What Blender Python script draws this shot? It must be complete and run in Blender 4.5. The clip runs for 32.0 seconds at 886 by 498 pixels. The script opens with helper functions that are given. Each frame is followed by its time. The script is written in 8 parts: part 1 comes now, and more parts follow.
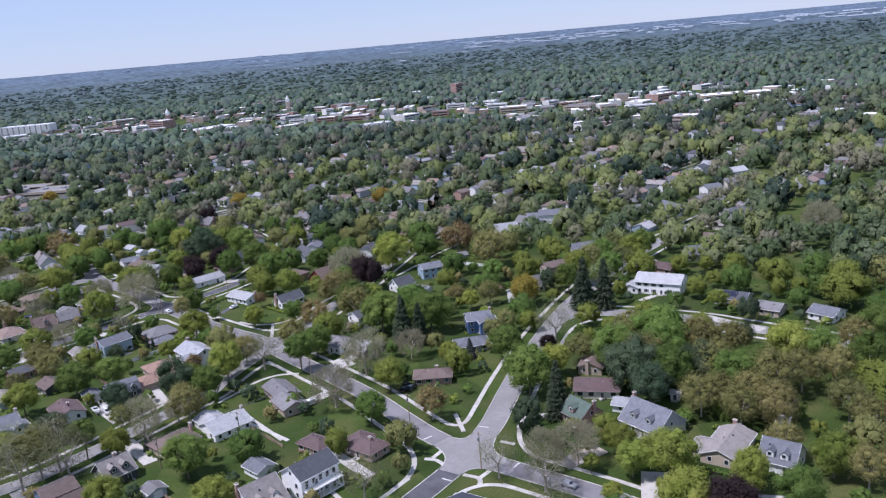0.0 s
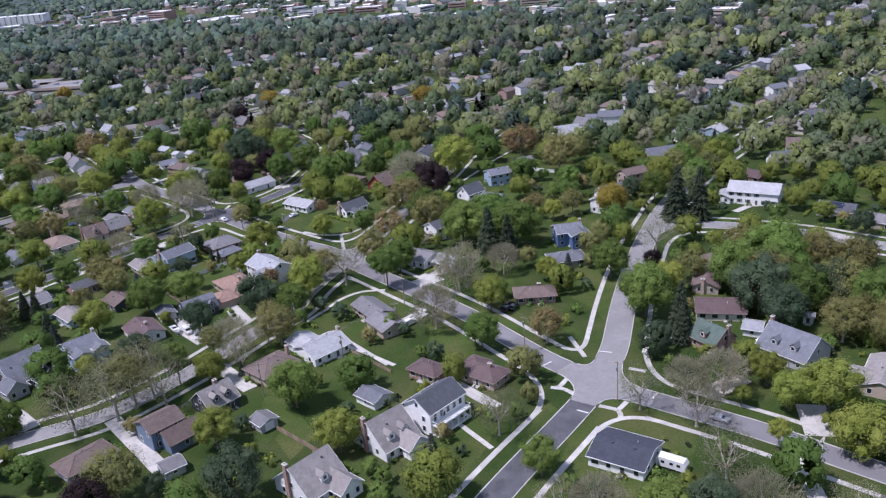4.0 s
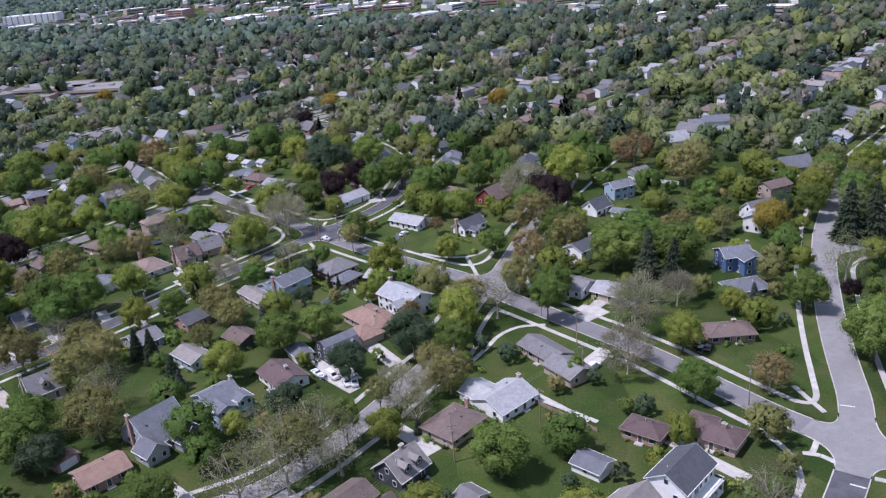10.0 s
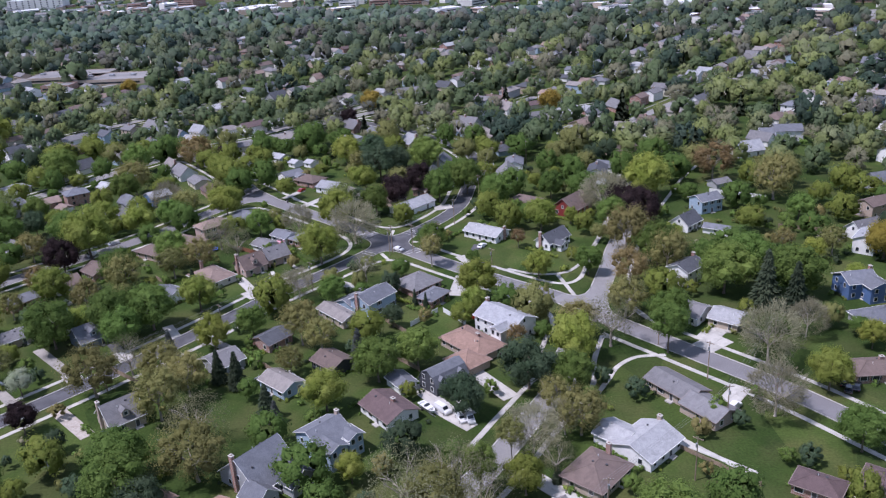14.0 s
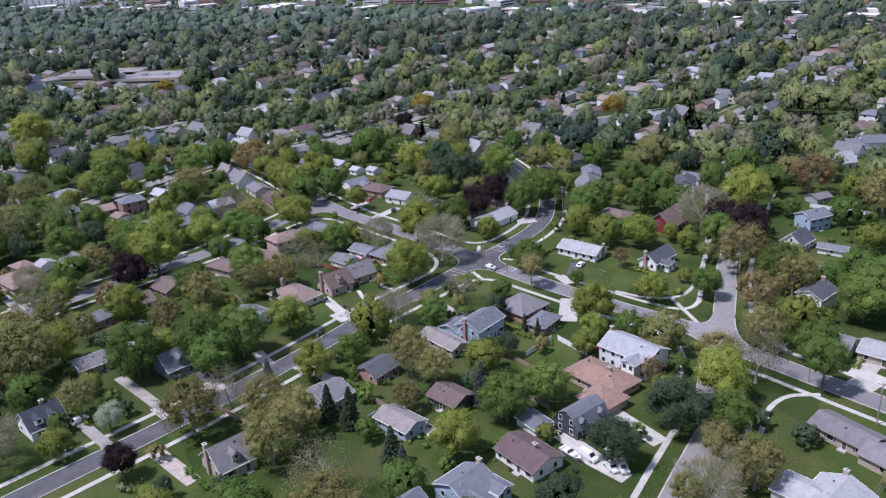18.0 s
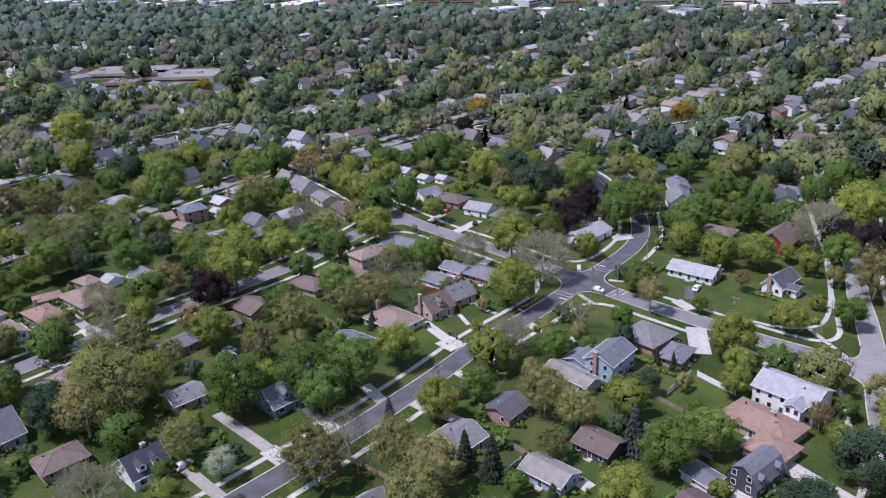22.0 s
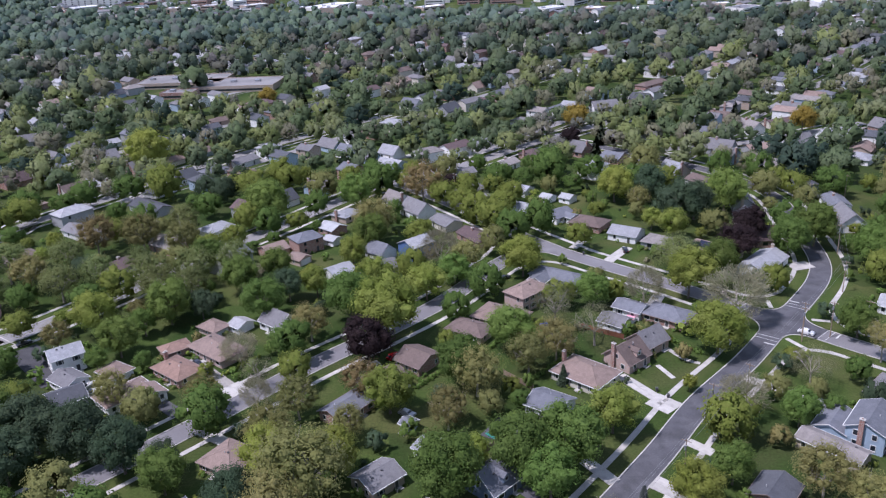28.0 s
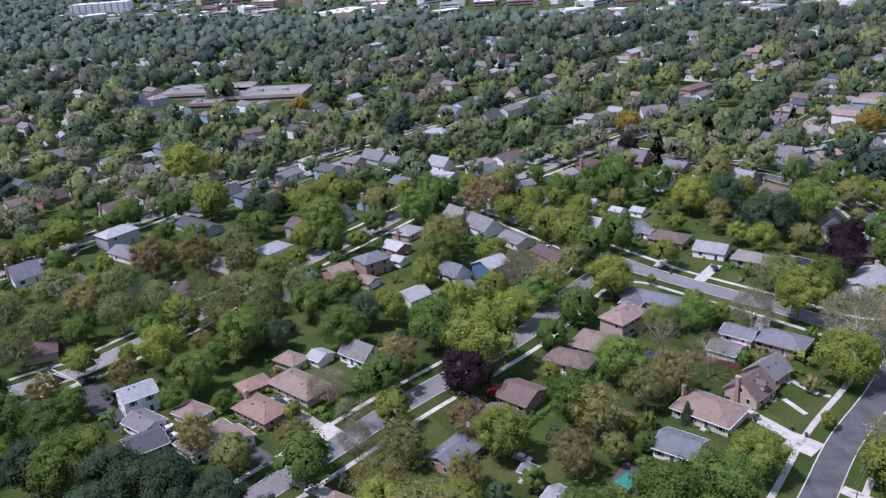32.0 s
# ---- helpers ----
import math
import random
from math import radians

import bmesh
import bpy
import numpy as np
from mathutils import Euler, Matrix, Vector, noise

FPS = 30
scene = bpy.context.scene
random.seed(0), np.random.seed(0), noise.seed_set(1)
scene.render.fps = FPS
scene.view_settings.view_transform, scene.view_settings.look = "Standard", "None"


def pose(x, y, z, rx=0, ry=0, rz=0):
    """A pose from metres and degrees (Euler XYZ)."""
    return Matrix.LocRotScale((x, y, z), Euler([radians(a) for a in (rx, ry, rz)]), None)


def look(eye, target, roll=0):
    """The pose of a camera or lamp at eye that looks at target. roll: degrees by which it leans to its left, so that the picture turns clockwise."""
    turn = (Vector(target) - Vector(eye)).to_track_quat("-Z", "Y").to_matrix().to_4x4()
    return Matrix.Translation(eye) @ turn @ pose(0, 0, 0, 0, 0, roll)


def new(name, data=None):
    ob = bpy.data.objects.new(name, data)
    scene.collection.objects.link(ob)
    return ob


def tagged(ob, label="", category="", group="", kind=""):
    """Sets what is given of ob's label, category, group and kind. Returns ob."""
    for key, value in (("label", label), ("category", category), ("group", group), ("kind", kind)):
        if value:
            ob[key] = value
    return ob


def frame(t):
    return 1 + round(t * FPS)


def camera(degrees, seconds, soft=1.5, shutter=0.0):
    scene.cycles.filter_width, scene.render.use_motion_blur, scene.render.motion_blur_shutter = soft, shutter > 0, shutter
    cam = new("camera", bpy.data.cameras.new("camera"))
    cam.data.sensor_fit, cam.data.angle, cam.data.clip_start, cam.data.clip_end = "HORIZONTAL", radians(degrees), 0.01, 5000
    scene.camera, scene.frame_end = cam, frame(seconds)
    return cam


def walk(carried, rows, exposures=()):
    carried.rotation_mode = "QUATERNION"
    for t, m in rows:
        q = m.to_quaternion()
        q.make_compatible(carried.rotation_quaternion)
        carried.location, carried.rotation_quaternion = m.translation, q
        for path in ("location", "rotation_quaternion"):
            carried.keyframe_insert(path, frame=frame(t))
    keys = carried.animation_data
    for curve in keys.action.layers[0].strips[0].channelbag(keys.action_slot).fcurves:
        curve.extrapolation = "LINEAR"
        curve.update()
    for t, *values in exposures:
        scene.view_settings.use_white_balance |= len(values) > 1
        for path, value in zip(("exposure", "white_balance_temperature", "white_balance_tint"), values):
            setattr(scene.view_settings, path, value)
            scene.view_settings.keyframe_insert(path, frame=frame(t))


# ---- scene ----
# ---- camera ----
cam = camera(56.6, 32.0, 1.22)
PATH = [
    (0, (147.37, -103.59, 115.16, 75.882, 4.907, -0.595)),
    (0.5, (143.02, -100.62, 115.39, 74.404, 4.737, -0.629)),
    (1, (138.75, -97.84, 115.64, 72.821, 4.660, -0.660)),
    (1.5, (134.16, -95.09, 115.71, 71.246, 4.606, -0.738)),
    (2, (129.55, -92.01, 115.81, 69.689, 4.693, -0.828)),
    (2.5, (125.00, -88.76, 115.94, 68.753, 4.725, -0.896)),
    (3, (120.48, -85.83, 116.06, 68.698, 4.680, -0.916)),
    (3.5, (115.91, -82.94, 116.14, 68.709, 4.602, -0.962)),
    (5.5, (98.32, -70.72, 115.97, 68.670, 4.488, -1.049)),
    (6, (94.10, -67.75, 116.07, 68.643, 4.491, -1.040)),
    (7, (85.50, -61.70, 116.09, 68.607, 4.422, -1.036)),
    (8, (76.65, -55.62, 116.19, 68.569, 4.411, -1.095)),
    (9, (67.89, -49.50, 116.45, 68.574, 4.572, -1.155)),
    (10, (59.16, -43.33, 116.80, 68.560, 4.633, -1.251)),
    (11, (50.50, -37.25, 117.03, 68.489, 4.375, -1.361)),
    (12, (41.82, -31.39, 117.52, 68.344, 3.963, -1.442)),
    (13, (33.27, -25.73, 117.90, 68.247, 3.501, -1.453)),
    (14, (24.82, -19.90, 117.90, 68.197, 3.226, -1.403)),
    (14.5, (20.57, -16.90, 117.84, 68.172, 3.234, -1.384)),
    (16.5, (3.64, -5.20, 117.03, 68.301, 2.912, -1.251)),
    (17, (-0.48, -2.51, 117.26, 68.280, 2.839, -1.186)),
    (18, (-8.77, 3.16, 117.65, 68.227, 2.667, -1.097)),
    (19, (-17.35, 9.15, 117.61, 68.215, 2.323, -1.032)),
    (20, (-25.94, 15.18, 117.59, 68.176, 2.199, -0.974)),
    (21, (-34.64, 21.34, 117.42, 68.159, 2.133, -0.931)),
    (22, (-43.47, 27.40, 117.20, 68.155, 2.054, -0.908)),
    (23, (-52.46, 33.60, 117.04, 68.156, 2.052, -0.931)),
    (24, (-61.00, 39.72, 117.13, 68.146, 2.032, -0.890)),
    (25, (-69.15, 45.84, 117.48, 68.091, 1.969, -0.780)),
    (25.5, (-73.32, 48.98, 117.60, 68.065, 1.999, -0.738)),
    (27.5, (-90.42, 61.17, 117.84, 68.105, 2.781, -0.716)),
    (28, (-94.66, 63.99, 117.99, 68.110, 2.941, -0.713)),
    (29, (-103.03, 69.67, 118.29, 68.140, 3.287, -0.676)),
    (30, (-110.63, 75.04, 118.63, 68.212, 3.579, -0.610)),
    (30.5, (-113.92, 77.45, 118.73, 68.253, 3.646, -0.613)),
    (31, (-116.90, 79.62, 118.83, 68.277, 3.681, -0.671)),
    (31.5, (-119.55, 81.54, 118.96, 68.275, 3.687, -0.801)),
    (32, (-121.73, 83.23, 119.12, 68.252, 3.662, -1.012)),
]
walk(cam, [(t, pose(*row)) for t, row in PATH], [(0, -0.02, 5800, 26.5), (3, -0.05, 5800, 29), (32, -0.03, 5800, 29)])

# ---- light ----
SUN_FROM = Vector((-0.46, -0.14, 0.876)).normalized()
world = bpy.data.worlds.new("sky")
scene.world = world
world.use_nodes = True
wn = world.node_tree.nodes
sky = wn.new("ShaderNodeTexSky")
sky.sky_type, sky.sun_disc = "NISHITA", False
sky.sun_elevation = math.asin(SUN_FROM.z)
sky.sun_rotation = math.atan2(SUN_FROM.x, SUN_FROM.y)
sky.altitude, sky.air_density, sky.dust_density, sky.ozone_density = 100, 1.0, 0.05, 6.0
thin = wn.new("ShaderNodeVectorMath")
thin.operation = "SCALE"
thin.inputs["Scale"].default_value = 0.10
milky = wn.new("ShaderNodeMix")
milky.data_type = "RGBA"
milky.inputs["Factor"].default_value = 0.55
milky.inputs["B"].default_value = (0.74, 0.92, 1.12, 1)
for a, b in ((sky.outputs[0], thin.inputs[0]), (thin.outputs[0], milky.inputs["A"]), (milky.outputs["Result"], wn["Background"].inputs[0])):
    world.node_tree.links.new(a, b)
wn["Background"].inputs[1].default_value = 0.87
sun = new("sun", bpy.data.lights.new("sun", "SUN"))
sun.data.energy, sun.data.angle, sun.data.color = 5.0, radians(0.6), (1.0, 0.97, 0.92)
sun.matrix_world = look(SUN_FROM * 300, (0, 0, 0))
# ---- materials ----
def mat(name, a, b, scale=1.0, rough=0.85, fine=None, fine_amt=0.25, bump=0.0, hue=0.0, val=0.0, metal=0.0, coat=0.0, trans=0.0, c=None, scale_c=0.05, island=0.0):
    """Two base colours mixed by noise at one scale, a fine grain on top, a change from object to object by hue and value."""
    m = bpy.data.materials.new(name)
    m.use_nodes = True
    nt = m.node_tree
    N, Lk = nt.nodes, nt.links.new
    p = N["Principled BSDF"]
    p.inputs["Roughness"].default_value, p.inputs["Metallic"].default_value = rough, metal
    co = N.new("ShaderNodeTexCoord")
    def noise_at(s, detail=4.0):
        n = N.new("ShaderNodeTexNoise")
        n.inputs["Scale"].default_value, n.inputs["Detail"].default_value = s, detail
        Lk(co.outputs["Object"], n.inputs["Vector"])
        return n
    def mix(fac, x, y, kind="MIX"):
        q = N.new("ShaderNodeMix")
        q.data_type, q.blend_type = "RGBA", kind
        for sock, v in ((q.inputs[0], fac), (q.inputs[6], x), (q.inputs[7], y)):
            if hasattr(v, "links"):
                Lk(v, sock)
            else:
                sock.default_value = v if isinstance(v, float) else (*v, 1.0)
        return q.outputs[2]
    def ramp(sock, lo, hi):
        r = N.new("ShaderNodeMapRange")
        r.inputs[1].default_value, r.inputs[2].default_value = lo, hi
        Lk(sock, r.inputs[0])
        return r.outputs[0]
    col = mix(ramp(noise_at(scale).outputs[0], 0.35, 0.65), a, b)
    if c:
        col = mix(ramp(noise_at(scale_c, 5.0).outputs[0], 0.45, 0.65), col, c)
    f = noise_at(fine or scale * 12, 3.0)
    grain = ramp(f.outputs[0], 0.3, 0.7)
    g2 = N.new("ShaderNodeMapRange")
    g2.inputs[3].default_value, g2.inputs[4].default_value = 1.0 - fine_amt, 1.0 + fine_amt
    Lk(grain, g2.inputs[0])
    comb = N.new("ShaderNodeCombineColor")
    for s in range(3):
        Lk(g2.outputs[0], comb.inputs[s])
    col = mix(1.0, col, comb.outputs[0], "MULTIPLY")
    if hue or val:
        info = N.new("ShaderNodeObjectInfo")
        hs = N.new("ShaderNodeHueSaturation")
        r1 = N.new("ShaderNodeMapRange")
        r1.inputs[3].default_value, r1.inputs[4].default_value = 0.5 - hue, 0.5 + hue
        Lk(info.outputs["Random"], r1.inputs[0])
        Lk(r1.outputs[0], hs.inputs["Hue"])
        w = N.new("ShaderNodeTexWhiteNoise")
        w.noise_dimensions = "1D"
        Lk(info.outputs["Random"], w.inputs["W"])
        r2 = N.new("ShaderNodeMapRange")
        r2.inputs[3].default_value, r2.inputs[4].default_value = 1.0 - val, 1.0 + val
        Lk(w.outputs["Value"], r2.inputs[0])
        Lk(r2.outputs[0], hs.inputs["Value"])
        Lk(col, hs.inputs["Color"])
        col = hs.outputs[0]
    if island:
        geo = N.new("ShaderNodeNewGeometry")
        r3 = N.new("ShaderNodeMapRange")
        r3.inputs[3].default_value, r3.inputs[4].default_value = 1.0 - island, 1.0 + island
        Lk(geo.outputs["Random Per Island"], r3.inputs[0])
        h3 = N.new("ShaderNodeHueSaturation")
        Lk(r3.outputs[0], h3.inputs["Value"])
        Lk(col, h3.inputs["Color"])
        col = h3.outputs[0]
    Lk(col, p.inputs["Base Color"])
    if bump:
        bn = N.new("ShaderNodeBump")
        bn.inputs["Strength"].default_value, bn.inputs["Distance"].default_value = bump, 0.05
        Lk(f.outputs[0], bn.inputs["Height"])
        Lk(bn.outputs[0], p.inputs["Normal"])
    if coat:
        p.inputs["Coat Weight"].default_value = coat
    if trans:
        tr = N.new("ShaderNodeBsdfTranslucent")
        mx = N.new("ShaderNodeMixShader")
        mx.inputs[0].default_value = trans
        Lk(col, tr.inputs["Color"])
        Lk(p.outputs[0], mx.inputs[1])
        Lk(tr.outputs[0], mx.inputs[2])
        Lk(mx.outputs[0], N["Material Output"].inputs["Surface"])
    return m


def matt(m):
    m.node_tree.nodes["Principled BSDF"].inputs["Specular IOR Level"].default_value = 0.12
    return m


def foliage(name, a, b, hue=0.016, val=0.22):
    return matt(mat(name, a, b, 0.9, 0.8, 4.0, 0.14, 0, hue, val, trans=0.42, island=0.1))


def siding(name, col):
    """Horizontal lapped boards, 0.15 m each, with a slight shade of grime."""
    m = mat(name, col, tuple(v * 0.88 for v in col), 0.5, 0.6, 6.0, 0.06, val=0.06)
    nt = m.node_tree
    w = nt.nodes.new("ShaderNodeTexWave")
    w.wave_type, w.bands_direction, w.wave_profile = "BANDS", "Z", "SAW"
    w.inputs["Scale"].default_value = 1.05
    bn = nt.nodes.new("ShaderNodeBump")
    bn.inputs["Strength"].default_value, bn.inputs["Distance"].default_value = 0.6, 0.02
    bn.invert = True
    co = nt.nodes.new("ShaderNodeTexCoord")
    nt.links.new(co.outputs["Object"], w.inputs["Vector"])
    nt.links.new(w.outputs[1], bn.inputs["Height"])
    nt.links.new(bn.outputs[0], nt.nodes["Principled BSDF"].inputs["Normal"])
    return m


def brickwork(name, a, b):
    """Running bond with mortar joints, at the size of real bricks."""
    m = mat(name, a, b, 0.6, 0.85, 5.0, 0.12, val=0.08)
    nt = m.node_tree
    br = nt.nodes.new("ShaderNodeTexBrick")
    br.inputs["Scale"].default_value = 1.0
    br.inputs["Brick Width"].default_value, br.inputs["Row Height"].default_value, br.inputs["Mortar Size"].default_value = 0.22, 0.075, 0.01
    br.inputs["Color1"].default_value, br.inputs["Color2"].default_value = (*a, 1), (*b, 1)
    br.inputs["Mortar"].default_value = (0.42, 0.38, 0.34, 1)
    co = nt.nodes.new("ShaderNodeTexCoord")
    sep, cmb, add = nt.nodes.new("ShaderNodeSeparateXYZ"), nt.nodes.new("ShaderNodeCombineXYZ"), nt.nodes.new("ShaderNodeMath")
    Lk = nt.links.new
    Lk(co.outputs["Object"], sep.inputs[0])
    Lk(sep.outputs[0], add.inputs[0])
    Lk(sep.outputs[1], add.inputs[1])
    Lk(add.outputs[0], cmb.inputs[0])
    Lk(sep.outputs[2], cmb.inputs[1])
    Lk(cmb.outputs[0], br.inputs["Vector"])
    Lk(br.outputs[0], nt.nodes["Principled BSDF"].inputs["Base Color"])
    return m


def shingles(name, col):
    """Asphalt shingles: speckled granules, weather streaks and faint courses."""
    dark = tuple(v * 0.82 for v in col)
    m = mat(name, col, dark, 0.35, 0.92, 7.0, 0.2, val=0.12, c=tuple(v * 1.08 for v in col), scale_c=0.9)
    nt = m.node_tree
    w = nt.nodes.new("ShaderNodeTexWave")
    w.wave_type, w.bands_direction, w.wave_profile = "BANDS", "Z", "SAW"
    w.inputs["Scale"].default_value, w.inputs["Distortion"].default_value = 1.9, 0.6
    bn = nt.nodes.new("ShaderNodeBump")
    bn.inputs["Strength"].default_value, bn.inputs["Distance"].default_value = 0.7, 0.03
    co = nt.nodes.new("ShaderNodeTexCoord")
    nt.links.new(co.outputs["Object"], w.inputs["Vector"])
    nt.links.new(w.outputs[1], bn.inputs["Height"])
    nt.links.new(bn.outputs[0], nt.nodes["Principled BSDF"].inputs["Normal"])
    return m


GRASS = matt(mat("lawn_grass", (0.031, 0.056, 0.012), (0.047, 0.077, 0.018), 0.09, 0.95, 1.6, 0.22, 0.3, c=(0.066, 0.080, 0.026), scale_c=0.06))


def plots(m, turn, across):
    """Garden plots mown and watered differently: each gets its own tone."""
    nt = m.node_tree
    base = nt.nodes["Principled BSDF"].inputs["Base Color"]
    was = base.links[0].from_socket
    co, mp, vo = nt.nodes.new("ShaderNodeTexCoord"), nt.nodes.new("ShaderNodeMapping"), nt.nodes.new("ShaderNodeTexVoronoi")
    mp.inputs["Rotation"].default_value = (0, 0, radians(turn))
    mp.inputs["Scale"].default_value = (1 / across, 0.5 / across, 0)
    vo.distance = "CHEBYCHEV"
    vo.inputs["Scale"].default_value, vo.inputs["Randomness"].default_value = 1.0, 0.8
    tone = nt.nodes.new("ShaderNodeMix")
    tone.data_type, tone.blend_type = "RGBA", "MIX"
    dry = nt.nodes.new("ShaderNodeMix")
    dry.data_type, dry.blend_type = "RGBA", "MULTIPLY"
    dry.inputs["Factor"].default_value = 1.0
    tone.inputs["A"].default_value, tone.inputs["B"].default_value = (0.68, 0.74, 0.72, 1), (1.30, 1.18, 1.2, 1)
    split = nt.nodes.new("ShaderNodeSeparateColor")
    for a, b in ((co.outputs["Object"], mp.inputs[0]), (mp.outputs[0], vo.inputs["Vector"]), (vo.outputs["Color"], split.inputs[0]), (split.outputs[0], tone.inputs["Factor"]),
                 (was, dry.inputs["A"]), (tone.outputs["Result"], dry.inputs["B"]), (dry.outputs["Result"], base)):
        nt.links.new(a, b)


plots(GRASS, 42, 17.0)
CONCRETE = mat("concrete", (0.40, 0.385, 0.35), (0.50, 0.478, 0.438), 0.25, 0.85, 3.0, 0.10, 0.1, val=0.10, c=(0.365, 0.35, 0.32), scale_c=0.4)
ROADPALE = mat("worn_concrete_road", (0.205, 0.20, 0.195), (0.252, 0.245, 0.238), 0.10, 0.9, 2.0, 0.10, 0.1, c=(0.21, 0.203, 0.198), scale_c=0.5)
ROADGREY = mat("grey_asphalt", (0.155, 0.15, 0.155), (0.20, 0.195, 0.20), 0.15, 0.9, 2.5, 0.10, 0.1, c=(0.165, 0.16, 0.165), scale_c=0.06)
ROADDARK = mat("dark_asphalt", (0.075, 0.075, 0.083), (0.10, 0.10, 0.108), 0.2, 0.85, 2.5, 0.14, 0.1, c=(0.06, 0.06, 0.065), scale_c=0.25)
DRIVEDARK = mat("driveway_asphalt", (0.06, 0.06, 0.065), (0.085, 0.085, 0.09), 0.4, 0.85, 3.0, 0.12, val=0.3)
AGED = mat("aged_concrete", (0.27, 0.25, 0.225), (0.35, 0.33, 0.295), 0.3, 0.9, 3.0, 0.12, 0.1, val=0.10, c=(0.25, 0.235, 0.215), scale_c=0.4)
GRAVEL = mat("gravel", (0.32, 0.28, 0.24), (0.42, 0.38, 0.33), 0.8, 0.95, 5.0, 0.25, 0.2)
PAINT = mat("road_paint", (0.62, 0.62, 0.60), (0.48, 0.48, 0.46), 2.0, 0.7, 9.0, 0.15)
TRIM = mat("white_trim", (0.72, 0.72, 0.70), (0.62, 0.62, 0.60), 0.8, 0.5, 6.0, 0.05)
BROWNTRIM = mat("brown_trim", (0.20, 0.155, 0.135), (0.26, 0.205, 0.18), 0.8, 0.55, 6.0, 0.08)
DARKTRIM = mat("dark_trim", (0.05, 0.05, 0.055), (0.07, 0.07, 0.075), 0.8, 0.5, 6.0, 0.05)
GLASS = mat("window_glass", (0.015, 0.02, 0.028), (0.03, 0.037, 0.045), 0.7, 0.08, 3.0, 0.1, coat=0.3)
BARK = mat("bark", (0.11, 0.085, 0.065), (0.17, 0.14, 0.11), 1.5, 0.95, 9.0, 0.3, 0.4, val=0.2)
TWIG = mat("twigs", (0.28, 0.245, 0.205), (0.37, 0.33, 0.28), 1.5, 0.95, 9.0, 0.3, val=0.2)
WOOD = mat("weathered_wood", (0.22, 0.16, 0.11), (0.30, 0.23, 0.17), 1.2, 0.85, 9.0, 0.25, 0.2, val=0.2)
REDWOOD = mat("stained_fence", (0.20, 0.075, 0.04), (0.27, 0.11, 0.06), 1.2, 0.85, 9.0, 0.2, 0.2, val=0.15)
METAL = mat("galvanised_metal", (0.42, 0.43, 0.45), (0.5, 0.5, 0.52), 1.5, 0.45, 8.0, 0.08, metal=0.8)
RUBBER = mat("tyre_rubber", (0.02, 0.02, 0.021), (0.03, 0.03, 0.03), 2.0, 0.9)
WIRE = mat("cable", (0.16, 0.16, 0.16), (0.24, 0.24, 0.24), 2.0, 0.5)
VINYL = mat("white_vinyl", (0.78, 0.78, 0.77), (0.70, 0.70, 0.69), 0.6, 0.45, 5.0, 0.05)
BRICK = brickwork("red_brick", (0.25, 0.115, 0.085), (0.32, 0.16, 0.12))
BRICKTAN = brickwork("tan_brick", (0.36, 0.27, 0.20), (0.43, 0.33, 0.26))
BRICKPINK = brickwork("pink_brick", (0.40, 0.27, 0.22), (0.46, 0.33, 0.28))
SOLAR = mat("solar_cells", (0.012, 0.014, 0.03), (0.02, 0.023, 0.045), 2.0, 0.12, 8.0, 0.1, coat=0.5)
WALLS = {
    "white": siding("white_siding", (0.80, 0.80, 0.78)),
    "cream": siding("cream_siding", (0.62, 0.58, 0.49)),
    "grey": siding("grey_siding", (0.36, 0.37, 0.38)),
    "dark": siding("charcoal_siding", (0.055, 0.06, 0.07)),
    "blue": siding("blue_siding", (0.085, 0.15, 0.29)),
    "paleblue": siding("pale_blue_siding", (0.33, 0.43, 0.52)),
    "slate": siding("slate_blue_siding", (0.14, 0.19, 0.26)),
    "tan": siding("tan_siding", (0.45, 0.38, 0.30)),
    "green": siding("sage_siding", (0.25, 0.29, 0.24)),
    "red": siding("barn_red_siding", (0.22, 0.035, 0.03)),
    "brick": BRICK, "tanbrick": BRICKTAN, "pinkbrick": BRICKPINK,
}
ROOFS = {
    "grey": shingles("grey_shingles", (0.168, 0.165, 0.168)),
    "light": shingles("light_grey_shingles", (0.29, 0.298, 0.31)),
    "white": shingles("pale_shingles", (0.34, 0.345, 0.35)),
    "dark": shingles("charcoal_shingles", (0.075, 0.08, 0.09)),
    "navy": shingles("blue_black_shingles", (0.045, 0.05, 0.065)),
    "slate": shingles("slate_blue_shingles", (0.142, 0.150, 0.168)),
    "brown": shingles("brown_shingles", (0.142, 0.106, 0.092)),
    "red": shingles("red_brown_shingles", (0.112, 0.077, 0.075)),
    "tan": shingles("tan_shingles", (0.240, 0.178, 0.148)),
    "orange": shingles("terracotta_shingles", (0.262, 0.170, 0.130)),
    "taupe": shingles("taupe_shingles", (0.235, 0.215, 0.20)),
    "green": shingles("green_shingles", (0.10, 0.14, 0.115)),
}
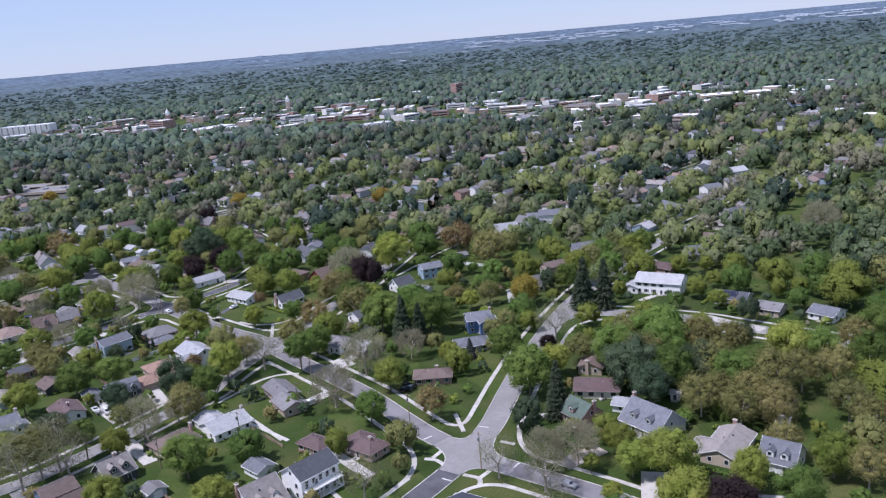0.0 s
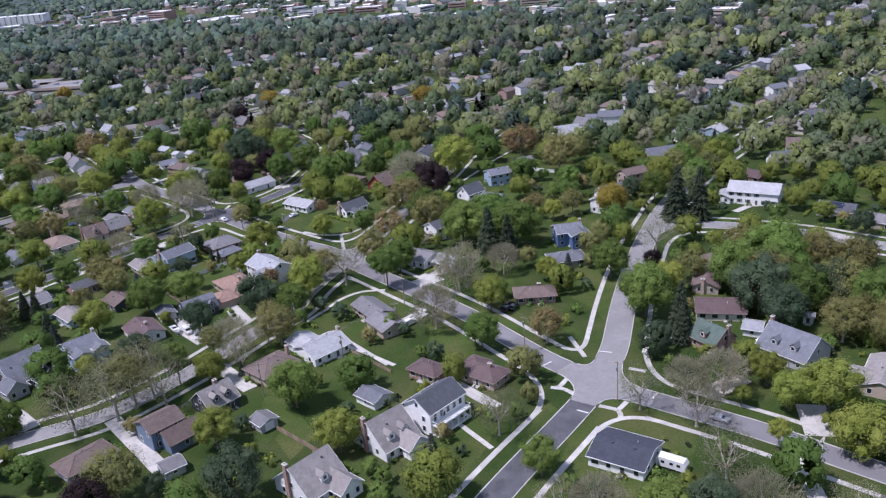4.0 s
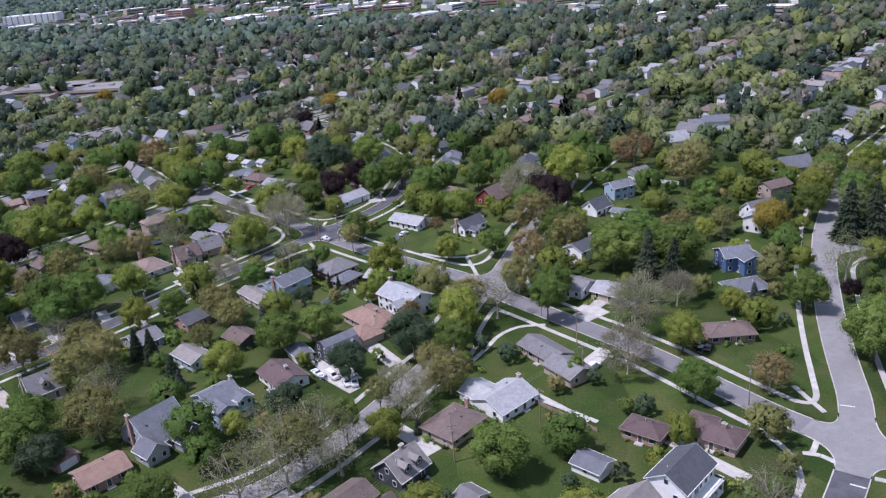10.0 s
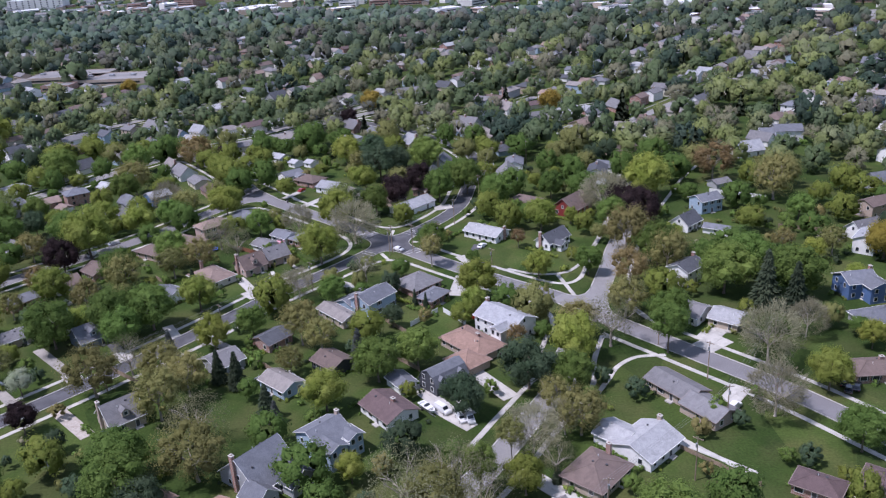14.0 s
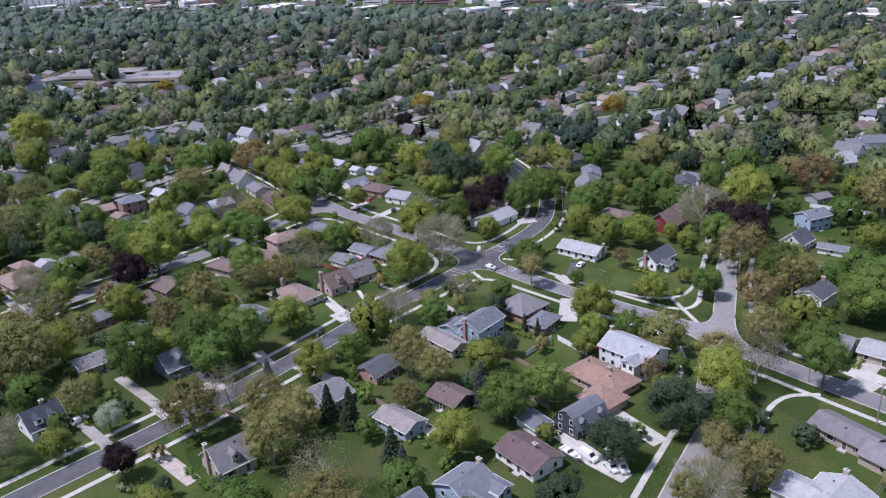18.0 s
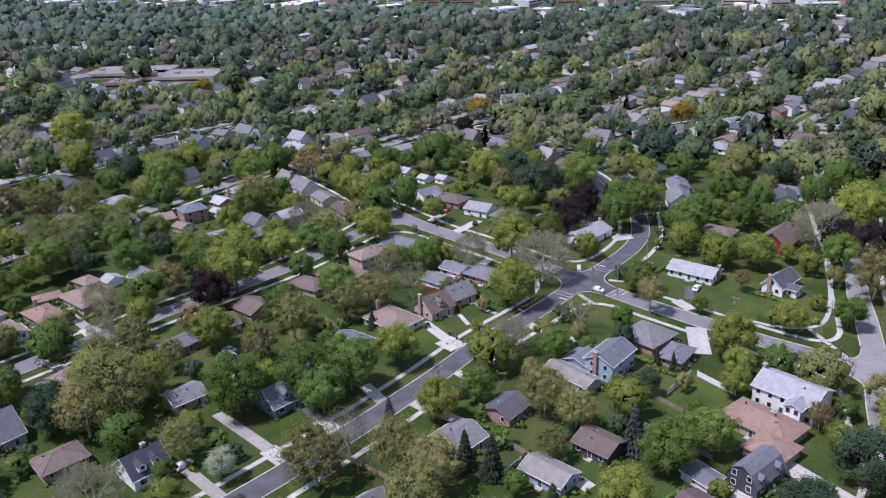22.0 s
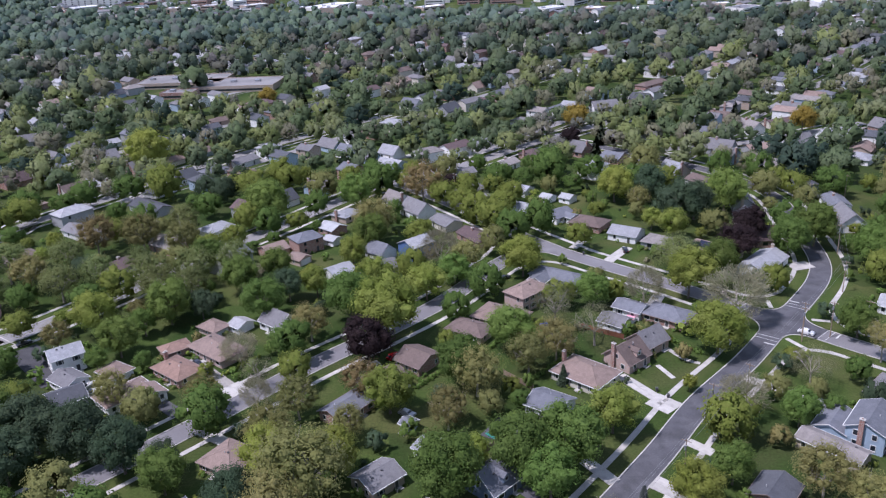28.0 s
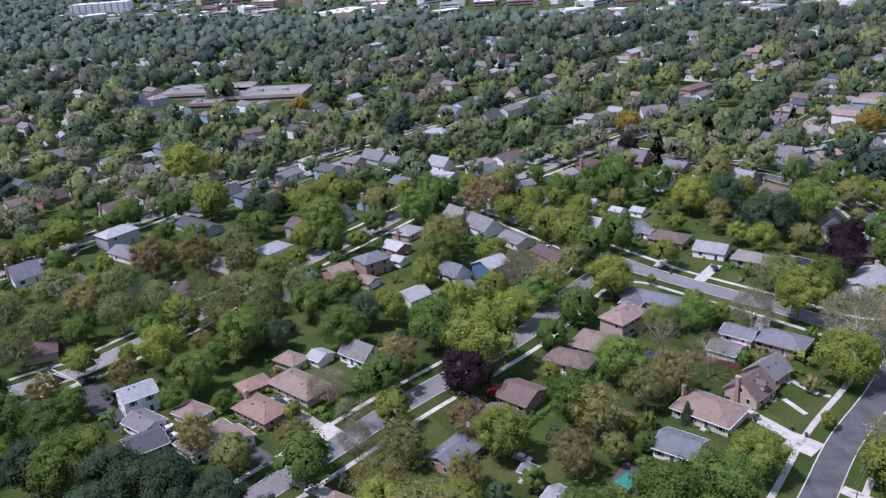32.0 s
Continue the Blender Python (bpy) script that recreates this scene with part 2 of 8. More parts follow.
LEAF = {
    "maple": foliage("maple_leaves", (0.106, 0.168, 0.036), (0.162, 0.233, 0.057), 0.014, 0.3),
    "light": foliage("fresh_leaves", (0.187, 0.236, 0.041), (0.272, 0.306, 0.071), 0.014, 0.26),
    "olive": foliage("budding_leaves", (0.196, 0.195, 0.064), (0.262, 0.250, 0.094), 0.02, 0.26),
    "dark": foliage("dark_leaves", (0.058, 0.094, 0.048), (0.092, 0.130, 0.073)),
    "purple": foliage("purple_leaves", (0.028, 0.019, 0.020), (0.050, 0.033, 0.033)),
    "gold": foliage("golden_leaves", (0.30, 0.235, 0.045), (0.38, 0.295, 0.065), 0.01),
    "rust": foliage("bronze_leaves", (0.215, 0.162, 0.070), (0.280, 0.215, 0.098)),
    "conifer": foliage("needles", (0.050, 0.072, 0.042), (0.080, 0.104, 0.060)),
    "spruce": foliage("blue_needles", (0.085, 0.098, 0.090), (0.122, 0.134, 0.120)),
    "bare": foliage("sparse_buds", (0.270, 0.256, 0.160), (0.350, 0.330, 0.215), 0.01),
    "thin": foliage("thin_young_leaves", (0.165, 0.170, 0.086), (0.220, 0.224, 0.120)),
    "airy": foliage("airy_leaves", (0.146, 0.176, 0.057), (0.204, 0.233, 0.087), 0.016, 0.26),
    "blossom": foliage("white_blossom", (0.30, 0.36, 0.22), (0.42, 0.46, 0.34)),
}
# ---- builders ----
rnd = random.Random(7)


class Shape:
    """Collects corners and faces of one mesh; every face has a material slot."""

    def __init__(self):
        self.v, self.f, self.s = [], [], []

    def face(self, pts, slot=0):
        n = len(self.v)
        self.v += [tuple(p) for p in pts]
        self.f.append(tuple(range(n, n + len(pts))))
        self.s.append(slot)

    def solid(self, pts, faces, slot=0):
        n = len(self.v)
        self.v += [tuple(p) for p in pts]
        self.f += [tuple(n + i for i in f) for f in faces]
        self.s += [slot] * len(faces)

    def box(self, x0, y0, z0, x1, y1, z1, slot=0):
        self.solid([(x0, y0, z0), (x1, y0, z0), (x1, y1, z0), (x0, y1, z0), (x0, y0, z1), (x1, y0, z1), (x1, y1, z1), (x0, y1, z1)],
                   [(3, 2, 1, 0), (4, 5, 6, 7), (0, 1, 5, 4), (1, 2, 6, 5), (2, 3, 7, 6), (3, 0, 4, 7)], slot)

    def tube(self, a, b, ra, rb, n=6, slot=0):
        a, b = Vector(a), Vector(b)
        q = (b - a).to_track_quat("Z", "Y")
        ring = [q @ Vector((math.cos(k * math.tau / n), math.sin(k * math.tau / n), 0)) for k in range(n)]
        self.solid([a + d * ra for d in ring] + [b + d * rb for d in ring],
                   [(k, (k + 1) % n, n + (k + 1) % n, n + k) for k in range(n)] + [tuple(range(n, 2 * n)), tuple(range(n - 1, -1, -1))], slot)

    def mesh(self, name, *mats):
        me = bpy.data.meshes.new(name)
        me.from_pydata(self.v, [], self.f)
        for m in mats:
            me.materials.append(m)
        if len(mats) > 1:
            me.polygons.foreach_set("material_index", self.s)
        me.update()
        return me


def part(name, me, parent, label="", m=None):
    ob = new(name, me)
    ob.parent = parent
    if m is not None:
        ob.matrix_local = m
    return tagged(ob, label)


def structure(name, me):
    return tagged(new(name, me), kind="structure")


def thing(name, label, category, m, group=""):
    ob = new(name)
    ob.empty_display_size = 0.5
    ob.matrix_world = m
    return tagged(ob, label, category, group)


SHARED = {}


def shared(key, make):
    if key not in SHARED:
        SHARED[key] = make()
    return SHARED[key]


# ---- houses ----
def gable_body(L, W, e, r):
    s = Shape()
    x, y = L / 2, W / 2
    s.solid([(-x, -y, 0), (x, -y, 0), (x, y, 0), (-x, y, 0), (-x, -y, e), (x, -y, e), (x, y, e), (-x, y, e), (-x, 0, e + r), (x, 0, e + r)],
            [(0, 1, 5, 4), (2, 3, 7, 6), (3, 0, 4, 8, 7), (1, 2, 6, 9, 5), (4, 5, 9, 8), (6, 7, 8, 9)])
    return s


def gable_roof(L, W, e, r, o=0.45, t=0.16):
    """Two slabs that meet at the ridge, with eaves and a ridge cap."""
    s = Shape()
    x, k = L / 2 + o, r / (W / 2)
    y, ze = W / 2 + o, e - o * k
    for d in (-1, 1):
        lo = [(-x, d * y, ze), (x, d * y, ze), (x, 0, e + r), (-x, 0, e + r)]
        up = [(a, b, c + t) for a, b, c in lo]
        f = [(4, 5, 6, 7), (3, 2, 1, 0), (0, 1, 5, 4), (1, 2, 6, 5), (3, 0, 4, 7)]
        s.solid(lo + up, f if d < 0 else [q[::-1] for q in f])
    z = e + r + t
    s.solid([(-x, -0.16, z - 0.16 * k + 0.03), (x, -0.16, z - 0.16 * k + 0.03), (x, 0, z + 0.04), (-x, 0, z + 0.04), (-x, 0.16, z - 0.16 * k + 0.03), (x, 0.16, z - 0.16 * k + 0.03)],
            [(0, 1, 2, 3), (3, 2, 5, 4)])
    return s


def hip_roof(L, W, e, r, o=0.5, t=0.16):
    s = Shape()
    x, y, k = L / 2 + o, W / 2 + o, r / (W / 2)
    z, q = e - o * k, max(0.05, (L - W) / 2)
    s.solid([(-x, -y, z), (x, -y, z), (x, y, z), (-x, y, z), (-x, -y, z + t), (x, -y, z + t), (x, y, z + t), (-x, y, z + t), (-q, 0, e + r + t), (q, 0, e + r + t)],
            [(3, 2, 1, 0), (0, 1, 5, 4), (1, 2, 6, 5), (2, 3, 7, 6), (3, 0, 4, 7), (4, 5, 9, 8), (6, 7, 8, 9), (5, 6, 9), (7, 4, 8)])
    for a, b in (((-q, 0, e + r + t), (q, 0, e + r + t)), ((q, 0, e + r + t), (x, y, z + t)), ((q, 0, e + r + t), (x, -y, z + t)), ((-q, 0, e + r + t), (-x, y, z + t)), ((-q, 0, e + r + t), (-x, -y, z + t))):
        s.tube(a, b, 0.09, 0.09, 4)
    return s


def gambrel_body(L, W, e, r):
    s = Shape()
    x, y = L / 2, W / 2
    prof = [(-y, 0), (y, 0), (y, e), (y * 0.62, e + r * 0.68), (0, e + r), (-y * 0.62, e + r * 0.68), (-y, e)]
    n = len(prof)
    s.solid([(-x, a, b) for a, b in prof] + [(x, a, b) for a, b in prof],
            [tuple(range(n - 1, -1, -1)), tuple(range(n, 2 * n))] + [(k, (k + 1) % n, n + (k + 1) % n, n + k) for k in range(1, n)])
    return s


def gambrel_roof(L, W, e, r, o=0.3, t=0.15):
    s = Shape()
    x, y = L / 2 + o, W / 2
    prof = [(-y - 0.3, e - 0.25), (-y * 0.62, e + r * 0.68), (0, e + r), (y * 0.62, e + r * 0.68), (y + 0.3, e - 0.25)]
    for (a, b), (c, d) in zip(prof, prof[1:]):
        lo = [(-x, a, b), (x, a, b), (x, c, d), (-x, c, d)]
        s.solid(lo + [(p, q, z + t) for p, q, z in lo], [(4, 5, 6, 7), (3, 2, 1, 0), (0, 1, 5, 4), (1, 2, 6, 5), (2, 3, 7, 6), (3, 0, 4, 7)])
    return s


def edge_box(x0, y0, z0, x1, y1, z1, trim=None):
    s = Shape()
    s.box(x0, y0, z0, x1, y1, z1)
    return s.mesh("gutter", trim or TRIM)


def trims(parent, L, W, e, r, hip, m, o=0.45, trim=None):
    """Gutters along the eaves and boards along the rakes, each a part of its own."""
    k = r / (W / 2)
    if hip:
        o = 0.5
    x, y, z = L / 2 + o, W / 2 + o, e - o * k
    for d in (-1, 1):
        part("gutter", edge_box(-x - 0.02, d * y - 0.08 + d * 0.07, z - 0.06, x + 0.02, d * y + 0.08 + d * 0.07, z + 0.13, trim), parent, "", m)
        if hip:
            part("gutter", edge_box(d * x - 0.08 + d * 0.07, -y, z - 0.06, d * x + 0.08 + d * 0.07, y, z + 0.13, trim), parent, "", m)
            continue
        for g in (-1, 1):
            s = Shape()
            a, b = Vector((d * (x + 0.025), g * y, z)), Vector((d * (x + 0.025), 0, e + r))
            u = Vector((0.03, 0, 0))
            w = Vector((0, 0, 0.17))
            s.solid([a - u - w * 0.3, a + u - w * 0.3, b + u - w * 0.3, b - u - w * 0.3, a - u + w, a + u + w, b + u + w, b - u + w],
                    [(3, 2, 1, 0), (4, 5, 6, 7), (0, 1, 5, 4), (1, 2, 6, 5), (2, 3, 7, 6), (3, 0, 4, 7)])
            part("rake_board", s.mesh("rake_board", trim or TRIM), parent, "", m)


def ring(w, z0, z1, t, d0, d1):
    """A frame round an opening as one closed piece."""
    s = Shape()
    o = [(-w / 2 - t, z0 - t), (w / 2 + t, z0 - t), (w / 2 + t, z1 + t), (-w / 2 - t, z1 + t)]
    n = [(-w / 2, z0), (w / 2, z0), (w / 2, z1), (-w / 2, z1)]
    pts = [(x, d0, z) for x, z in o] + [(x, d0, z) for x, z in n] + [(x, d1, z) for x, z in o] + [(x, d1, z) for x, z in n]
    f = []
    for i in range(4):
        k = (i + 1) % 4
        f += [(i, k, 4 + k, 4 + i), (8 + k, 8 + i, 12 + i, 12 + k), (k, i, 8 + i, 8 + k), (4 + i, 4 + k, 12 + k, 12 + i)]
    s.solid(pts, f)
    return s


def window_frame(w, h):
    return shared(("frame", w, h), lambda: ring(w, 0, h, 0.11, -0.09, 0.03).mesh("window_frame", TRIM))


def window_pane(w, h):
    def make():
        s = Shape()
        s.box(-w / 2, -0.05, 0, w / 2, 0.0, h)
        return s.mesh("pane", GLASS)
    return shared(("pane", w, h), make)


def plain_window(w, h):
    def make():
        s = Shape()
        s.box(-w / 2, -0.05, 0, w / 2, 0.0, h)
        return s.mesh("window", GLASS)
    return shared(("plain", w, h), make)


def window(parent, x, y, z, turn, w=1.0, h=1.3, near=True):
    if not near:
        return part("window", plain_window(w, h), parent, "", pose(x, y, z, 0, 0, turn))
    ob = part("window", window_frame(w, h), parent, "", pose(x, y, z, 0, 0, turn))
    part("pane", window_pane(w, h), ob)
    return ob


def shutter_mesh(h):
    def make():
        s = Shape()
        s.box(-0.2, -0.07, 0, 0.2, 0, h)
        return s.mesh("shutter", DARKTRIM)
    return shared(("shutter", h), make)


def slab_mesh(key, x0, y0, z0, x1, y1, z1, m, name):
    def make():
        s = Shape()
        s.box(x0, y0, z0, x1, y1, z1)
        return s.mesh(name, m)
    return shared(key, make)


def door_at(parent, m, near=True):
    d = part("door", slab_mesh("door", -0.48, -0.05, 0, 0.48, 0, 2.1, DARKTRIM, "door"), parent, "", m)
    if near:
        part("door_frame", shared("door_frame", lambda: ring(0.96, 0.0, 2.1, 0.13, -0.08, 0.02).mesh("door_frame", TRIM)), d)
        part("step", slab_mesh("step", -1.0, -1.3, 0, 1.0, -0.09, 0.28, CONCRETE, "step"), d)


def garage_door_mesh(w):
    def make():
        s = Shape()
        prof = [(0, 0.0), (-0.07, 0.0)] + [q for k in range(4) for q in ((-0.09, 0.03 + k * 0.56), (-0.09, 0.53 + k * 0.56), (-0.06, 0.56 + k * 0.56))] + [(0, 2.3)]
        n = len(prof)
        s.solid([(-w / 2, a, b) for a, b in prof] + [(w / 2, a, b) for a, b in prof], [(k, (k + 1) % n, n + (k + 1) % n, n + k) for k in range(n)] + [tuple(range(n - 1, -1, -1)), tuple(range(n, 2 * n))])
        return s.mesh("garage_door", TRIM)
    return shared(("gdoor", w), make)


def chimney_mesh(h, m):
    def make():
        s = Shape()
        s.box(-0.55, -0.4, 0, 0.55, 0.4, h, 0)
        return s.mesh("chimney", m)
    return shared(("chimney", round(h, 1), m.name), make)


def vent_mesh():
    def make():
        s = Shape()
        s.tube((0, 0, -0.3), (0, 0, 0.2), 0.24, 0.3, 8)
        return s.mesh("roof_vent", DARKTRIM)
    return shared("vent", make)


def pipe_mesh():
    def make():
        s = Shape()
        s.tube((0, 0, -0.3), (0, 0, 0.55), 0.07, 0.07, 6)
        return s.mesh("vent_pipe", TRIM)
    return shared("pipe", make)


def block(parent, L, W, e, r, wall, roof, kind="gable", at=(0, 0, 0), turn=0.0, near=True):
    """One walled and roofed wing of a house."""
    m = pose(*at, 0, 0, turn)
    body = gambrel_body(L, W, e, r) if kind == "gambrel" else gable_body(L, W, e, r if kind == "gable" else 0.02)
    w = part("wall", body.mesh("wall", WALLS[wall]), parent, "", m)
    make = {"gable": gable_roof, "hip": hip_roof, "gambrel": gambrel_roof}[kind]
    part("roof", make(L, W, e, r).mesh("roof", ROOFS[roof]), parent, "", m)
    if kind != "gambrel" and near:
        trims(parent, L, W, e, r, kind == "hip", m, 0.45, BROWNTRIM if "brick" in wall or roof in ("brown", "red") else None)
    return w


def openings(body, L, W, e, r, kind, rg, near, front=-1, door=True, garage=0):
    """Windows, shutters and doors of the main walls, children of the wall."""
    levels = [0.95] if e < 4.4 else [0.95, 3.65]
    shut = near and rg.random() < 0.35
    for d in (-1, 1):
        n = max(2, int(L / 3.1)) if near else 2
        if not near and d != front:
            continue
        for lv, z in enumerate(levels):
            for i in range(n):
                x = (i + 0.5) / n * L - L / 2
                here = d == front and lv == 0
                if here and door and i == n // 2:
                    door_at(body, pose(x, d * W / 2, 0, 0, 0, 0 if d < 0 else 180), near)
                    continue
                if here and garage and i == n - 1:
                    part("garage_door", garage_door_mesh(3.0), body, "", pose(x - 0.2, d * W / 2, 0, 0, 0, 0 if d < 0 else 180))
                    continue
                if not here and rg.random() < 0.25:
                    continue
                w = 1.7 if here and rg.random() < 0.4 else 1.0
                window(body, x, d * W / 2, z, 0 if d < 0 else 180, w, 1.3, near)
                if shut and d == front:
                    for q in (-1, 1):
                        part("shutter", shutter_mesh(1.3), body, "", pose(x + q * (w / 2 + 0.32), d * W / 2, z, 0, 0, 0 if d < 0 else 180))
    for d in (-1, 1):
        for lv, z in enumerate(levels):
            for q in (-1, 1):
                if near and rg.random() < 0.75:
                    window(body, d * L / 2, q * W * 0.24, z, 90 * d, 1.0, 1.3, near)
        if near and kind != "hip" and r > 2.3:
            window(body, d * L / 2, 0, e + 0.35, 90 * d, 0.9, 1.2)


def dormer(parent, x, y, z, face, wall, roof, w=1.9, depth=3.2):
    """A small gabled window house on a roof slope; face: -1 or 1 for the slope it stands on."""
    ob = part("dormer", gable_body(depth, w, 1.5, 0.75).mesh("dormer", WALLS[wall]), parent, "", pose(x, y, z, 0, 0, -90 if face < 0 else 90))
    part("dormer_roof", gable_roof(depth, w, 1.5, 0.75, 0.22, 0.1).mesh("dormer_roof", ROOFS[roof]), ob)
    window(ob, depth / 2, 0, 0.45, 90, 0.9, 0.95)


KINDS = {1: (2.75, 0.40), 1.5: (3.1, 0.82), 2: (5.5, 0.45), 2.5: (6.5, 0.62)}
PLACED = []
WORDS = {"tan": "tan", "brick": "red brick", "tanbrick": "tan brick", "pinkbrick": "pink brick", "paleblue": "pale blue", "slate": "slate blue"}
ROOFWORD = {"navy": "blue-black", "slate": "slate blue", "red": "red-brown", "orange": "terracotta"}


def house(x, y, turn, L, W=9.0, st=1, roof="grey", wall="white", kind="gable", front=-1, chimney="", wings=(), dormers=0, near=True, pitch=0, solar=0, garage=0, name="house"):
    """A dwelling: L along its ridge, turn: degrees of the ridge, front: the side with the door. wings: (dx, dy, L, W, storeys, turned, kind)."""
    rg = random.Random(int(x * 7 + y * 13))
    near = near and y < 310
    e, k = KINDS[st]
    k = pitch or k
    r = W / 2 * k
    g = ROOFWORD.get(roof, roof)
    cat = "garage" if name == "garage" else "shed" if name == "shed" else "house"
    word = {1: "single-storey", 1.5: "one-and-a-half-storey", 2: "two-storey", 2.5: "tall two-storey"}[st]
    lab = f"{word} {WORDS.get(wall, wall)} {'house' if cat == 'house' else cat} with {g} {'hipped' if kind == 'hip' else 'gambrel' if kind == 'gambrel' else 'gabled'} shingle roof"
    ob = thing(name, lab, cat, pose(x, y, 0, 0, 0, turn), "houses along the streets" if cat == "house" else "outbuildings")
    PLACED.append((x, y, max(L, W) / 2 + 1.5, turn, L, W))
    if st == 1 and cat != "house":
        e = 2.4
    body = block(ob, L, W, e, r, wall, roof, kind, near=near)
    if cat == "garage":
        part("garage_door", garage_door_mesh(4.6 if W > 5.6 else 2.6), body, "", pose(L / 2, 0, 0, 0, 0, 90))
        window(body, 0, -W / 2, 1.0, 0, 0.9, 0.9)
    elif cat == "shed":
        door_at(body, pose(0, -W / 2, 0))
    elif kind == "gambrel":
        for q in (-0.3, 0.3):
            dormer(ob, q * L, -W * 0.36, e + 0.2, -1, wall, roof, 1.7, 2.2)
            window(body, q * L, -W / 2, 0.95, 0)
            for d in (-1, 1):
                for z in (0.95, 3.5):
                    window(body, d * L / 2, q * W * 0.8, z, 90 * d)
        door_at(body, pose(0, -W / 2, 0))
    else:
        openings(body, L, W, e, r, kind, rg, near, front, True, garage)
    if chimney:
        cx = {"l": -L / 2 - 0.3, "r": L / 2 + 0.3, "m": L * 0.12}[chimney]
        cy = 0.5 if chimney == "m" else 0.9
        part("chimney", chimney_mesh(e + r + 0.9, BRICK if rg.random() < 0.8 or wall == "brick" else BRICKTAN), ob, "", pose(cx, cy, 0, 0, 0, 0 if chimney == "m" else 90))
        part("chimney_cap", slab_mesh("ccap", -0.64, -0.49, 0, 0.64, 0.49, 0.14, CONCRETE, "chimney_cap"), ob, "", pose(cx, cy, e + r + 0.9, 0, 0, 0 if chimney == "m" else 90))
        part("flue", slab_mesh("flue", -0.22, -0.18, 0, 0.22, 0.18, 0.3, BRICK, "flue"), ob, "", pose(cx, cy, e + r + 1.04))
    for i in range(dormers):
        dx = (i + 0.5) / dormers * L * 0.8 - L * 0.4
        yy = front * (W / 2 - W * 0.22)
        dormer(ob, dx, yy, e + k * W * 0.11, front, wall, roof)
    for q in range(rg.choice((1, 2, 2, 3)) if cat == "house" and near else 0):
        vx, vy = rg.uniform(-0.33, 0.33) * L, rg.choice((-1, 1)) * W * rg.uniform(0.08, 0.2)
        vz = e + r - abs(vy) * k + 0.16
        if kind != "gambrel":
            part("roof_vent" if q else "vent_pipe", vent_mesh() if q else pipe_mesh(), ob, "", pose(vx, vy, vz))
    for i, (dx, dy, l2, w2, s2, tn, kd) in enumerate(wings):
        e2, k2 = KINDS[s2]
        b2 = block(ob, l2, w2, e2 - 0.04 * (i + 1), w2 / 2 * (pitch or k2), wall, roof, kd, (dx, dy, 0), tn)
        for q in (-0.25, 0.25):
            window(b2, l2 / 2, q * w2, 0.95, 90)
            if s2 == 2:
                window(b2, l2 / 2, q * w2, 3.65, 90)
        window(b2, 0, -w2 / 2, 0.95, 0)
    if solar:
        for i in range(solar):
            for j in range(2):
                def make():
                    s = Shape()
                    s.box(-0.48, -0.8, 0, 0.48, 0.8, 0.05)
                    return s.mesh("solar_panel", SOLAR)
                a = math.degrees(math.atan(k))
                yy = -W * 0.12 - j * 1.55
                part("solar_panel", shared("solar", make), ob, "", pose(-L * 0.25 + i * 1.02, yy, e + r + yy * k + 0.3, a, 0, 0))
    return ob


# ---- trees ----
def clump_points(rg, squash, lumps, full=0.0):
    """Lumpy crown: bulges set round the crown, each a rounded mass of leaves."""
    out = []
    for i in range(lumps):
        z = 1 - 1.85 * (i + rg.uniform(0.2, 0.8)) / lumps
        a = i * 2.399 + rg.uniform(-0.5, 0.5)
        q = math.sqrt(max(0.0, 1 - z * z))
        rr = rg.uniform(0.50, 0.80) - full * 0.06
        size = (0.62 if lumps < 7 else 0.50 if lumps < 10 else 0.43 if lumps < 14 else 0.31) * rg.uniform(0.72, 1.12)
        out.append((Vector((q * math.cos(a) * rr, q * math.sin(a) * rr, z * rr * squash)), size))
    return out


def rounded(me, normals):
    """Leaves shade as the mass that they cover."""
    at = me.attributes.new("custom_normal", "FLOAT_VECTOR", "POINT")
    at.data.foreach_set("vector", np.asarray(normals, dtype=np.float32).ravel())


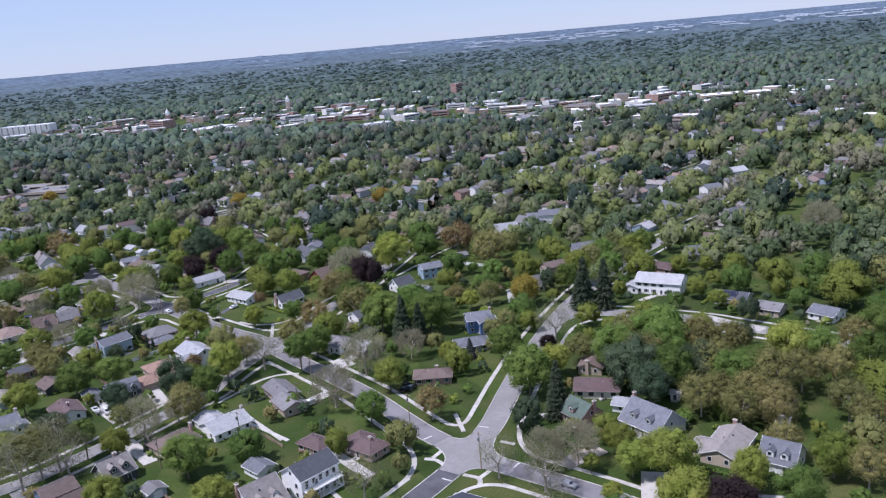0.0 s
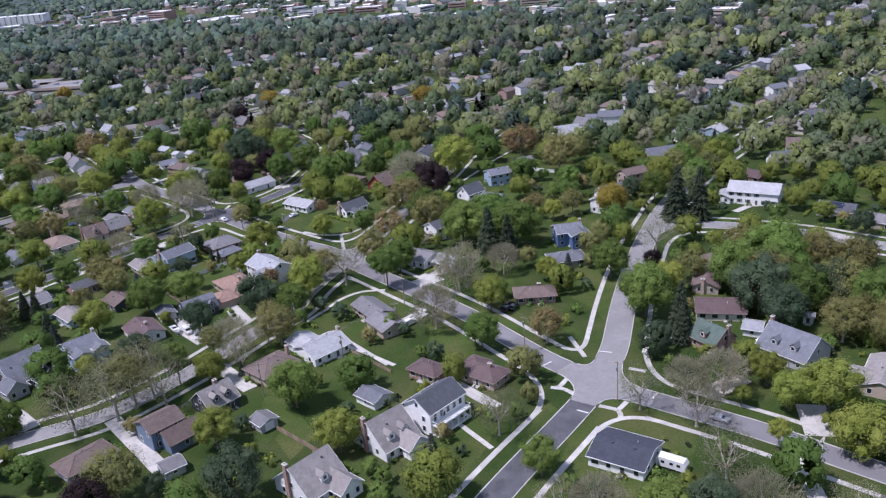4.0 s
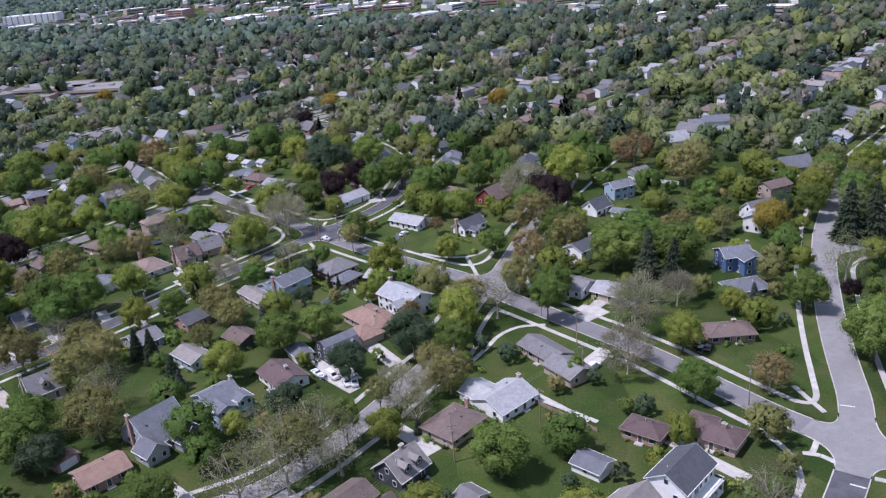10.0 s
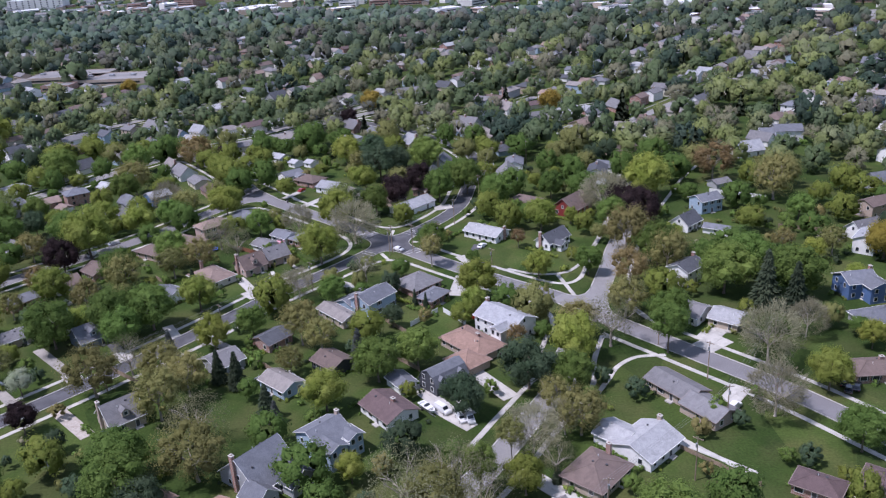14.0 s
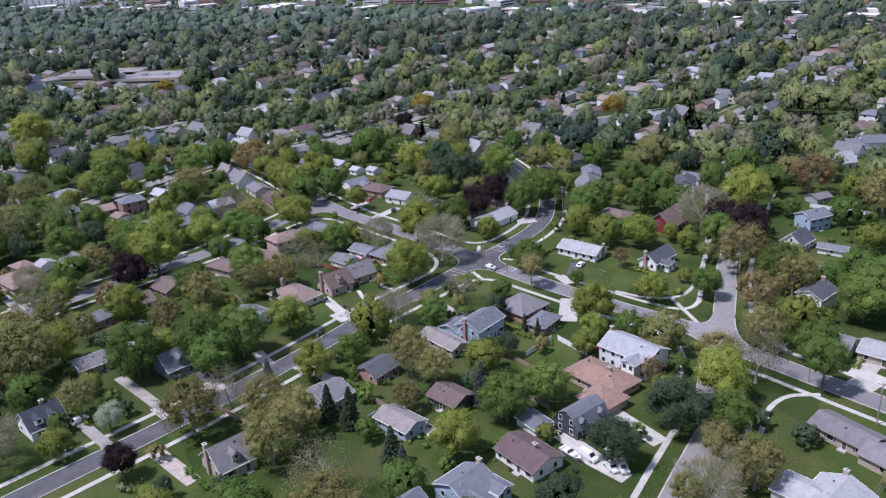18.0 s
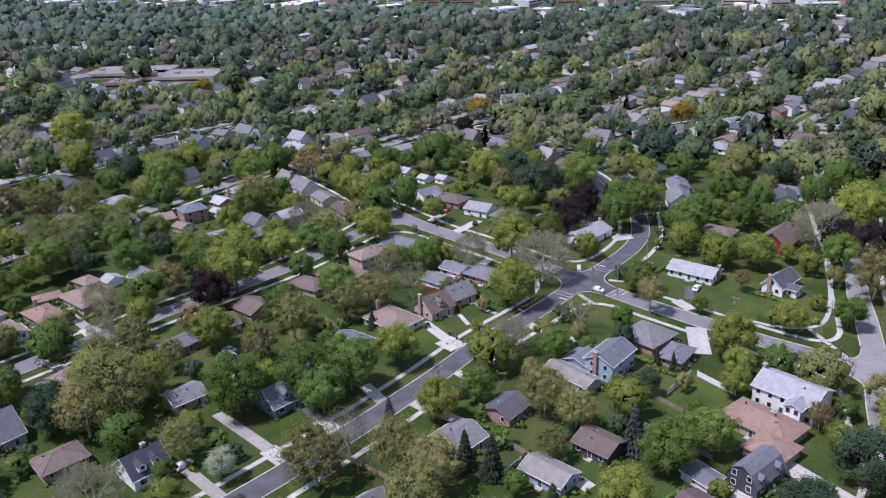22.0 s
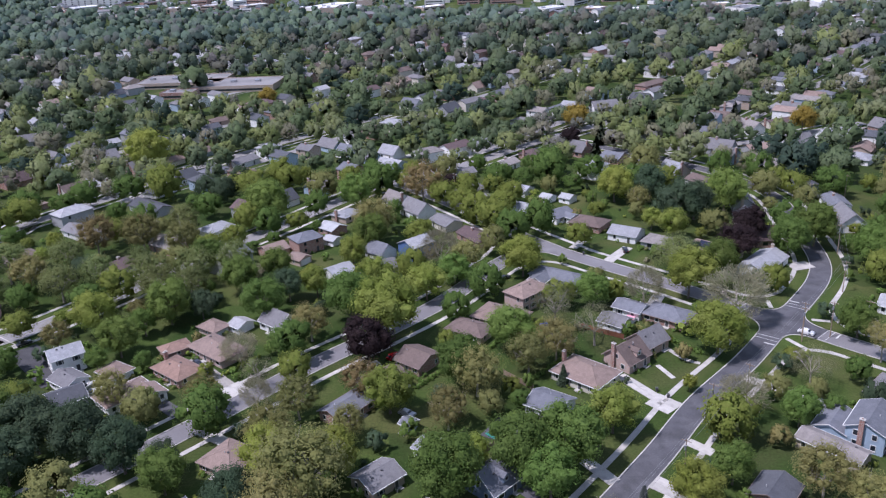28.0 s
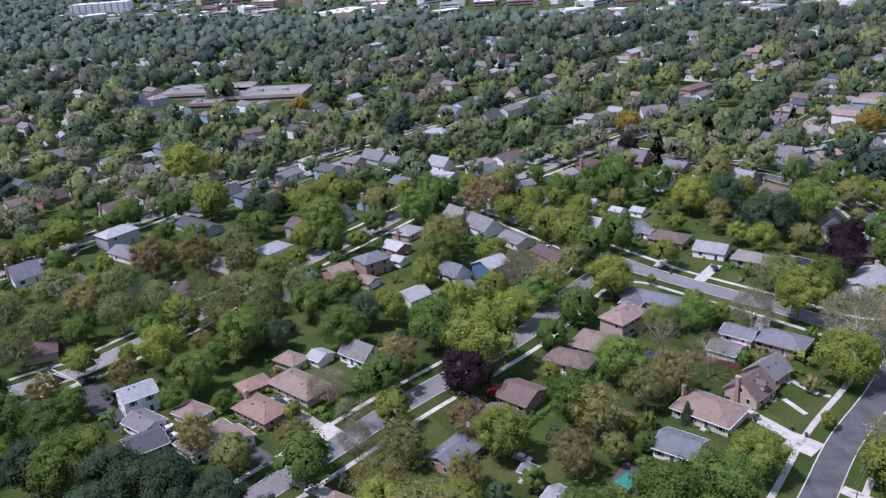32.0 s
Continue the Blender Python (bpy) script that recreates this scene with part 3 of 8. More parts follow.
def crown_mesh(name, seed, leaf, n=1500, squash=0.85, lumps=16, size=0.085, gaps=0.0, core=0.84, twiggy=False):
    """A crown of radius 1: leaf sprays lie on the outside of its bulges, over an inner mass of twigs and leaves."""
    rg = random.Random(seed)
    s = Shape()
    norm = []
    bulges = clump_points(rg, squash, lumps)
    pool = [b for b in bulges for _ in range(max(1, int(b[1] * b[1] * 100)))]
    for i in range(n):
        c, r = pool[rg.randrange(len(pool))]
        out = Vector((c.x, c.y, c.z / squash + 0.25)).normalized()
        d = (Vector((rg.gauss(0, 1), rg.gauss(0, 1), rg.gauss(0, 1))).normalized() + out * 0.75).normalized()
        p = c + d * r * ((rg.uniform(0.82, 1.14) if i % 4 else rg.uniform(1.0, 1.42)) if core > 0.74 else rg.uniform(0.55, 1.4))
        if gaps and noise.noise(p * 3.4 + Vector((seed, 0, 0))) < gaps - 0.5:
            continue
        soft = (d * 0.52 + out * 0.6 + Vector((rg.gauss(0, 0.2), rg.gauss(0, 0.2), rg.gauss(0.05, 0.2)))).normalized()
        if twiggy:
            e = (p.normalized() + Vector((rg.gauss(0, 0.5), rg.gauss(0, 0.5), rg.gauss(0.35, 0.5)))).normalized()
            w = e.cross(Vector((rg.gauss(0, 1), rg.gauss(0, 1), rg.gauss(0, 1)))).normalized() * 0.009
            s.face([p - w, p + w, p + e * rg.uniform(0.12, 0.26)])
            q = p + e * rg.uniform(0.04, 0.2)
            s.face([q, q + w * 3.0 + e * 0.03, q - w * 2.2 + e * 0.045])
            norm += [soft] * 6
            continue
        nrm = (soft + Vector((rg.gauss(0, 0.32), rg.gauss(0, 0.32), rg.gauss(0.1, 0.32)))).normalized()
        q = nrm.to_track_quat("Z", "Y") @ Euler((0, 0, rg.uniform(0, 6.28))).to_quaternion()
        w, h = size * rg.uniform(0.5, 1.2), size * rg.uniform(0.6, 1.35)
        a, b = q @ Vector((w, 0, 0)), q @ Vector((0, h, 0))
        s.face([p - a - b * 0.6, p + a * rg.uniform(0.5, 1.1) - b * 0.7, p + b * 1.15 + a * rg.uniform(-0.5, 0.5)])
        norm += [soft] * 3
    if core:
        for c, r in bulges:
            bm = bmesh.new()
            bmesh.ops.create_icosphere(bm, subdivisions=1, radius=r * core)
            out = Vector((c.x, c.y, c.z + 0.2)).normalized()
            vs = [v.co * rg.uniform(0.85, 1.1) + c for v in bm.verts]
            norm += [(v.co.normalized() * 0.7 + out * 0.5).normalized() for v in bm.verts]
            s.solid(vs, [tuple(v.index for v in f.verts) for f in bm.faces])
            bm.free()
    me = s.mesh(name, LEAF[leaf])
    rounded(me, norm)
    return me


def twig_lines(s, rg, a, d, length, rad, depth, slot=0):
    b = a + d * length
    s.tube(a, b, rad, rad * 0.55, 4 if depth else 3, slot)
    if depth:
        for _ in range(3 if depth > 1 else 4):
            t = rg.uniform(0.45, 1.0)
            e = (d + Vector((rg.gauss(0, 0.55), rg.gauss(0, 0.55), rg.gauss(0.12, 0.35)))).normalized()
            twig_lines(s, rg, a.lerp(b, t), e, length * rg.uniform(0.5, 0.72), rad * 0.5, depth - 1, slot)


def trunk_mesh(name, seed, depth=1):
    """Trunk and limbs under a crown of radius 1 whose middle is at height 0; the foot is at -1.25."""
    rg = random.Random(seed)
    s = Shape()
    a, b = Vector((0, 0, -1.30)), Vector((rg.uniform(-0.04, 0.04), rg.uniform(-0.04, 0.04), -0.55))
    s.tube(a, a.lerp(b, 0.12), 0.065, 0.045, 8)
    s.tube(a.lerp(b, 0.12), b, 0.045, 0.036, 8)
    for i in range(6):
        ang = i * 1.05 + rg.uniform(-0.3, 0.3)
        d = Vector((math.cos(ang) * 0.7, math.sin(ang) * 0.7, rg.uniform(0.5, 1.3))).normalized()
        twig_lines(s, rg, b - Vector((0, 0, rg.uniform(0, 0.15))), d, rg.uniform(0.55, 0.75), 0.022, depth)
    return s.mesh(name, BARK if depth < 2 else TWIG)


def conifer_mesh(name, seed, leaf, n=900):
    """A pointed crown of drooping boughs in whorls, height 3.2 on a radius of 1, foot at 0."""
    rg = random.Random(seed)
    s = Shape()
    for i in range(n):
        t = rg.random() ** 0.75
        z = 0.25 + 2.95 * (1 - t) 
        tier = 0.82 + 0.18 * math.sin(z * 17)
        rr = (0.06 + 0.94 * t) * tier * rg.uniform(0.55, 1.0)
        a = rg.uniform(0, math.tau)
        out = Vector((math.cos(a), math.sin(a), 0))
        p = out * rr + Vector((0, 0, z - rr * 0.25))
        side = Vector((-out.y, out.x, 0))
        w, h = 0.075 + 0.05 * t, 0.16 + 0.07 * t
        d = (out + Vector((0, 0, rg.uniform(-0.6, 0.0)))).normalized()
        u = (side + Vector((0, 0, rg.gauss(0, 0.35)))).normalized()
        s.solid([p - u * w - d * h * 0.5, p + u * w - d * h * 0.5, p + d * h, p + Vector((0, 0, 0.06))], [(0, 1, 3), (1, 2, 3), (2, 0, 3)])
    for k in range(6):
        z0, z1 = 0.3 + k * 0.46, 0.3 + k * 0.46 + 0.62
        s.tube((0, 0, z0), (0, 0, z1), 0.66 * (1 - k / 6.4), 0.25 * (1 - k / 6.2), 7)
    return s.mesh(name, LEAF[leaf])


def spike_trunk():
    def make():
        s = Shape()
        s.tube((0, 0, 0), (0, 0, 2.9), 0.07, 0.015, 7)
        return s.mesh("trunk", BARK)
    return shared("spike_trunk", make)


CROWN = {"maple": (5600, 0.84, 38, 0.030, 0.04), "light": (5600, 0.84, 38, 0.030, 0.06), "olive": (6000, 0.84, 46, 0.025, 0.17), "dark": (5400, 0.88, 34, 0.031, 0.0),
         "purple": (5000, 0.88, 32, 0.031, 0.0), "gold": (5000, 0.82, 32, 0.031, 0.0), "rust": (5600, 0.84, 42, 0.025, 0.17), "bare": (3600, 0.88, 38, 0.045, 0.18), "blossom": (4600, 0.78, 28, 0.034, 0.0), "thin": (4000, 0.84, 46, 0.021, 0.20), "airy": (5600, 0.84, 46, 0.027, 0.12)}
TREEWORD = {"maple": "mature broadleaf tree in full green leaf", "light": "broadleaf tree in fresh yellow-green leaf", "olive": "tall tree with thin olive budding leaves",
            "dark": "dense dark green broadleaf tree", "purple": "dark purple-leaved tree", "gold": "golden-yellow tree in leaf", "rust": "tree with bronze-brown young leaves",
            "bare": "nearly bare tree with grey-brown twigs", "thin": "spreading street tree with thin young leaves", "airy": "tall spreading tree with airy green leaves", "blossom": "round tree with pale white-green blossom", "conifer": "tall dark green conifer", "spruce": "blue-grey spruce"}
TREES = []


def tree(x, y, r, kind="maple", h=0.0, lift=0.0):
    """r: the crown's radius; h: a conifer's height; lift: how much higher than usual the crown sits."""
    rg = random.Random(int(x * 11 + y * 17))
    v = rg.randrange(3)
    TREES.append((x, y, r))
    if kind in ("conifer", "spruce"):
        ob = thing("conifer_tree", TREEWORD[kind] + " on grass", "tree", pose(x, y, 0, 0, 0, rg.uniform(0, 360)), "trees")
        h = h or r * 3.0
        ob.scale = (r, r, h / 3.2)
        part("trunk", spike_trunk(), ob)
        part("crown", shared((kind, v), lambda: conifer_mesh("crown", 50 + v, kind)), ob)
        return ob
    cz = r * 0.9 + 1.9 + lift
    ob = thing("tree", TREEWORD[kind] + " on grass", "tree", pose(x, y, 0, 0, 0, rg.uniform(0, 360)), "trees")
    n, sq, lumps, size, gaps = CROWN[kind]
    sway = rg.uniform(0.9, 1.12)
    top = shared((kind, v), lambda: crown_mesh("crown", 10 + v * 7 + len(kind), kind, n, sq, lumps, size, gaps, {"bare": 0, "thin": 0, "airy": 0.4, "olive": 0.5, "rust": 0.5}.get(kind, 0.78), kind == "bare"))
    part("crown", top, ob, "", Matrix.Translation((0, 0, cz)) @ Matrix.Diagonal((r * sway, r / sway, r, 1)))
    stem = shared(("trunk", kind in ("bare", "olive", "rust", "thin", "airy"), v), lambda: trunk_mesh("trunk", 31 + v, 2 if kind in ("bare", "olive", "rust", "thin", "airy") else 1))
    part("trunk", stem, ob, "", Matrix.Translation((0, 0, cz)) @ Matrix.Diagonal((r, r, cz / 1.30, 1)))
    return ob


def shrub(x, y, r=1.2, kind="maple"):
    ob = thing("shrub", "clipped green garden shrub" if kind != "purple" else "dark purple garden shrub", "shrub", pose(x, y, 0, 0, 0, x * 50 % 360), "garden shrubs")
    n, sq, lumps, size, gaps = CROWN[kind]
    part("leaves", shared(("shrub", kind), lambda: crown_mesh("leaves", 77, kind, 700, 0.8, 9, 0.13, 0)), ob, "", Matrix.Translation((0, 0, r * 0.55)) @ Matrix.Diagonal((r, r, r, 1)))
    return ob
# ---- ground, streets and walks ----
ROADS = {
    "long": ([(330, -56), (203, 62.5), (188, 77), (177, 87), (155, 104.5), (147.5, 112), (139.5, 121), (133.8, 128.4), (127, 139), (113, 161), (94, 185), (77, 206), (62, 226.5), (47, 240), (22, 265), (4.5, 285), (-20, 314), (-43, 338), (-61, 359), (-76, 385), (-95, 415), (-121, 451)], 3.5, ROADGREY),
    "north": ([(147.5, 112), (154.9, 128.5), (159, 141), (163.2, 154.5), (169.5, 173), (176, 190), (184.5, 211), (197, 238), (222, 281), (243, 310), (264, 335), (282, 355), (298, 373), (316, 391.5), (336, 412.5), (390, 480), (446, 558)], 3.8, ROADPALE),
    "south": ([(147.5, 112), (142.3, 103.5), (134, 92), (121, 74.5), (104, 50), (80, 15), (40, -30)], 3.5, ROADDARK),
    "elm": ([(-110, 60), (-40, 90), (-2, 107), (14, 115.5), (30, 134), (42.5, 153), (50, 164.5), (56, 174), (58.5, 186), (65, 203), (73.4, 221), (78.5, 234), (84.5, 250), (90, 266), (100, 290), (112, 330), (125, 370), (150, 430)], 3.1, ROADPALE),
    "avenue": ([(-180, 78), (-125, 140), (-78, 189), (-51, 220), (-33, 243), (-14, 263), (4.5, 285), (16, 298), (27.5, 313), (34.5, 328), (38.8, 349), (42.8, 373), (45.8, 397), (40.5, 420), (31.8, 438.5), (22.5, 453), (15.7, 463), (8, 474), (-2, 484), (-30, 511)], 3.3, ROADDARK),
    "hill": ([(11, 483.5), (20, 482.6), (34.4, 482.2), (49.3, 483.3), (65.2, 486.6), (78.5, 490.5), (140, 514)], 3.2, ROADPALE),
    "west": ([(-240, 165), (-167, 240), (-139, 270), (-117, 291), (-97, 312), (-79, 338), (-63, 356)], 3.6, ROADGREY),
    "oak": ([(-360, 215), (-251, 292.5), (-242.6, 297.4), (-234, 304), (-223.8, 316.5), (-211, 332.5), (-202.5, 347.5), (-189, 366), (-178, 378), (-165, 395), (-156, 407), (-121, 451), (-81, 475), (-48, 506), (20, 560)], 3.8, ROADPALE),
    "park": ([(-420, 290), (-298, 391), (-285, 412), (-258, 448), (-240, 480), (-190, 540), (-130, 600)], 3.6, ROADPALE),
    "cross": ([(190, 226), (215, 221), (243, 205), (262, 188), (330, 130), (420, 60)], 3.6, ROADPALE),
}
NODES = [(147.5, 112), (4.5, 285), (72.6, 219.5), (-63, 356), (-121, 451), (190, 226)]


def sampled(pts, step=2.0):
    """Evenly spaced points on a smooth line through pts."""
    v = [Vector((a, b, 0)) for a, b in pts]
    v = [v[0] * 2 - v[1]] + v + [v[-1] * 2 - v[-2]]
    out = []
    for a, b, c, d in zip(v, v[1:], v[2:], v[3:]):
        n = max(2, int((c - b).length / step))
        for i in range(n):
            t = i / n
            out.append(0.5 * (2 * b + (c - a) * t + (2 * a - 5 * b + 4 * c - d) * t * t + (3 * b - a - 3 * c + d) * t ** 3))
    out.append(v[-2])
    return out


LINES = {k: sampled(p) for k, (p, w, m) in ROADS.items()}
ROADPTS = np.array([(p.x, p.y, ROADS[k][1]) for k, line in LINES.items() for p in line])


def road_gap(x, y, skip=None):
    """Distance from a road's edge; negative on the carriageway."""
    d = np.hypot(ROADPTS[:, 0] - x, ROADPTS[:, 1] - y) - ROADPTS[:, 2]
    return float(d.min())


def other_gap(x, y, key):
    best = 1e9
    for k, line in LINES.items():
        if k != key:
            best = min(best, min((p.x - x) ** 2 + (p.y - y) ** 2 for p in line) ** 0.5 - ROADS[k][1])
    return best


def side(line, i):
    a, b = line[max(0, i - 1)], line[min(len(line) - 1, i + 1)]
    d = (b - a).normalized()
    return Vector((-d.y, d.x, 0))


def band(name, line, near_edge, far_edge, z0, z1, m, keep=None):
    """A raised strip beside a line, from one offset to another, cut where keep says no."""
    s = Shape()
    for i in range(len(line) - 1):
        p, q = line[i], line[i + 1]
        u, w = side(line, i), side(line, i + 1)
        mid = (p + q) / 2 + u * (near_edge + far_edge) / 2
        if keep and not keep(mid.x, mid.y):
            continue
        a, b, c, d = p + u * near_edge, q + w * near_edge, q + w * far_edge, p + u * far_edge
        lo = [(v.x, v.y, z0) for v in (a, b, c, d)]
        up = [(v.x, v.y, z1) for v in (a, b, c, d)]
        f = [(4, 5, 6, 7), (0, 1, 5, 4), (1, 2, 6, 5), (2, 3, 7, 6), (3, 0, 4, 7)]
        if far_edge < near_edge:
            f = [t[::-1] for t in f]
        s.solid(lo + up, [t[::-1] for t in f])
    return s.mesh(name, m)


gs = Shape()
N = 60
for i in range(N):
    for j in range(N):
        xs = [-4600 + 9200 * (k / N) for k in (i, i + 1)]
        ys = [-400 + 5200 * (k / N) for k in (j, j + 1)]
        gs.face([(xs[0], ys[0], 0), (xs[1], ys[0], 0), (xs[1], ys[1], 0), (xs[0], ys[1], 0)])
structure("ground", gs.mesh("ground", GRASS))

REACH, WALKREACH, WALKOFF = 11.0, 22.0, 4.8


def edge_crossing(p, d, q, e):
    """Where two flat lines meet; their middle if they run alike."""
    det = d.x * e.y - d.y * e.x
    if abs(det) < 0.25:
        return (p + q) / 2
    t = ((q.x - p.x) * e.y - (q.y - p.y) * e.x) / det
    return p + d * t


def legs_at(x, y, reach):
    """The roads that leave a crossing: place, outward way and half width, by angle."""
    c, out = Vector((x, y, 0)), []
    for k, line in LINES.items():
        d = [(p - c).length for p in line]
        if min(d) > 7:
            continue
        near = d.index(min(d))
        for rng in (range(near, len(line)), range(near, -1, -1)):
            for i in rng:
                if d[i] >= reach:
                    j = i + (1 if rng.step > 0 else -1)
                    j = min(max(j, 0), len(line) - 1)
                    w = (line[j] - line[i])
                    w = w.normalized() if w.length > 0 else (line[i] - c).normalized()
                    out.append((math.atan2((line[i] - c).y, (line[i] - c).x), line[i], w, ROADS[k][1]))
                    break
    return sorted(out, key=lambda t: t[0])


def corner(a, c, b, n=9):
    return [a.lerp(c, t / n).lerp(c.lerp(b, t / n), t / n) for t in range(n + 1)]


def left(d):
    return Vector((-d.y, d.x, 0))


for n, (k, (pts, half, m)) in enumerate(ROADS.items()):
    line = LINES[k]
    structure("road", band("road", line, -half, half, -0.2, 0.03 + n * 0.006, m))
    for sgn in (-1, 1):
        clear = lambda x, y, k=k: other_gap(x, y, k) > 0.6 and all(math.hypot(x - a, y - b) > REACH for a, b in NODES)
        structure("kerb", band("kerb", line, sgn * half, sgn * (half + 0.28), -0.1, 0.15, CONCRETE, clear))
        walkway = lambda x, y, k=k: other_gap(x, y, k) > 3.0 and all(math.hypot(x - a, y - b) > WALKREACH - 1.0 for a, b in NODES)
        off = half + WALKOFF - 0.75
        structure("pavement", band("pavement", line, sgn * off, sgn * (off + 1.5), -0.1, 0.05 + n * 0.004, CONCRETE, walkway))
for n, (x, y) in enumerate(NODES):
    legs = legs_at(x, y, REACH)
    rim = []
    for (a0, p, d, w), (a1, q, e, v) in zip(legs, legs[1:] + legs[:1]):
        p0, q0 = p + left(d) * w, q - left(e) * v
        arc = corner(p0, edge_crossing(p0, d, q0, e), q0)
        rim += arc
        structure("kerb", band("kerb", arc, 0.0, -0.28, -0.1, 0.15, CONCRETE))
    s = Shape()
    top = 0.1 + 0.004 * n
    for a, b in zip(rim, rim[1:] + rim[:1]):
        s.face([(x, y, top), (a.x, a.y, top), (b.x, b.y, top)])
    structure("road", s.mesh("road", (ROADPALE, ROADDARK, ROADPALE, ROADGREY, ROADPALE, ROADPALE)[n]))
    legs = legs_at(x, y, WALKREACH)
    for (a0, p, d, w), (a1, q, e, v) in zip(legs, legs[1:] + legs[:1]):
        p0, q0 = p + left(d) * (w + WALKOFF), q - left(e) * (v + WALKOFF)
        arc = corner(p0, edge_crossing(p0, d, q0, e), q0, 14)
        structure("pavement", band("pavement", arc, -0.75, 0.75, -0.1, 0.082 + n * 0.004, CONCRETE))
# ---- houses seen near ----
house(136.9, 167.0, -1, 12.8, 8.1, 1, "brown", "brick", "hip", chimney='m')
house(182.5, 127.0, -59, 9.1, 9, 1.5, "green", "brick", dormers=1,chimney='r')
house(191.0, 146.2, -14, 14.0, 10.5, 1, "red", "cream", chimney='r')
house(196.0, 172.0, 67, 25.0, 8, 1, "brown", "tan", chimney='l')
house(196.3, 132.5, -29, 5.0, 6, 1, "light", "white", name='garage')
house(201.6, 117.6, -55, 14.2, 12.4, 1.5, "slate", "grey", dormers=2,chimney='l')
house(213.9, 136.4, -28, 2.8, 3, 1, "white", "white", name='shed')
house(218.0, 100.6, 53, 17.0, 9.4, 1, "taupe", "tan", chimney='r',wings=((-3,4,7,7,1,90,'gable'),))
house(229.0, 91.7, -39, 9.0, 10, 1.5, "slate", "white", dormers=2)
house(238.2, 112.8, -31, 3.2, 4, 1, "white", "white", name='shed')
house(155.5, 216.1, 7, 9.8, 9, 2, "slate", "blue", chimney='r',wings=((3,-5,8,7,2,-90,'gable'),))
house(238.6, 245.8, -31, 19.9, 12, 2, "white", "white", wings=((-12,-3,8,7,1,-90,'gable'),))
house(146.8, 77.6, -34, 13.0, 12, 1, "navy", "white", pitch=0.3)
white_house = house(103.6, 99.9, 46, 12.6, 9, 2.5, "dark", "white")
house(91.3, 91.3, 42, 10.3, 13, 1.5, "taupe", "white", dormers=2,chimney='l',wings=((2,-7,7,6,1.5,-90,'gable'),))
house(75.1, 75.8, 47, 10.8, 13, 1.5, "taupe", "white", dormers=1,chimney='l',wings=((3,-7,7,6,1.5,-90,'gable'),))
house(87.0, 110.9, -44, 7.3, 6, 1, "slate", "white", name='garage')
house(101.8, 122.0, -39, 9.4, 6.3, 1, "red", "brick", "hip")
house(117.4, 117.6, -40, 11.0, 7.65, 1, "red", "pinkbrick", "hip", chimney='m',wings=((-5,2.5,6,6,1,0,'hip'),))
house(83.7, 164.2, -58, 14.5, 8, 1, "grey", "tanbrick", wings=((12,-1.8,11,8.4,1,0,'gable'),))
house(69.8, 140.6, 42, 12.9, 11, 1, "white", "white", wings=((-1.5,7,8,8,1,90,'gable'),),chimney='r')
house(56.3, 131.0, 47, 12.4, 10.2, 1, "brown", "tan", "hip", chimney='r')
house(43.8, 114.4, 47, 9.0, 9, 1.5, "taupe", "dark", dormers=2,chimney='m')
house(33.1, 101.1, 46, 9.0, 8, 2, "brown", "slate", wings=((2,-6,9,6,1.5,0,'gable'),))
house(59.1, 102.9, -46, 5.0, 5, 1, "grey", "grey", name='garage')
house(17.5, 90.9, 49, 12.4, 8.1, 1, "brown", "grey", "hip")
house(39.9, 86.1, 38, 5.0, 5, 1, "grey", "grey", name='garage')
house(-20.2, 138.8, 50, 11.9, 14, 1.5, "slate", "grey", chimney='l',wings=((3,-8,8,7,1.5,-90,'gable'),(-6,-7,6,6,1.5,-90,'gable')))
house(-6.2, 148.4, 43, 9.4, 10, 2, "slate", "paleblue", chimney='r',wings=((-2,-5.5,6,5,2,-90,'gable'),(4,-5,5,4,2,-90,'gable')))
house(8.8, 162.2, -53, 12.6, 9.4, 1, "red", "white", chimney='m')
house(11.7, 175.8, -57, 7.2, 5.2, 1, "slate", "white", name='garage')
house(23.3, 175.6, 38, 11.0, 7.6, 1, "slate", "dark", "gambrel", pitch=1.0)
house(32.2, 194.6, -52, 17.0, 10.4, 1, "orange", "tanbrick", "hip", chimney='m',wings=((7,-8,9,9,1,-90,'hip'),))
house(42.8, 204.0, -48, 15.5, 10.5, 2, "light", "white", chimney='l',wings=((4,-6,5,4,2,-90,'gable'),))
house(1.5, 225.2, 49, 12.4, 8.4, 2, "slate", "paleblue", chimney='l',wings=((-1.0,7.7,10,7,1,0,'gable'),))
house(15.7, 240.4, 42, 12, 11.5, 1, "grey", "brick", "hip")
house(21.0, 229.0, 51, 9.5, 6.5, 1, "slate", "brick", "hip")
house(-9.8, 219.8, -50, 14.5, 6, 1, "taupe", "tan")
house(-8.4, 188.7, -45, 9.5, 8, 1, "brown", "dark")
house(-21.5, 178.7, -44, 11.0, 7, 1, "taupe", "paleblue")
house(43.1, 285.9, -40, 15.6, 9, 1, "white", "white", chimney='r')
house(81.0, 309.6, 49, 14.3, 11, 1.5, "brown", "red")
house(67.6, 273.2, 44, 12.4, 6.8, 1.5, "dark", "white", chimney='l', wings=((-2.0, -5.0, 4.2, 4.4, 1, -90, 'gable'),))
house(63.1, 321.7, -41, 12.0, 8.1, 1, "brown", "brick", "hip")
house(13.2, 324.6, 45, 18.3, 10, 1, "light", "white", chimney='r')
house(0.8, 338.6, -46, 18.1, 9, 1, "tan", "tanbrick", "hip", solar=5)
house(-49.2, 384.2, 37, 10.2, 9, 1, "slate", "white", wings=((2,-5,6,5,1,-90,'gable'),))
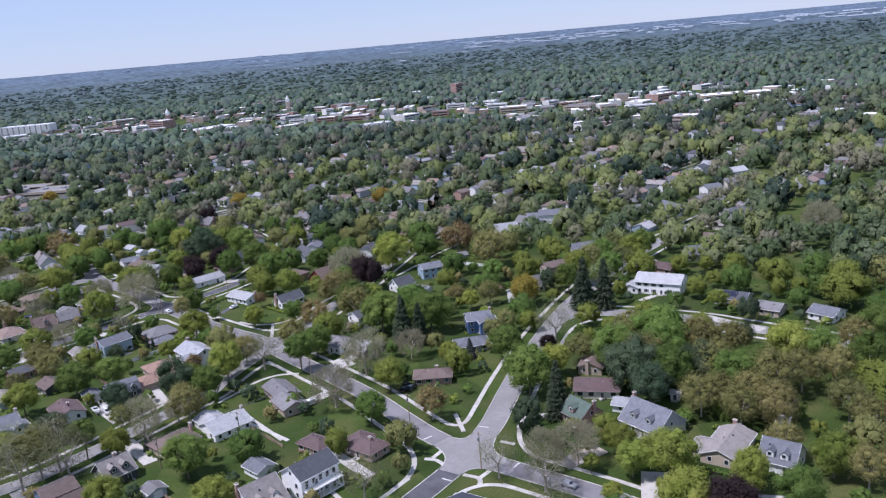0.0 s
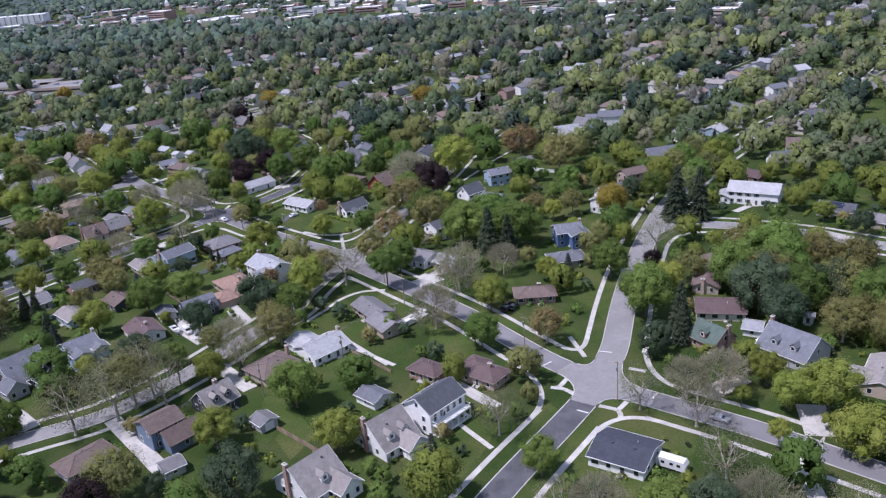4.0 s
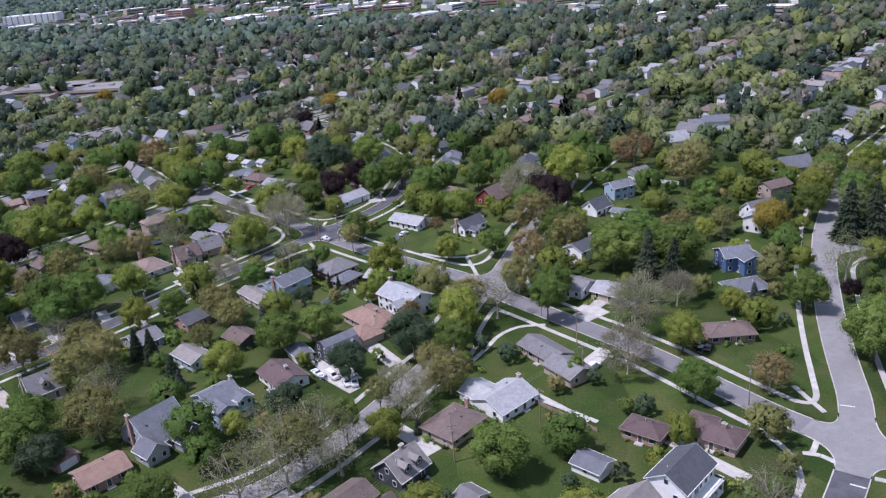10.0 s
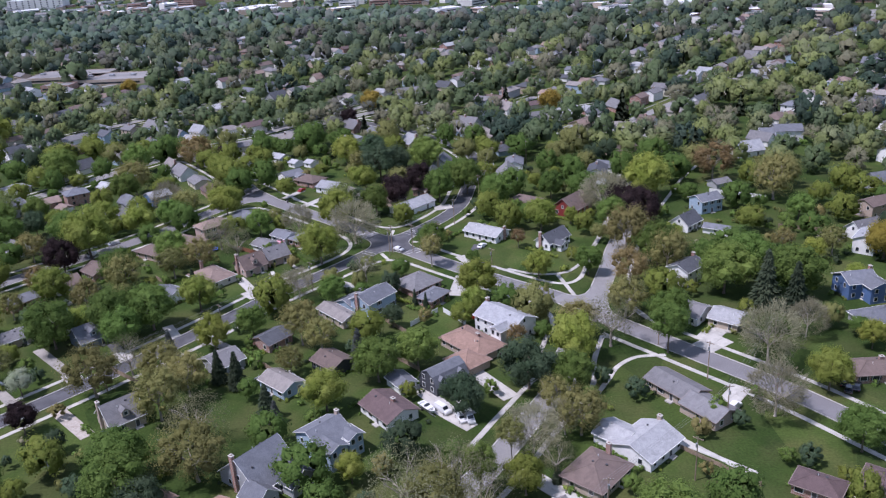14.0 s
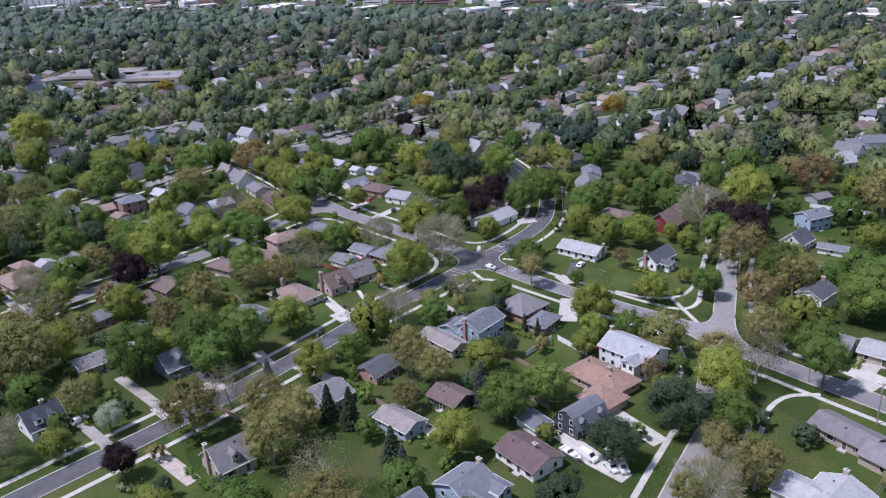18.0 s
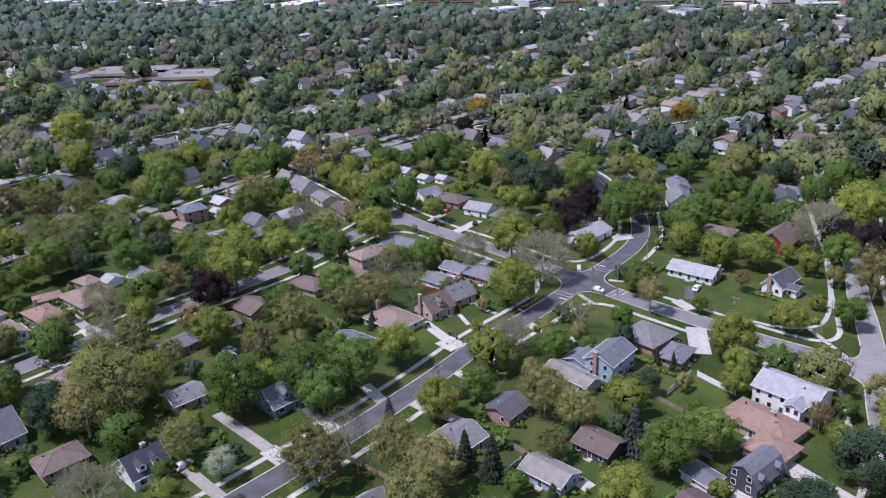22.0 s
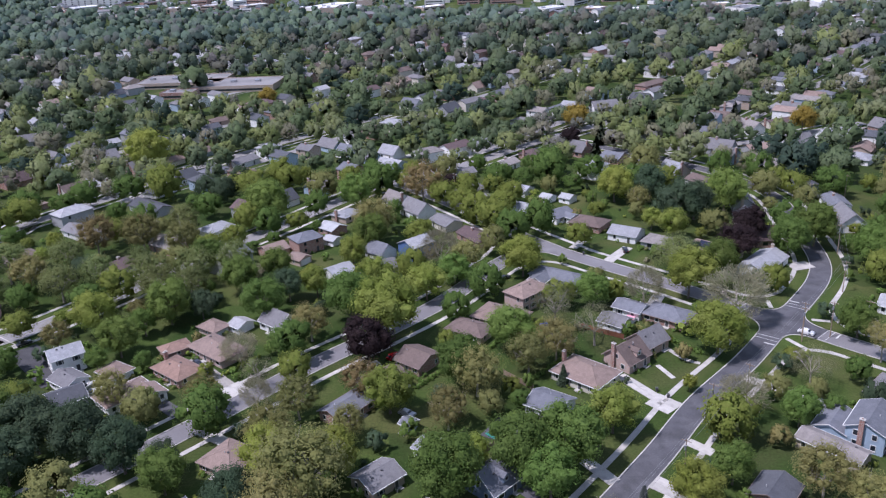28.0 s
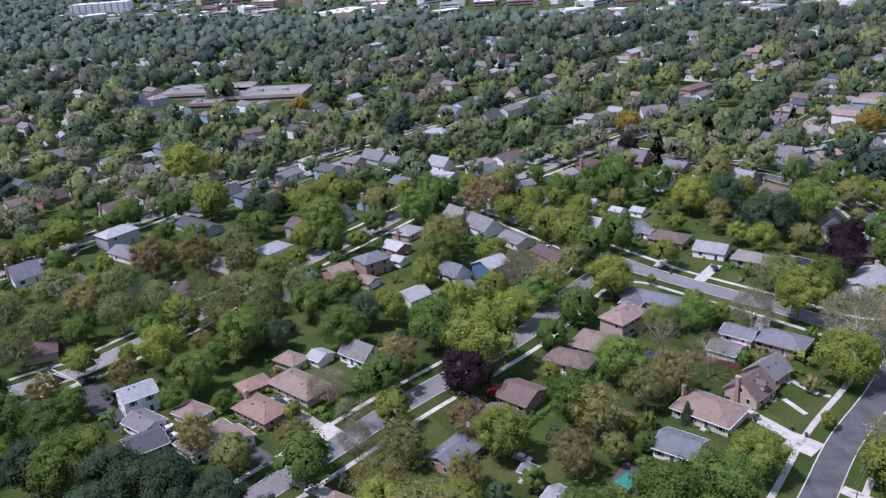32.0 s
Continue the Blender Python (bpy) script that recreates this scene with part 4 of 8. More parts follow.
house(-38.0, 373.2, -37, 13.3, 9.9, 1, "brown", "brick", "hip")
house(-26.1, 359.9, -34, 11.1, 10, 1, "light", "white", garage=1)
house(-15.1, 348.5, -37, 13.3, 9, 1, "taupe", "grey", "hip")
house(-64.5, 391.2, -39, 9.3, 8, 1.5, "light", "white", wings=((0,-5,5,5,1.5,-90,'gable'),))
house(-76.3, 403.3, -40, 9.0, 8, 1.5, "grey", "white")
house(-83.5, 424.5, 36, 13.9, 9, 1, "grey", "cream", "hip")
house(-50.2, 408.0, -43, 5.0, 6, 1, "white", "white", name='garage')
house(-41.6, 406.3, -42, 5.4, 6, 1, "white", "white", name='garage')
house(-60.6, 420.4, -40, 9.0, 8, 1, "light", "white")
house(-70.2, 306.4, 42, 12.6, 8.1, 2, "tan", "pinkbrick", "hip")
house(-79.5, 294.6, -34, 14.9, 10.8, 1, "tan", "tanbrick", "hip")
house(-89.5, 286.8, -34, 12.3, 8.1, 1, "brown", "pinkbrick", "hip")
house(-105.1, 270.3, -41, 9.3, 10, 1, "brown", "brick")
house(-113.7, 259.1, 39, 9.0, 10, 1, "brown", "white")
house(-123.2, 246.8, 49, 12.5, 7.5, 1, "slate", "brick")
house(-107.0, 238.2, -41, 2.8, 3.4, 1, "slate", "paleblue", name='shed')
house(-100.2, 225.9, -46, 9.0, 6.5, 1, "light", "white")
house(-59.6, 257.6, -44, 14.7, 10.8, 1, "tan", "cream", "hip", chimney='l')
house(-71.0, 243.6, -38, 9.3, 9, 1, "slate", "white")
house(-46.7, 265.3, 39, 9.0, 9, 1.5, "brown", "pinkbrick", chimney='l',dormers=1)
house(-39.1, 273.3, 37, 9.0, 8, 1.5, "grey", "pinkbrick")
house(-45.4, 287.5, -42, 8.0, 7, 1, "grey", "white", name='garage')
house(-38.7, 295.5, -41, 9.0, 7, 1, "slate", "white")
house(-28.6, 289.6, -41, 13.2, 9, 1, "slate", "brick", "hip")
house(-57.7, 322.1, -38, 18.4, 8.1, 1, "slate", "grey", "hip", wings=((-4,-5,7,6,1,-90,'gable'),))
house(-174.2, 270.9, -40, 12.9, 8.1, 1, "orange", "brick", "hip", chimney='l')
house(-178.9, 284.7, 36, 8.0, 5.85, 1, "orange", "brick", "hip", name='garage')
house(-185.3, 258.9, 45, 13.5, 8.55, 1, "tan", "white", "hip", wings=((5,-5,7,6,1,-90,'gable'),))
house(-192.8, 272.3, -34, 8.0, 6.3, 1, "tan", "white", "hip", name='garage')
house(-165.6, 282.3, -41, 16.6, 9, 1, "tan", "pinkbrick", "hip")
house(-170.4, 297.6, -37, 8.0, 5.85, 1, "tan", "pinkbrick", "hip", name='garage')
house(-149.6, 298.0, -41, 10.0, 8, 1.5, "grey", "white")
house(-161.9, 298.5, -39, 5.0, 6, 1, "white", "white", name='garage')
house(-209.5, 279.0, 35, 9.0, 8, 2, "light", "white")
house(-204.4, 268.2, -37, 9.0, 7, 1, "grey", "white")
house(-201.2, 258.7, 36, 9.0, 9, 1, "dark", "grey")
house(-149.1, 226.9, -33, 10.4, 9.9, 1, "tan", "tanbrick", "hip", chimney='r')
house(-150.5, 365.1, 35, 10.4, 9, 2, "slate", "brick", "hip")
house(-162.9, 361.9, 40, 9.0, 9, 1, "tan", "brick")
house(-151.3, 352.0, -39, 6.6, 6, 1, "tan", "tanbrick", name='garage')
house(-120.7, 353.0, -44, 9.0, 8, 1.5, "slate", "white")
house(-107.2, 352.9, 42, 10.0, 9, 2, "white", "blue")
house(-134.8, 336.6, 39, 9.0, 9, 1, "light", "white")
house(-120.9, 337.1, 36, 13.7, 9, 1, "grey", "grey")
house(-142.3, 382.6, -44, 9.0, 8, 1, "white", "brick")
house(-140.9, 369.8, -37, 5.4, 5, 1, "white", "white", name='garage')
house(-147.5, 501.5, -42, 9.4, 9, 1.5, "slate", "white")
house(-134.7, 487.5, -40, 10.5, 8, 1.5, "grey", "paleblue")
house(-123.0, 494.9, -42, 11.4, 9, 1.5, "light", "white")
house(-122.1, 475.2, -38, 13.8, 9, 1, "light", "paleblue")
house(-114.6, 186.6, 46, 9.0, 9, 1.5, "navy", "white", dormers=2,chimney='m')
house(-113.5, 217.0, 42, 9.0, 8, 1, "grey", "tan")
house(-87.7, 213.9, 44, 9.0, 9, 1.5, "slate", "slate", dormers=1)
house(-61.7, 166.3, 41, 9.0, 10, 1.5, "grey", "tan", dormers=1,chimney='l')
house(-135.5, 190.6, 43, 10.4, 8.1, 1, "brown", "brick", "hip")
house(-156.1, 202.3, 49, 9.0, 12, 1.5, "slate", "grey", chimney='m')
house(-28.6, 205.4, 49, 9.0, 8, 1, "dark", "brick")
house(-41.2, 193.1, 45, 9.0, 10, 1, "grey", "grey")
house(-28.7, 122.6, 42, 11.1, 9, 1, "orange", "brick")
house(-41.2, 129.9, -33, 5.0, 6, 1, "orange", "brick", name='garage')
house(106.8, 233.5, 40, 10.3, 8, 2, "dark", "white", chimney='r')
house(100.0, 206.7, -44, 10.0, 10, 1, "grey", "white")
house(110.0, 200.6, -42, 9.0, 9, 1, "white", "tan")
house(131.4, 275.0, -36, 9.5, 5.0, 1, "slate", "white", name='garage')
house(151.0, 331.0, 22, 8.0, 6.5, 1, "grey", "grey", name='garage')
house(135.3, 301.3, 22, 10.4, 8, 2, "slate", "paleblue")
house(121.5, 282.5, 41, 9.8, 8, 1.5, "dark", "white")
house(152.0, 195.2, 10, 12.3, 9, 1, "slate", "grey", "hip")
house(176.8, 250.3, 49, 11.6, 7, 2, "light", "white")
house(196.4, 284.2, 24, 11.5, 8, 2, "brown", "tanbrick")
house(181.8, 262.5, 21, 11.1, 9, 1.5, "grey", "white")
house(217.6, 316.3, 12, 15.3, 10, 1.5, "slate", "grey")
house(241.5, 352.3, 20, 13.4, 9, 2, "grey", "white")
house(210.8, 402.8, -7, 14.0, 11, 2, "slate", "white", wings=((-10,-2,9,9,1.5,0,'gable'),))
house(180.6, 378.3, 12, 14.0, 10, 1.5, "light", "white")
house(122.2, 396.4, 35, 17.6, 8.1, 1, "brown", "pinkbrick", "hip")
house(109.6, 365.4, -38, 13.9, 9, 1, "slate", "white")
house(147.3, 423.8, 26, 11.4, 8, 1.5, "brown", "white")
house(271.0, 410.9, 20, 14.0, 10, 1, "grey", "white")
house(286.2, 397.8, -74, 20.5, 9, 1.5, "slate", "white")
house(194.9, 396.5, -50, 12.0, 8, 1.5, "grey", "white")
house(268.5, 292.5, 2, 11.0, 9, 1.5, "slate", "white", near=False)
house(286.0, 313.5, -20, 13.0, 9, 1.5, "brown", "white", near=False)
house(325.0, 443.0, 20, 12.0, 9, 2, "slate", "white", near=False)
house(343.0, 458.0, 20, 11.0, 9, 2, "grey", "cream", near=False)
house(359.0, 496.0, 20, 17.0, 12, 2, "white", "white", near=False)
house(248.1, 274.7, -47, 11.0, 9, 1, "red", "brick")
house(314.7, 540.9, 24, 18.5, 10, 1, "red", "grey")
house(262.4, 223.0, -38, 12.8, 10, 1, "dark", "grey", solar=6)
house(288.9, 195.7, -52, 9.9, 10, 1, "slate", "white")
house(271.9, 206.4, -44, 9.1, 9, 1, "grey", "tan")
house(236.1, 172.7, -2, 9.1, 8.1, 1, "red", "brick", "hip")
house(-265.5, 367.8, 49, 13.1, 9, 1, "brown", "brick", "hip")
house(-230.2, 423.2, -42, 21.7, 10, 1, "dark", "grey")
house(-248.7, 392.9, -38, 22.8, 9, 1, "grey", "white")
house(-195.6, 471.6, -40, 23.4, 9, 1, "brown", "brick", "hip")
house(52.5, 504.3, -42, 10.1, 10, 1, "slate", "white")
house(7.7, 578.2, 11, 16.2, 9, 1.5, "grey", "white")
house(54.7, 645.9, 40, 27.1, 9, 1, "brown", "brick", "hip")
house(-236.6, 602.1, 26, 22.2, 9, 1, "brown", "pinkbrick", "hip")
house(-354.2, 567.9, 27, 15.4, 9, 1.5, "grey", "grey")
# ---- trees seen near ----
tree(-226.0, 262.0, 6.8, "maple")
tree(-222.0, 244.0, 7.2, "dark")
tree(-228.5, 225.0, 7.4, "maple")
tree(-214.5, 221.5, 7.0, "dark")
tree(-270.0, 330.0, 7.6, "airy")
tree(-246.0, 337.0, 7.4, "olive")
tree(-210.0, 348.0, 5.6, "airy")
tree(-184.0, 348.0, 6.6, "maple")
tree(-183.0, 318.0, 7.0, "airy")
tree(-157.0, 337.0, 6.2, "maple")
tree(-216.5, 289.5, 5.0, "olive")
tree(-192.0, 297.0, 4.6, "maple")
tree(-258.0, 345.5, 8.5, "airy")
tree(-253.0, 321.0, 7.0, "airy")
tree(-230.5, 326.5, 7.5, "airy")
tree(-221.0, 335.5, 6.8, "airy")
tree(-207.8, 300.0, 7.6, "light")
tree(-199.2, 329.4, 7.5, "airy")
tree(-193.0, 318.9, 7.4, "airy")
tree(-185.4, 334.8, 7.5, "airy")
tree(-167.5, 325.6, 7.5, "maple")
tree(-173.0, 341.0, 7.0, "airy")
tree(-176.2, 306.8, 5.2, "dark")
tree(169.0, 148.0, 9.0, "maple")
tree(176.5, 137.5, 4.4, "conifer", 16)
tree(174.5, 129.5, 3.6, "conifer", 12)
tree(154.9, 96.9, 6.1, "thin")
tree(167.6, 100.4, 5.3, "bare")
tree(164.4, 179.3, 6.7, "maple")
tree(189.0, 103.7, 4.6, "light")
tree(189.8, 91.6, 5.0, "light")
tree(179.5, 95.1, 2.4, "light")
tree(181.4, 76.4, 2.8, "light", lift=1.4)
tree(198.8, 90.1, 7.1, "light")
tree(199.0, 73.4, 7.5, "light", lift=-2.6)
tree(185.2, 47.4, 6.1, "thin")
tree(217.3, 82.2, 5.1, "light")
tree(206.8, 65.2, 6.6, "purple")
tree(148.9, 52.2, 6.0, "maple")
tree(157.3, 50.4, 6.6, "dark")
tree(127.2, 73.7, 4.7, "maple")
tree(128.7, 57.7, 5.5, "thin")
tree(136.8, 136.0, 5.6, "rust")
tree(122.1, 161.0, 5.8, "light")
tree(117.7, 135.0, 5.6, "maple")
tree(150.9, 185.0, 2.7, "spruce")
tree(179.7, 182.3, 3.4, "purple")
tree(104.3, 151.1, 6.8, "bare")
tree(125.0, 211.0, 5.6, "conifer", 19)
tree(131.8, 205.2, 5.0, "conifer", 17)
tree(112.4, 176.6, 8.0, "bare")
tree(136.1, 216.8, 9.2, "maple")
tree(115.7, 221.5, 9.3, "maple")
tree(102.5, 241.0, 7.8, "olive")
tree(100.9, 247.5, 8.4, "maple")
tree(91.6, 199.0, 6.5, "maple")
tree(72.3, 191.1, 8.4, "thin")
tree(80.8, 209.1, 7.1, "olive", lift=-0.4)
tree(60.3, 183.0, 7.7, "light")
tree(46.0, 170.6, 7.4, "dark")
tree(57.0, 167.3, 5.9, "maple")
tree(56.0, 148.2, 6.5, "olive")
tree(30.2, 127.6, 4.5, "maple", lift=4.0)
tree(43.4, 141.3, 6.1, "bare")
tree(8.7, 105.7, 9.1, "thin")
tree(18.3, 110.7, 9.1, "thin")
tree(29.6, 116.5, 8.6, "thin")
tree(21.1, 117.0, 7.0, "olive", lift=3.4)
tree(48.7, 94.5, 5.6, "light")
tree(66.3, 110.8, 7.0, "maple")
tree(47.5, 130.8, 1.6, "conifer")
tree(118.9, 90.7, 6.4, "thin")
tree(102.6, 84.0, 2.2, "spruce")
tree(166.3, 88.0, 7.0, "thin")
tree(176.9, 100.4, 5.8, "bare")
tree(165.9, 65.3, 7.4, "thin")
tree(-11.4, 107.6, 6.4, "maple", lift=-2.6)
tree(-34.1, 180.4, 3.4, "conifer", 11.5)
tree(-46.8, 177.6, 6.8, "olive")
tree(-22.9, 163.9, 3.5, "conifer")
tree(-20.6, 267.6, 8.4, "light")
tree(-37.6, 151.7, 7.8, "thin")
tree(177.9, 240.8, 7.6, "gold")
tree(201.5, 230.5, 7.0, "conifer", 23)
tree(210.0, 229.0, 6.2, "conifer", 22)
tree(184.5, 196.0, 8.4, "thin")
tree(199.7, 161.1, 9.1, "maple")
tree(201.8, 143.2, 9.5, "dark")
tree(219.7, 174.2, 9.7, "maple")
tree(205.1, 133.2, 6.8, "dark")
tree(189.8, 170.8, 5.6, "olive")
tree(166.6, 309.0, 10.6, "olive")
tree(151.1, 340.1, 9.6, "rust")
tree(115.2, 319.6, 10.7, "light")
tree(99.5, 303.6, 7.2, "purple", lift=-0.8)
tree(93.2, 262.2, 9.2, "olive")
tree(162.5, 246.5, 5.6, "olive")
tree(207.2, 150.4, 8.8, "olive")
tree(213.0, 141.2, 8.1, "maple")
tree(227.4, 143.1, 8.1, "olive")
tree(231.6, 133.1, 8.2, "maple")
tree(241.5, 129.5, 9.0, "olive")
tree(257.9, 155.7, 7.9, "light")
tree(217.7, 165.3, 7.8, "maple")
tree(217.6, 122.9, 6.8, "olive")
tree(226.4, 114.0, 6.7, "olive")
tree(235.7, 111.0, 7.4, "olive")
shrub(223.9, 121.4, 3.5)
shrub(212.0, 119.9, 2.7)
tree(21.3, 273.0, 6.3, "maple", lift=-1.1)
tree(-9.1, 286.9, 8.9, "bare")
tree(-17.6, 322.4, 8.0, "airy")
tree(-69.2, 328.6, 7.7, "light")
tree(-2.4, 249.0, 5.6, "thin")
tree(-89.2, 252.0, 7.6, "olive")
tree(-119.5, 273.0, 7.5, "purple")
tree(-114.3, 286.5, 10.7, "light", lift=1.1)
tree(-112.1, 245.9, 7.0, "light")
tree(-97.6, 211.0, 8.4, "maple")
tree(-80.4, 217.6, 8.4, "maple")
tree(-69.6, 220.2, 8.2, "maple")
tree(-57.4, 232.4, 6.6, "light")
tree(-73.5, 180.0, 8.2, "olive")
tree(-56.0, 185.0, 6.6, "olive")
tree(-51.3, 166.2, 7.4, "olive")
tree(-40.0, 184.0, 3.0, "conifer", 10.5)
tree(-19.2, 203.6, 6.6, "olive", lift=1.0)
tree(-12.4, 197.6, 5.6, "olive")
tree(-19.9, 185.4, 4.2, "olive")
tree(-0.5, 187.8, 3.6, "spruce", 12.5)
tree(-34.9, 139.2, 8.4, "olive")
tree(-53.1, 140.8, 7.0, "maple")
tree(-49.8, 129.1, 7.7, "maple")
tree(-44.0, 125.7, 5.4, "dark")
tree(-85.9, 163.3, 4.3, "purple")
tree(1.3, 135.0, 3.7, "light")
tree(14.0, 122.7, 8.6, "thin")
tree(24.7, 121.2, 7.3, "thin", lift=4.0)
tree(8.2, 211.5, 3.6, "dark")
tree(17.5, 198.2, 2.7, "maple")
tree(-75.4, 209.4, 6.6, "maple")
tree(-128.7, 209.9, 10.7, "olive")
tree(-133.6, 202.9, 8.1, "olive")
tree(-106.3, 191.4, 5.4, "olive")
tree(-95.5, 182.9, 3.8, "blossom")
tree(-57.9, 199.6, 2.8, "spruce", 10.0)
tree(-35.6, 211.0, 5.0, "maple")
tree(-20.4, 161.5, 2.3, "spruce")
tree(34.1, 217.4, 4.5, "light")
tree(15.0, 227.0, 1.3, "conifer", 6.0)
tree(18.6, 223.8, 1.3, "conifer", 6.0)
tree(21.0, 258.8, 4.9, "olive", lift=2.2)
tree(36.1, 257.6, 2.9, "maple", lift=-0.8)
tree(58.1, 241.7, 5.0, "light")
tree(75.6, 243.0, 5.1, "maple")
tree(92.9, 286.6, 6.7, "maple")
tree(104.8, 286.5, 8.5, "purple")
tree(93.2, 305.3, 8.8, "bare")
tree(45.1, 193.0, 3.6, "rust")
tree(64.0, 198.1, 6.2, "olive")
tree(54.3, 272.0, 3.5, "rust")
tree(50.0, 320.8, 7.6, "maple")
tree(38.3, 341.8, 8.4, "maple")
tree(-125.0, 360.5, 7.4, "maple")
tree(-127.1, 302.0, 8.6, "maple")
tree(-138.0, 288.0, 6.2, "olive")
tree(-53.7, 276.4, 6.8, "thin")
tree(-7.5, 400.0, 8.2, "dark")
tree(4.6, 376.0, 8.4, "dark")
tree(16.4, 348.1, 7.2, "purple")
tree(25.4, 333.3, 7.8, "maple")
tree(-213.6, 241.5, 8.2, "maple")
tree(-199.0, 235.6, 8.2, "dark")
tree(-186.1, 232.5, 8.0, "dark")
tree(-174.0, 226.0, 6.9, "dark", lift=0.5)
tree(-200.4, 223.3, 7.9, "dark")
tree(-163.9, 224.2, 4.4, "dark")
tree(-161.4, 250.5, 5.4, "olive")
tree(-147.2, 250.2, 4.2, "bare")
tree(-140.4, 320.0, 5.6, "light")
tree(-103.0, 312.8, 7.0, "light", lift=-0.5)
tree(-93.3, 325.9, 6.5, "maple", lift=-1.9)
tree(-92.9, 258.1, 7.4, "maple")
tree(-74.5, 262.4, 6.2, "olive")
tree(-97.2, 237.2, 6.0, "olive")
tree(-92.4, 219.3, 4.7, "light")
tree(-138.4, 221.2, 6.9, "light")
tree(-123.5, 220.5, 6.4, "light")
tree(-121.4, 234.4, 4.9, "olive")
tree(-33.5, 301.0, 6.2, "bare")
tree(-63.2, 289.4, 7.2, "thin")
tree(-18.2, 304.4, 8.1, "light", lift=1.7)
tree(-65.9, 255.5, 2.1, "conifer")
tree(-33.8, 249.2, 2.1, "light", lift=-0.6)
tree(-24.6, 236.8, 5.0, "bare")
tree(-171.7, 400.9, 10.2, "maple", lift=-0.7)
tree(-198.0, 363.5, 7.6, "olive")
tree(-204.0, 384.0, 7.5, "airy")
tree(-216.6, 371.5, 8.6, "olive")
tree(-234.0, 369.5, 8.8, "rust")
tree(-238.0, 352.0, 7.6, "airy")
tree(-185.8, 304.4, 8.1, "maple")
tree(-149.5, 317.8, 6.0, "dark")
tree(-254.5, 304.5, 6.4, "airy")
tree(-157.0, 275.2, 4.8, "bare")
tree(-148.9, 261.2, 4.6, "thin")
tree(-22.0, 402.5, 8.2, "light")
tree(-2.7, 371.5, 9.3, "dark")
tree(6.5, 331.0, 7.3, "purple")
tree(19.5, 384.3, 9.4, "maple")
tree(-104.9, 417.4, 9.6, "rust")
tree(-92.2, 425.6, 4.4, "purple")
tree(-16.1, 538.0, 7.6, "gold", lift=-1.0)
tree(-28.2, 488.4, 6.4, "purple")
tree(99.0, 498.0, 8.0, "gold")
tree(-253.6, 495.4, 12.2, "light")
tree(-218.0, 648.9, 7.1, "gold")
tree(-134.2, 410.6, 8.5, "maple")
tree(-123.8, 371.6, 9.3, "olive")
tree(-97.8, 338.7, 6.9, "bare")
tree(-88.5, 333.2, 6.4, "olive")
tree(-235.1, 280.5, 5.6, "olive")
tree(58.9, 72.0, 7.0, "dark")
tree(31.0, 75.3, 7.3, "olive")
tree(28.3, 67.2, 6.2, "purple")
tree(39.4, 76.0, 2.8, "dark")
tree(179.3, 161.5, 5.7, "light")
tree(210.9, 184.3, 7.2, "olive")
tree(231.2, 170.6, 7.4, "olive")
tree(240.1, 163.1, 7.5, "olive")
tree(224.4, 125.0, 6.3, "olive")
tree(234.3, 118.0, 6.1, "olive")
tree(136.4, 56.3, 5.2, "bare")
tree(167.9, 49.9, 6.6, "bare")
tree(128.6, 233.6, 7.9, "maple")
tree(128.6, 189.6, 5.2, "bare")
tree(87.4, 185.4, 6.0, "maple", lift=3.1)
tree(109.0, 259.0, 5.4, "light")
tree(-143.3, 205.5, 6.9, "dark")
tree(-139.2, 229.5, 7.1, "olive")
tree(-161.9, 217.2, 5.9, "maple")
tree(-66.0, 268.5, 6.7, "olive")
tree(-135.5, 245.1, 6.1, "olive")
tree(-119.5, 253.0, 5.8, "rust")
tree(-67.1, 191.3, 6.3, "thin")
tree(87.3, 231.2, 7.2, "rust")
tree(-119.5, 170.5, 6.6, "bare")
tree(38.1, 138.1, 4.0, "olive", lift=4.0)
tree(47.6, 132.6, 4.7, "thin")
tree(40.0, 127.1, 4.9, "light")
tree(52.1, 148.8, 4.0, "bare")
tree(50.9, 157.8, 4.9, "olive", lift=0.6)
tree(-187.1, 254.8, 5.7, "olive")
tree(340.2, 312.5, 9.5, "bare")
tree(232.0, 121.2, 6.9, "olive")
tree(252.4, 133.6, 7.2, "olive")
tree(224.0, 143.6, 7.6, "dark")
tree(264.2, 136.4, 6.8, "olive")
tree(278.2, 141.3, 7.5, "maple")
tree(256.9, 112.3, 6.8, "olive")
tree(258.0, 100.5, 6.2, "olive")
tree(238.8, 83.3, 6.1, "light")
tree(214.8, 78.0, 4.5, "light")
tree(257.9, 157.3, 6.7, "olive")
tree(266.7, 152.6, 6.9, "maple")
tree(280.5, 157.9, 7.0, "olive")
tree(294.2, 168.0, 7.1, "maple")
tree(244.6, 77.4, 5.6, "olive")
tree(242.3, 141.4, 6.8, "maple")
tree(231.1, 95.8, 4.9, "olive")
tree(214.4, 148.4, 6.4, "maple")
tree(198.6, 253.3, 6.2, "maple", lift=1.5)
tree(213.2, 252.3, 6.8, "airy", lift=1.5)
tree(205.0, 266.3, 7.4, "light", lift=1.5)
tree(220.0, 265.1, 6.5, "maple", lift=1.5)
tree(212.7, 278.6, 7.1, "olive", lift=1.5)
tree(228.2, 277.1, 6.2, "airy", lift=1.5)
tree(221.4, 291.0, 6.8, "maple", lift=1.5)
tree(235.9, 288.6, 7.4, "light", lift=1.5)
tree(229.1, 303.3, 6.5, "airy", lift=1.5)
tree(244.0, 300.6, 7.1, "maple", lift=1.5)
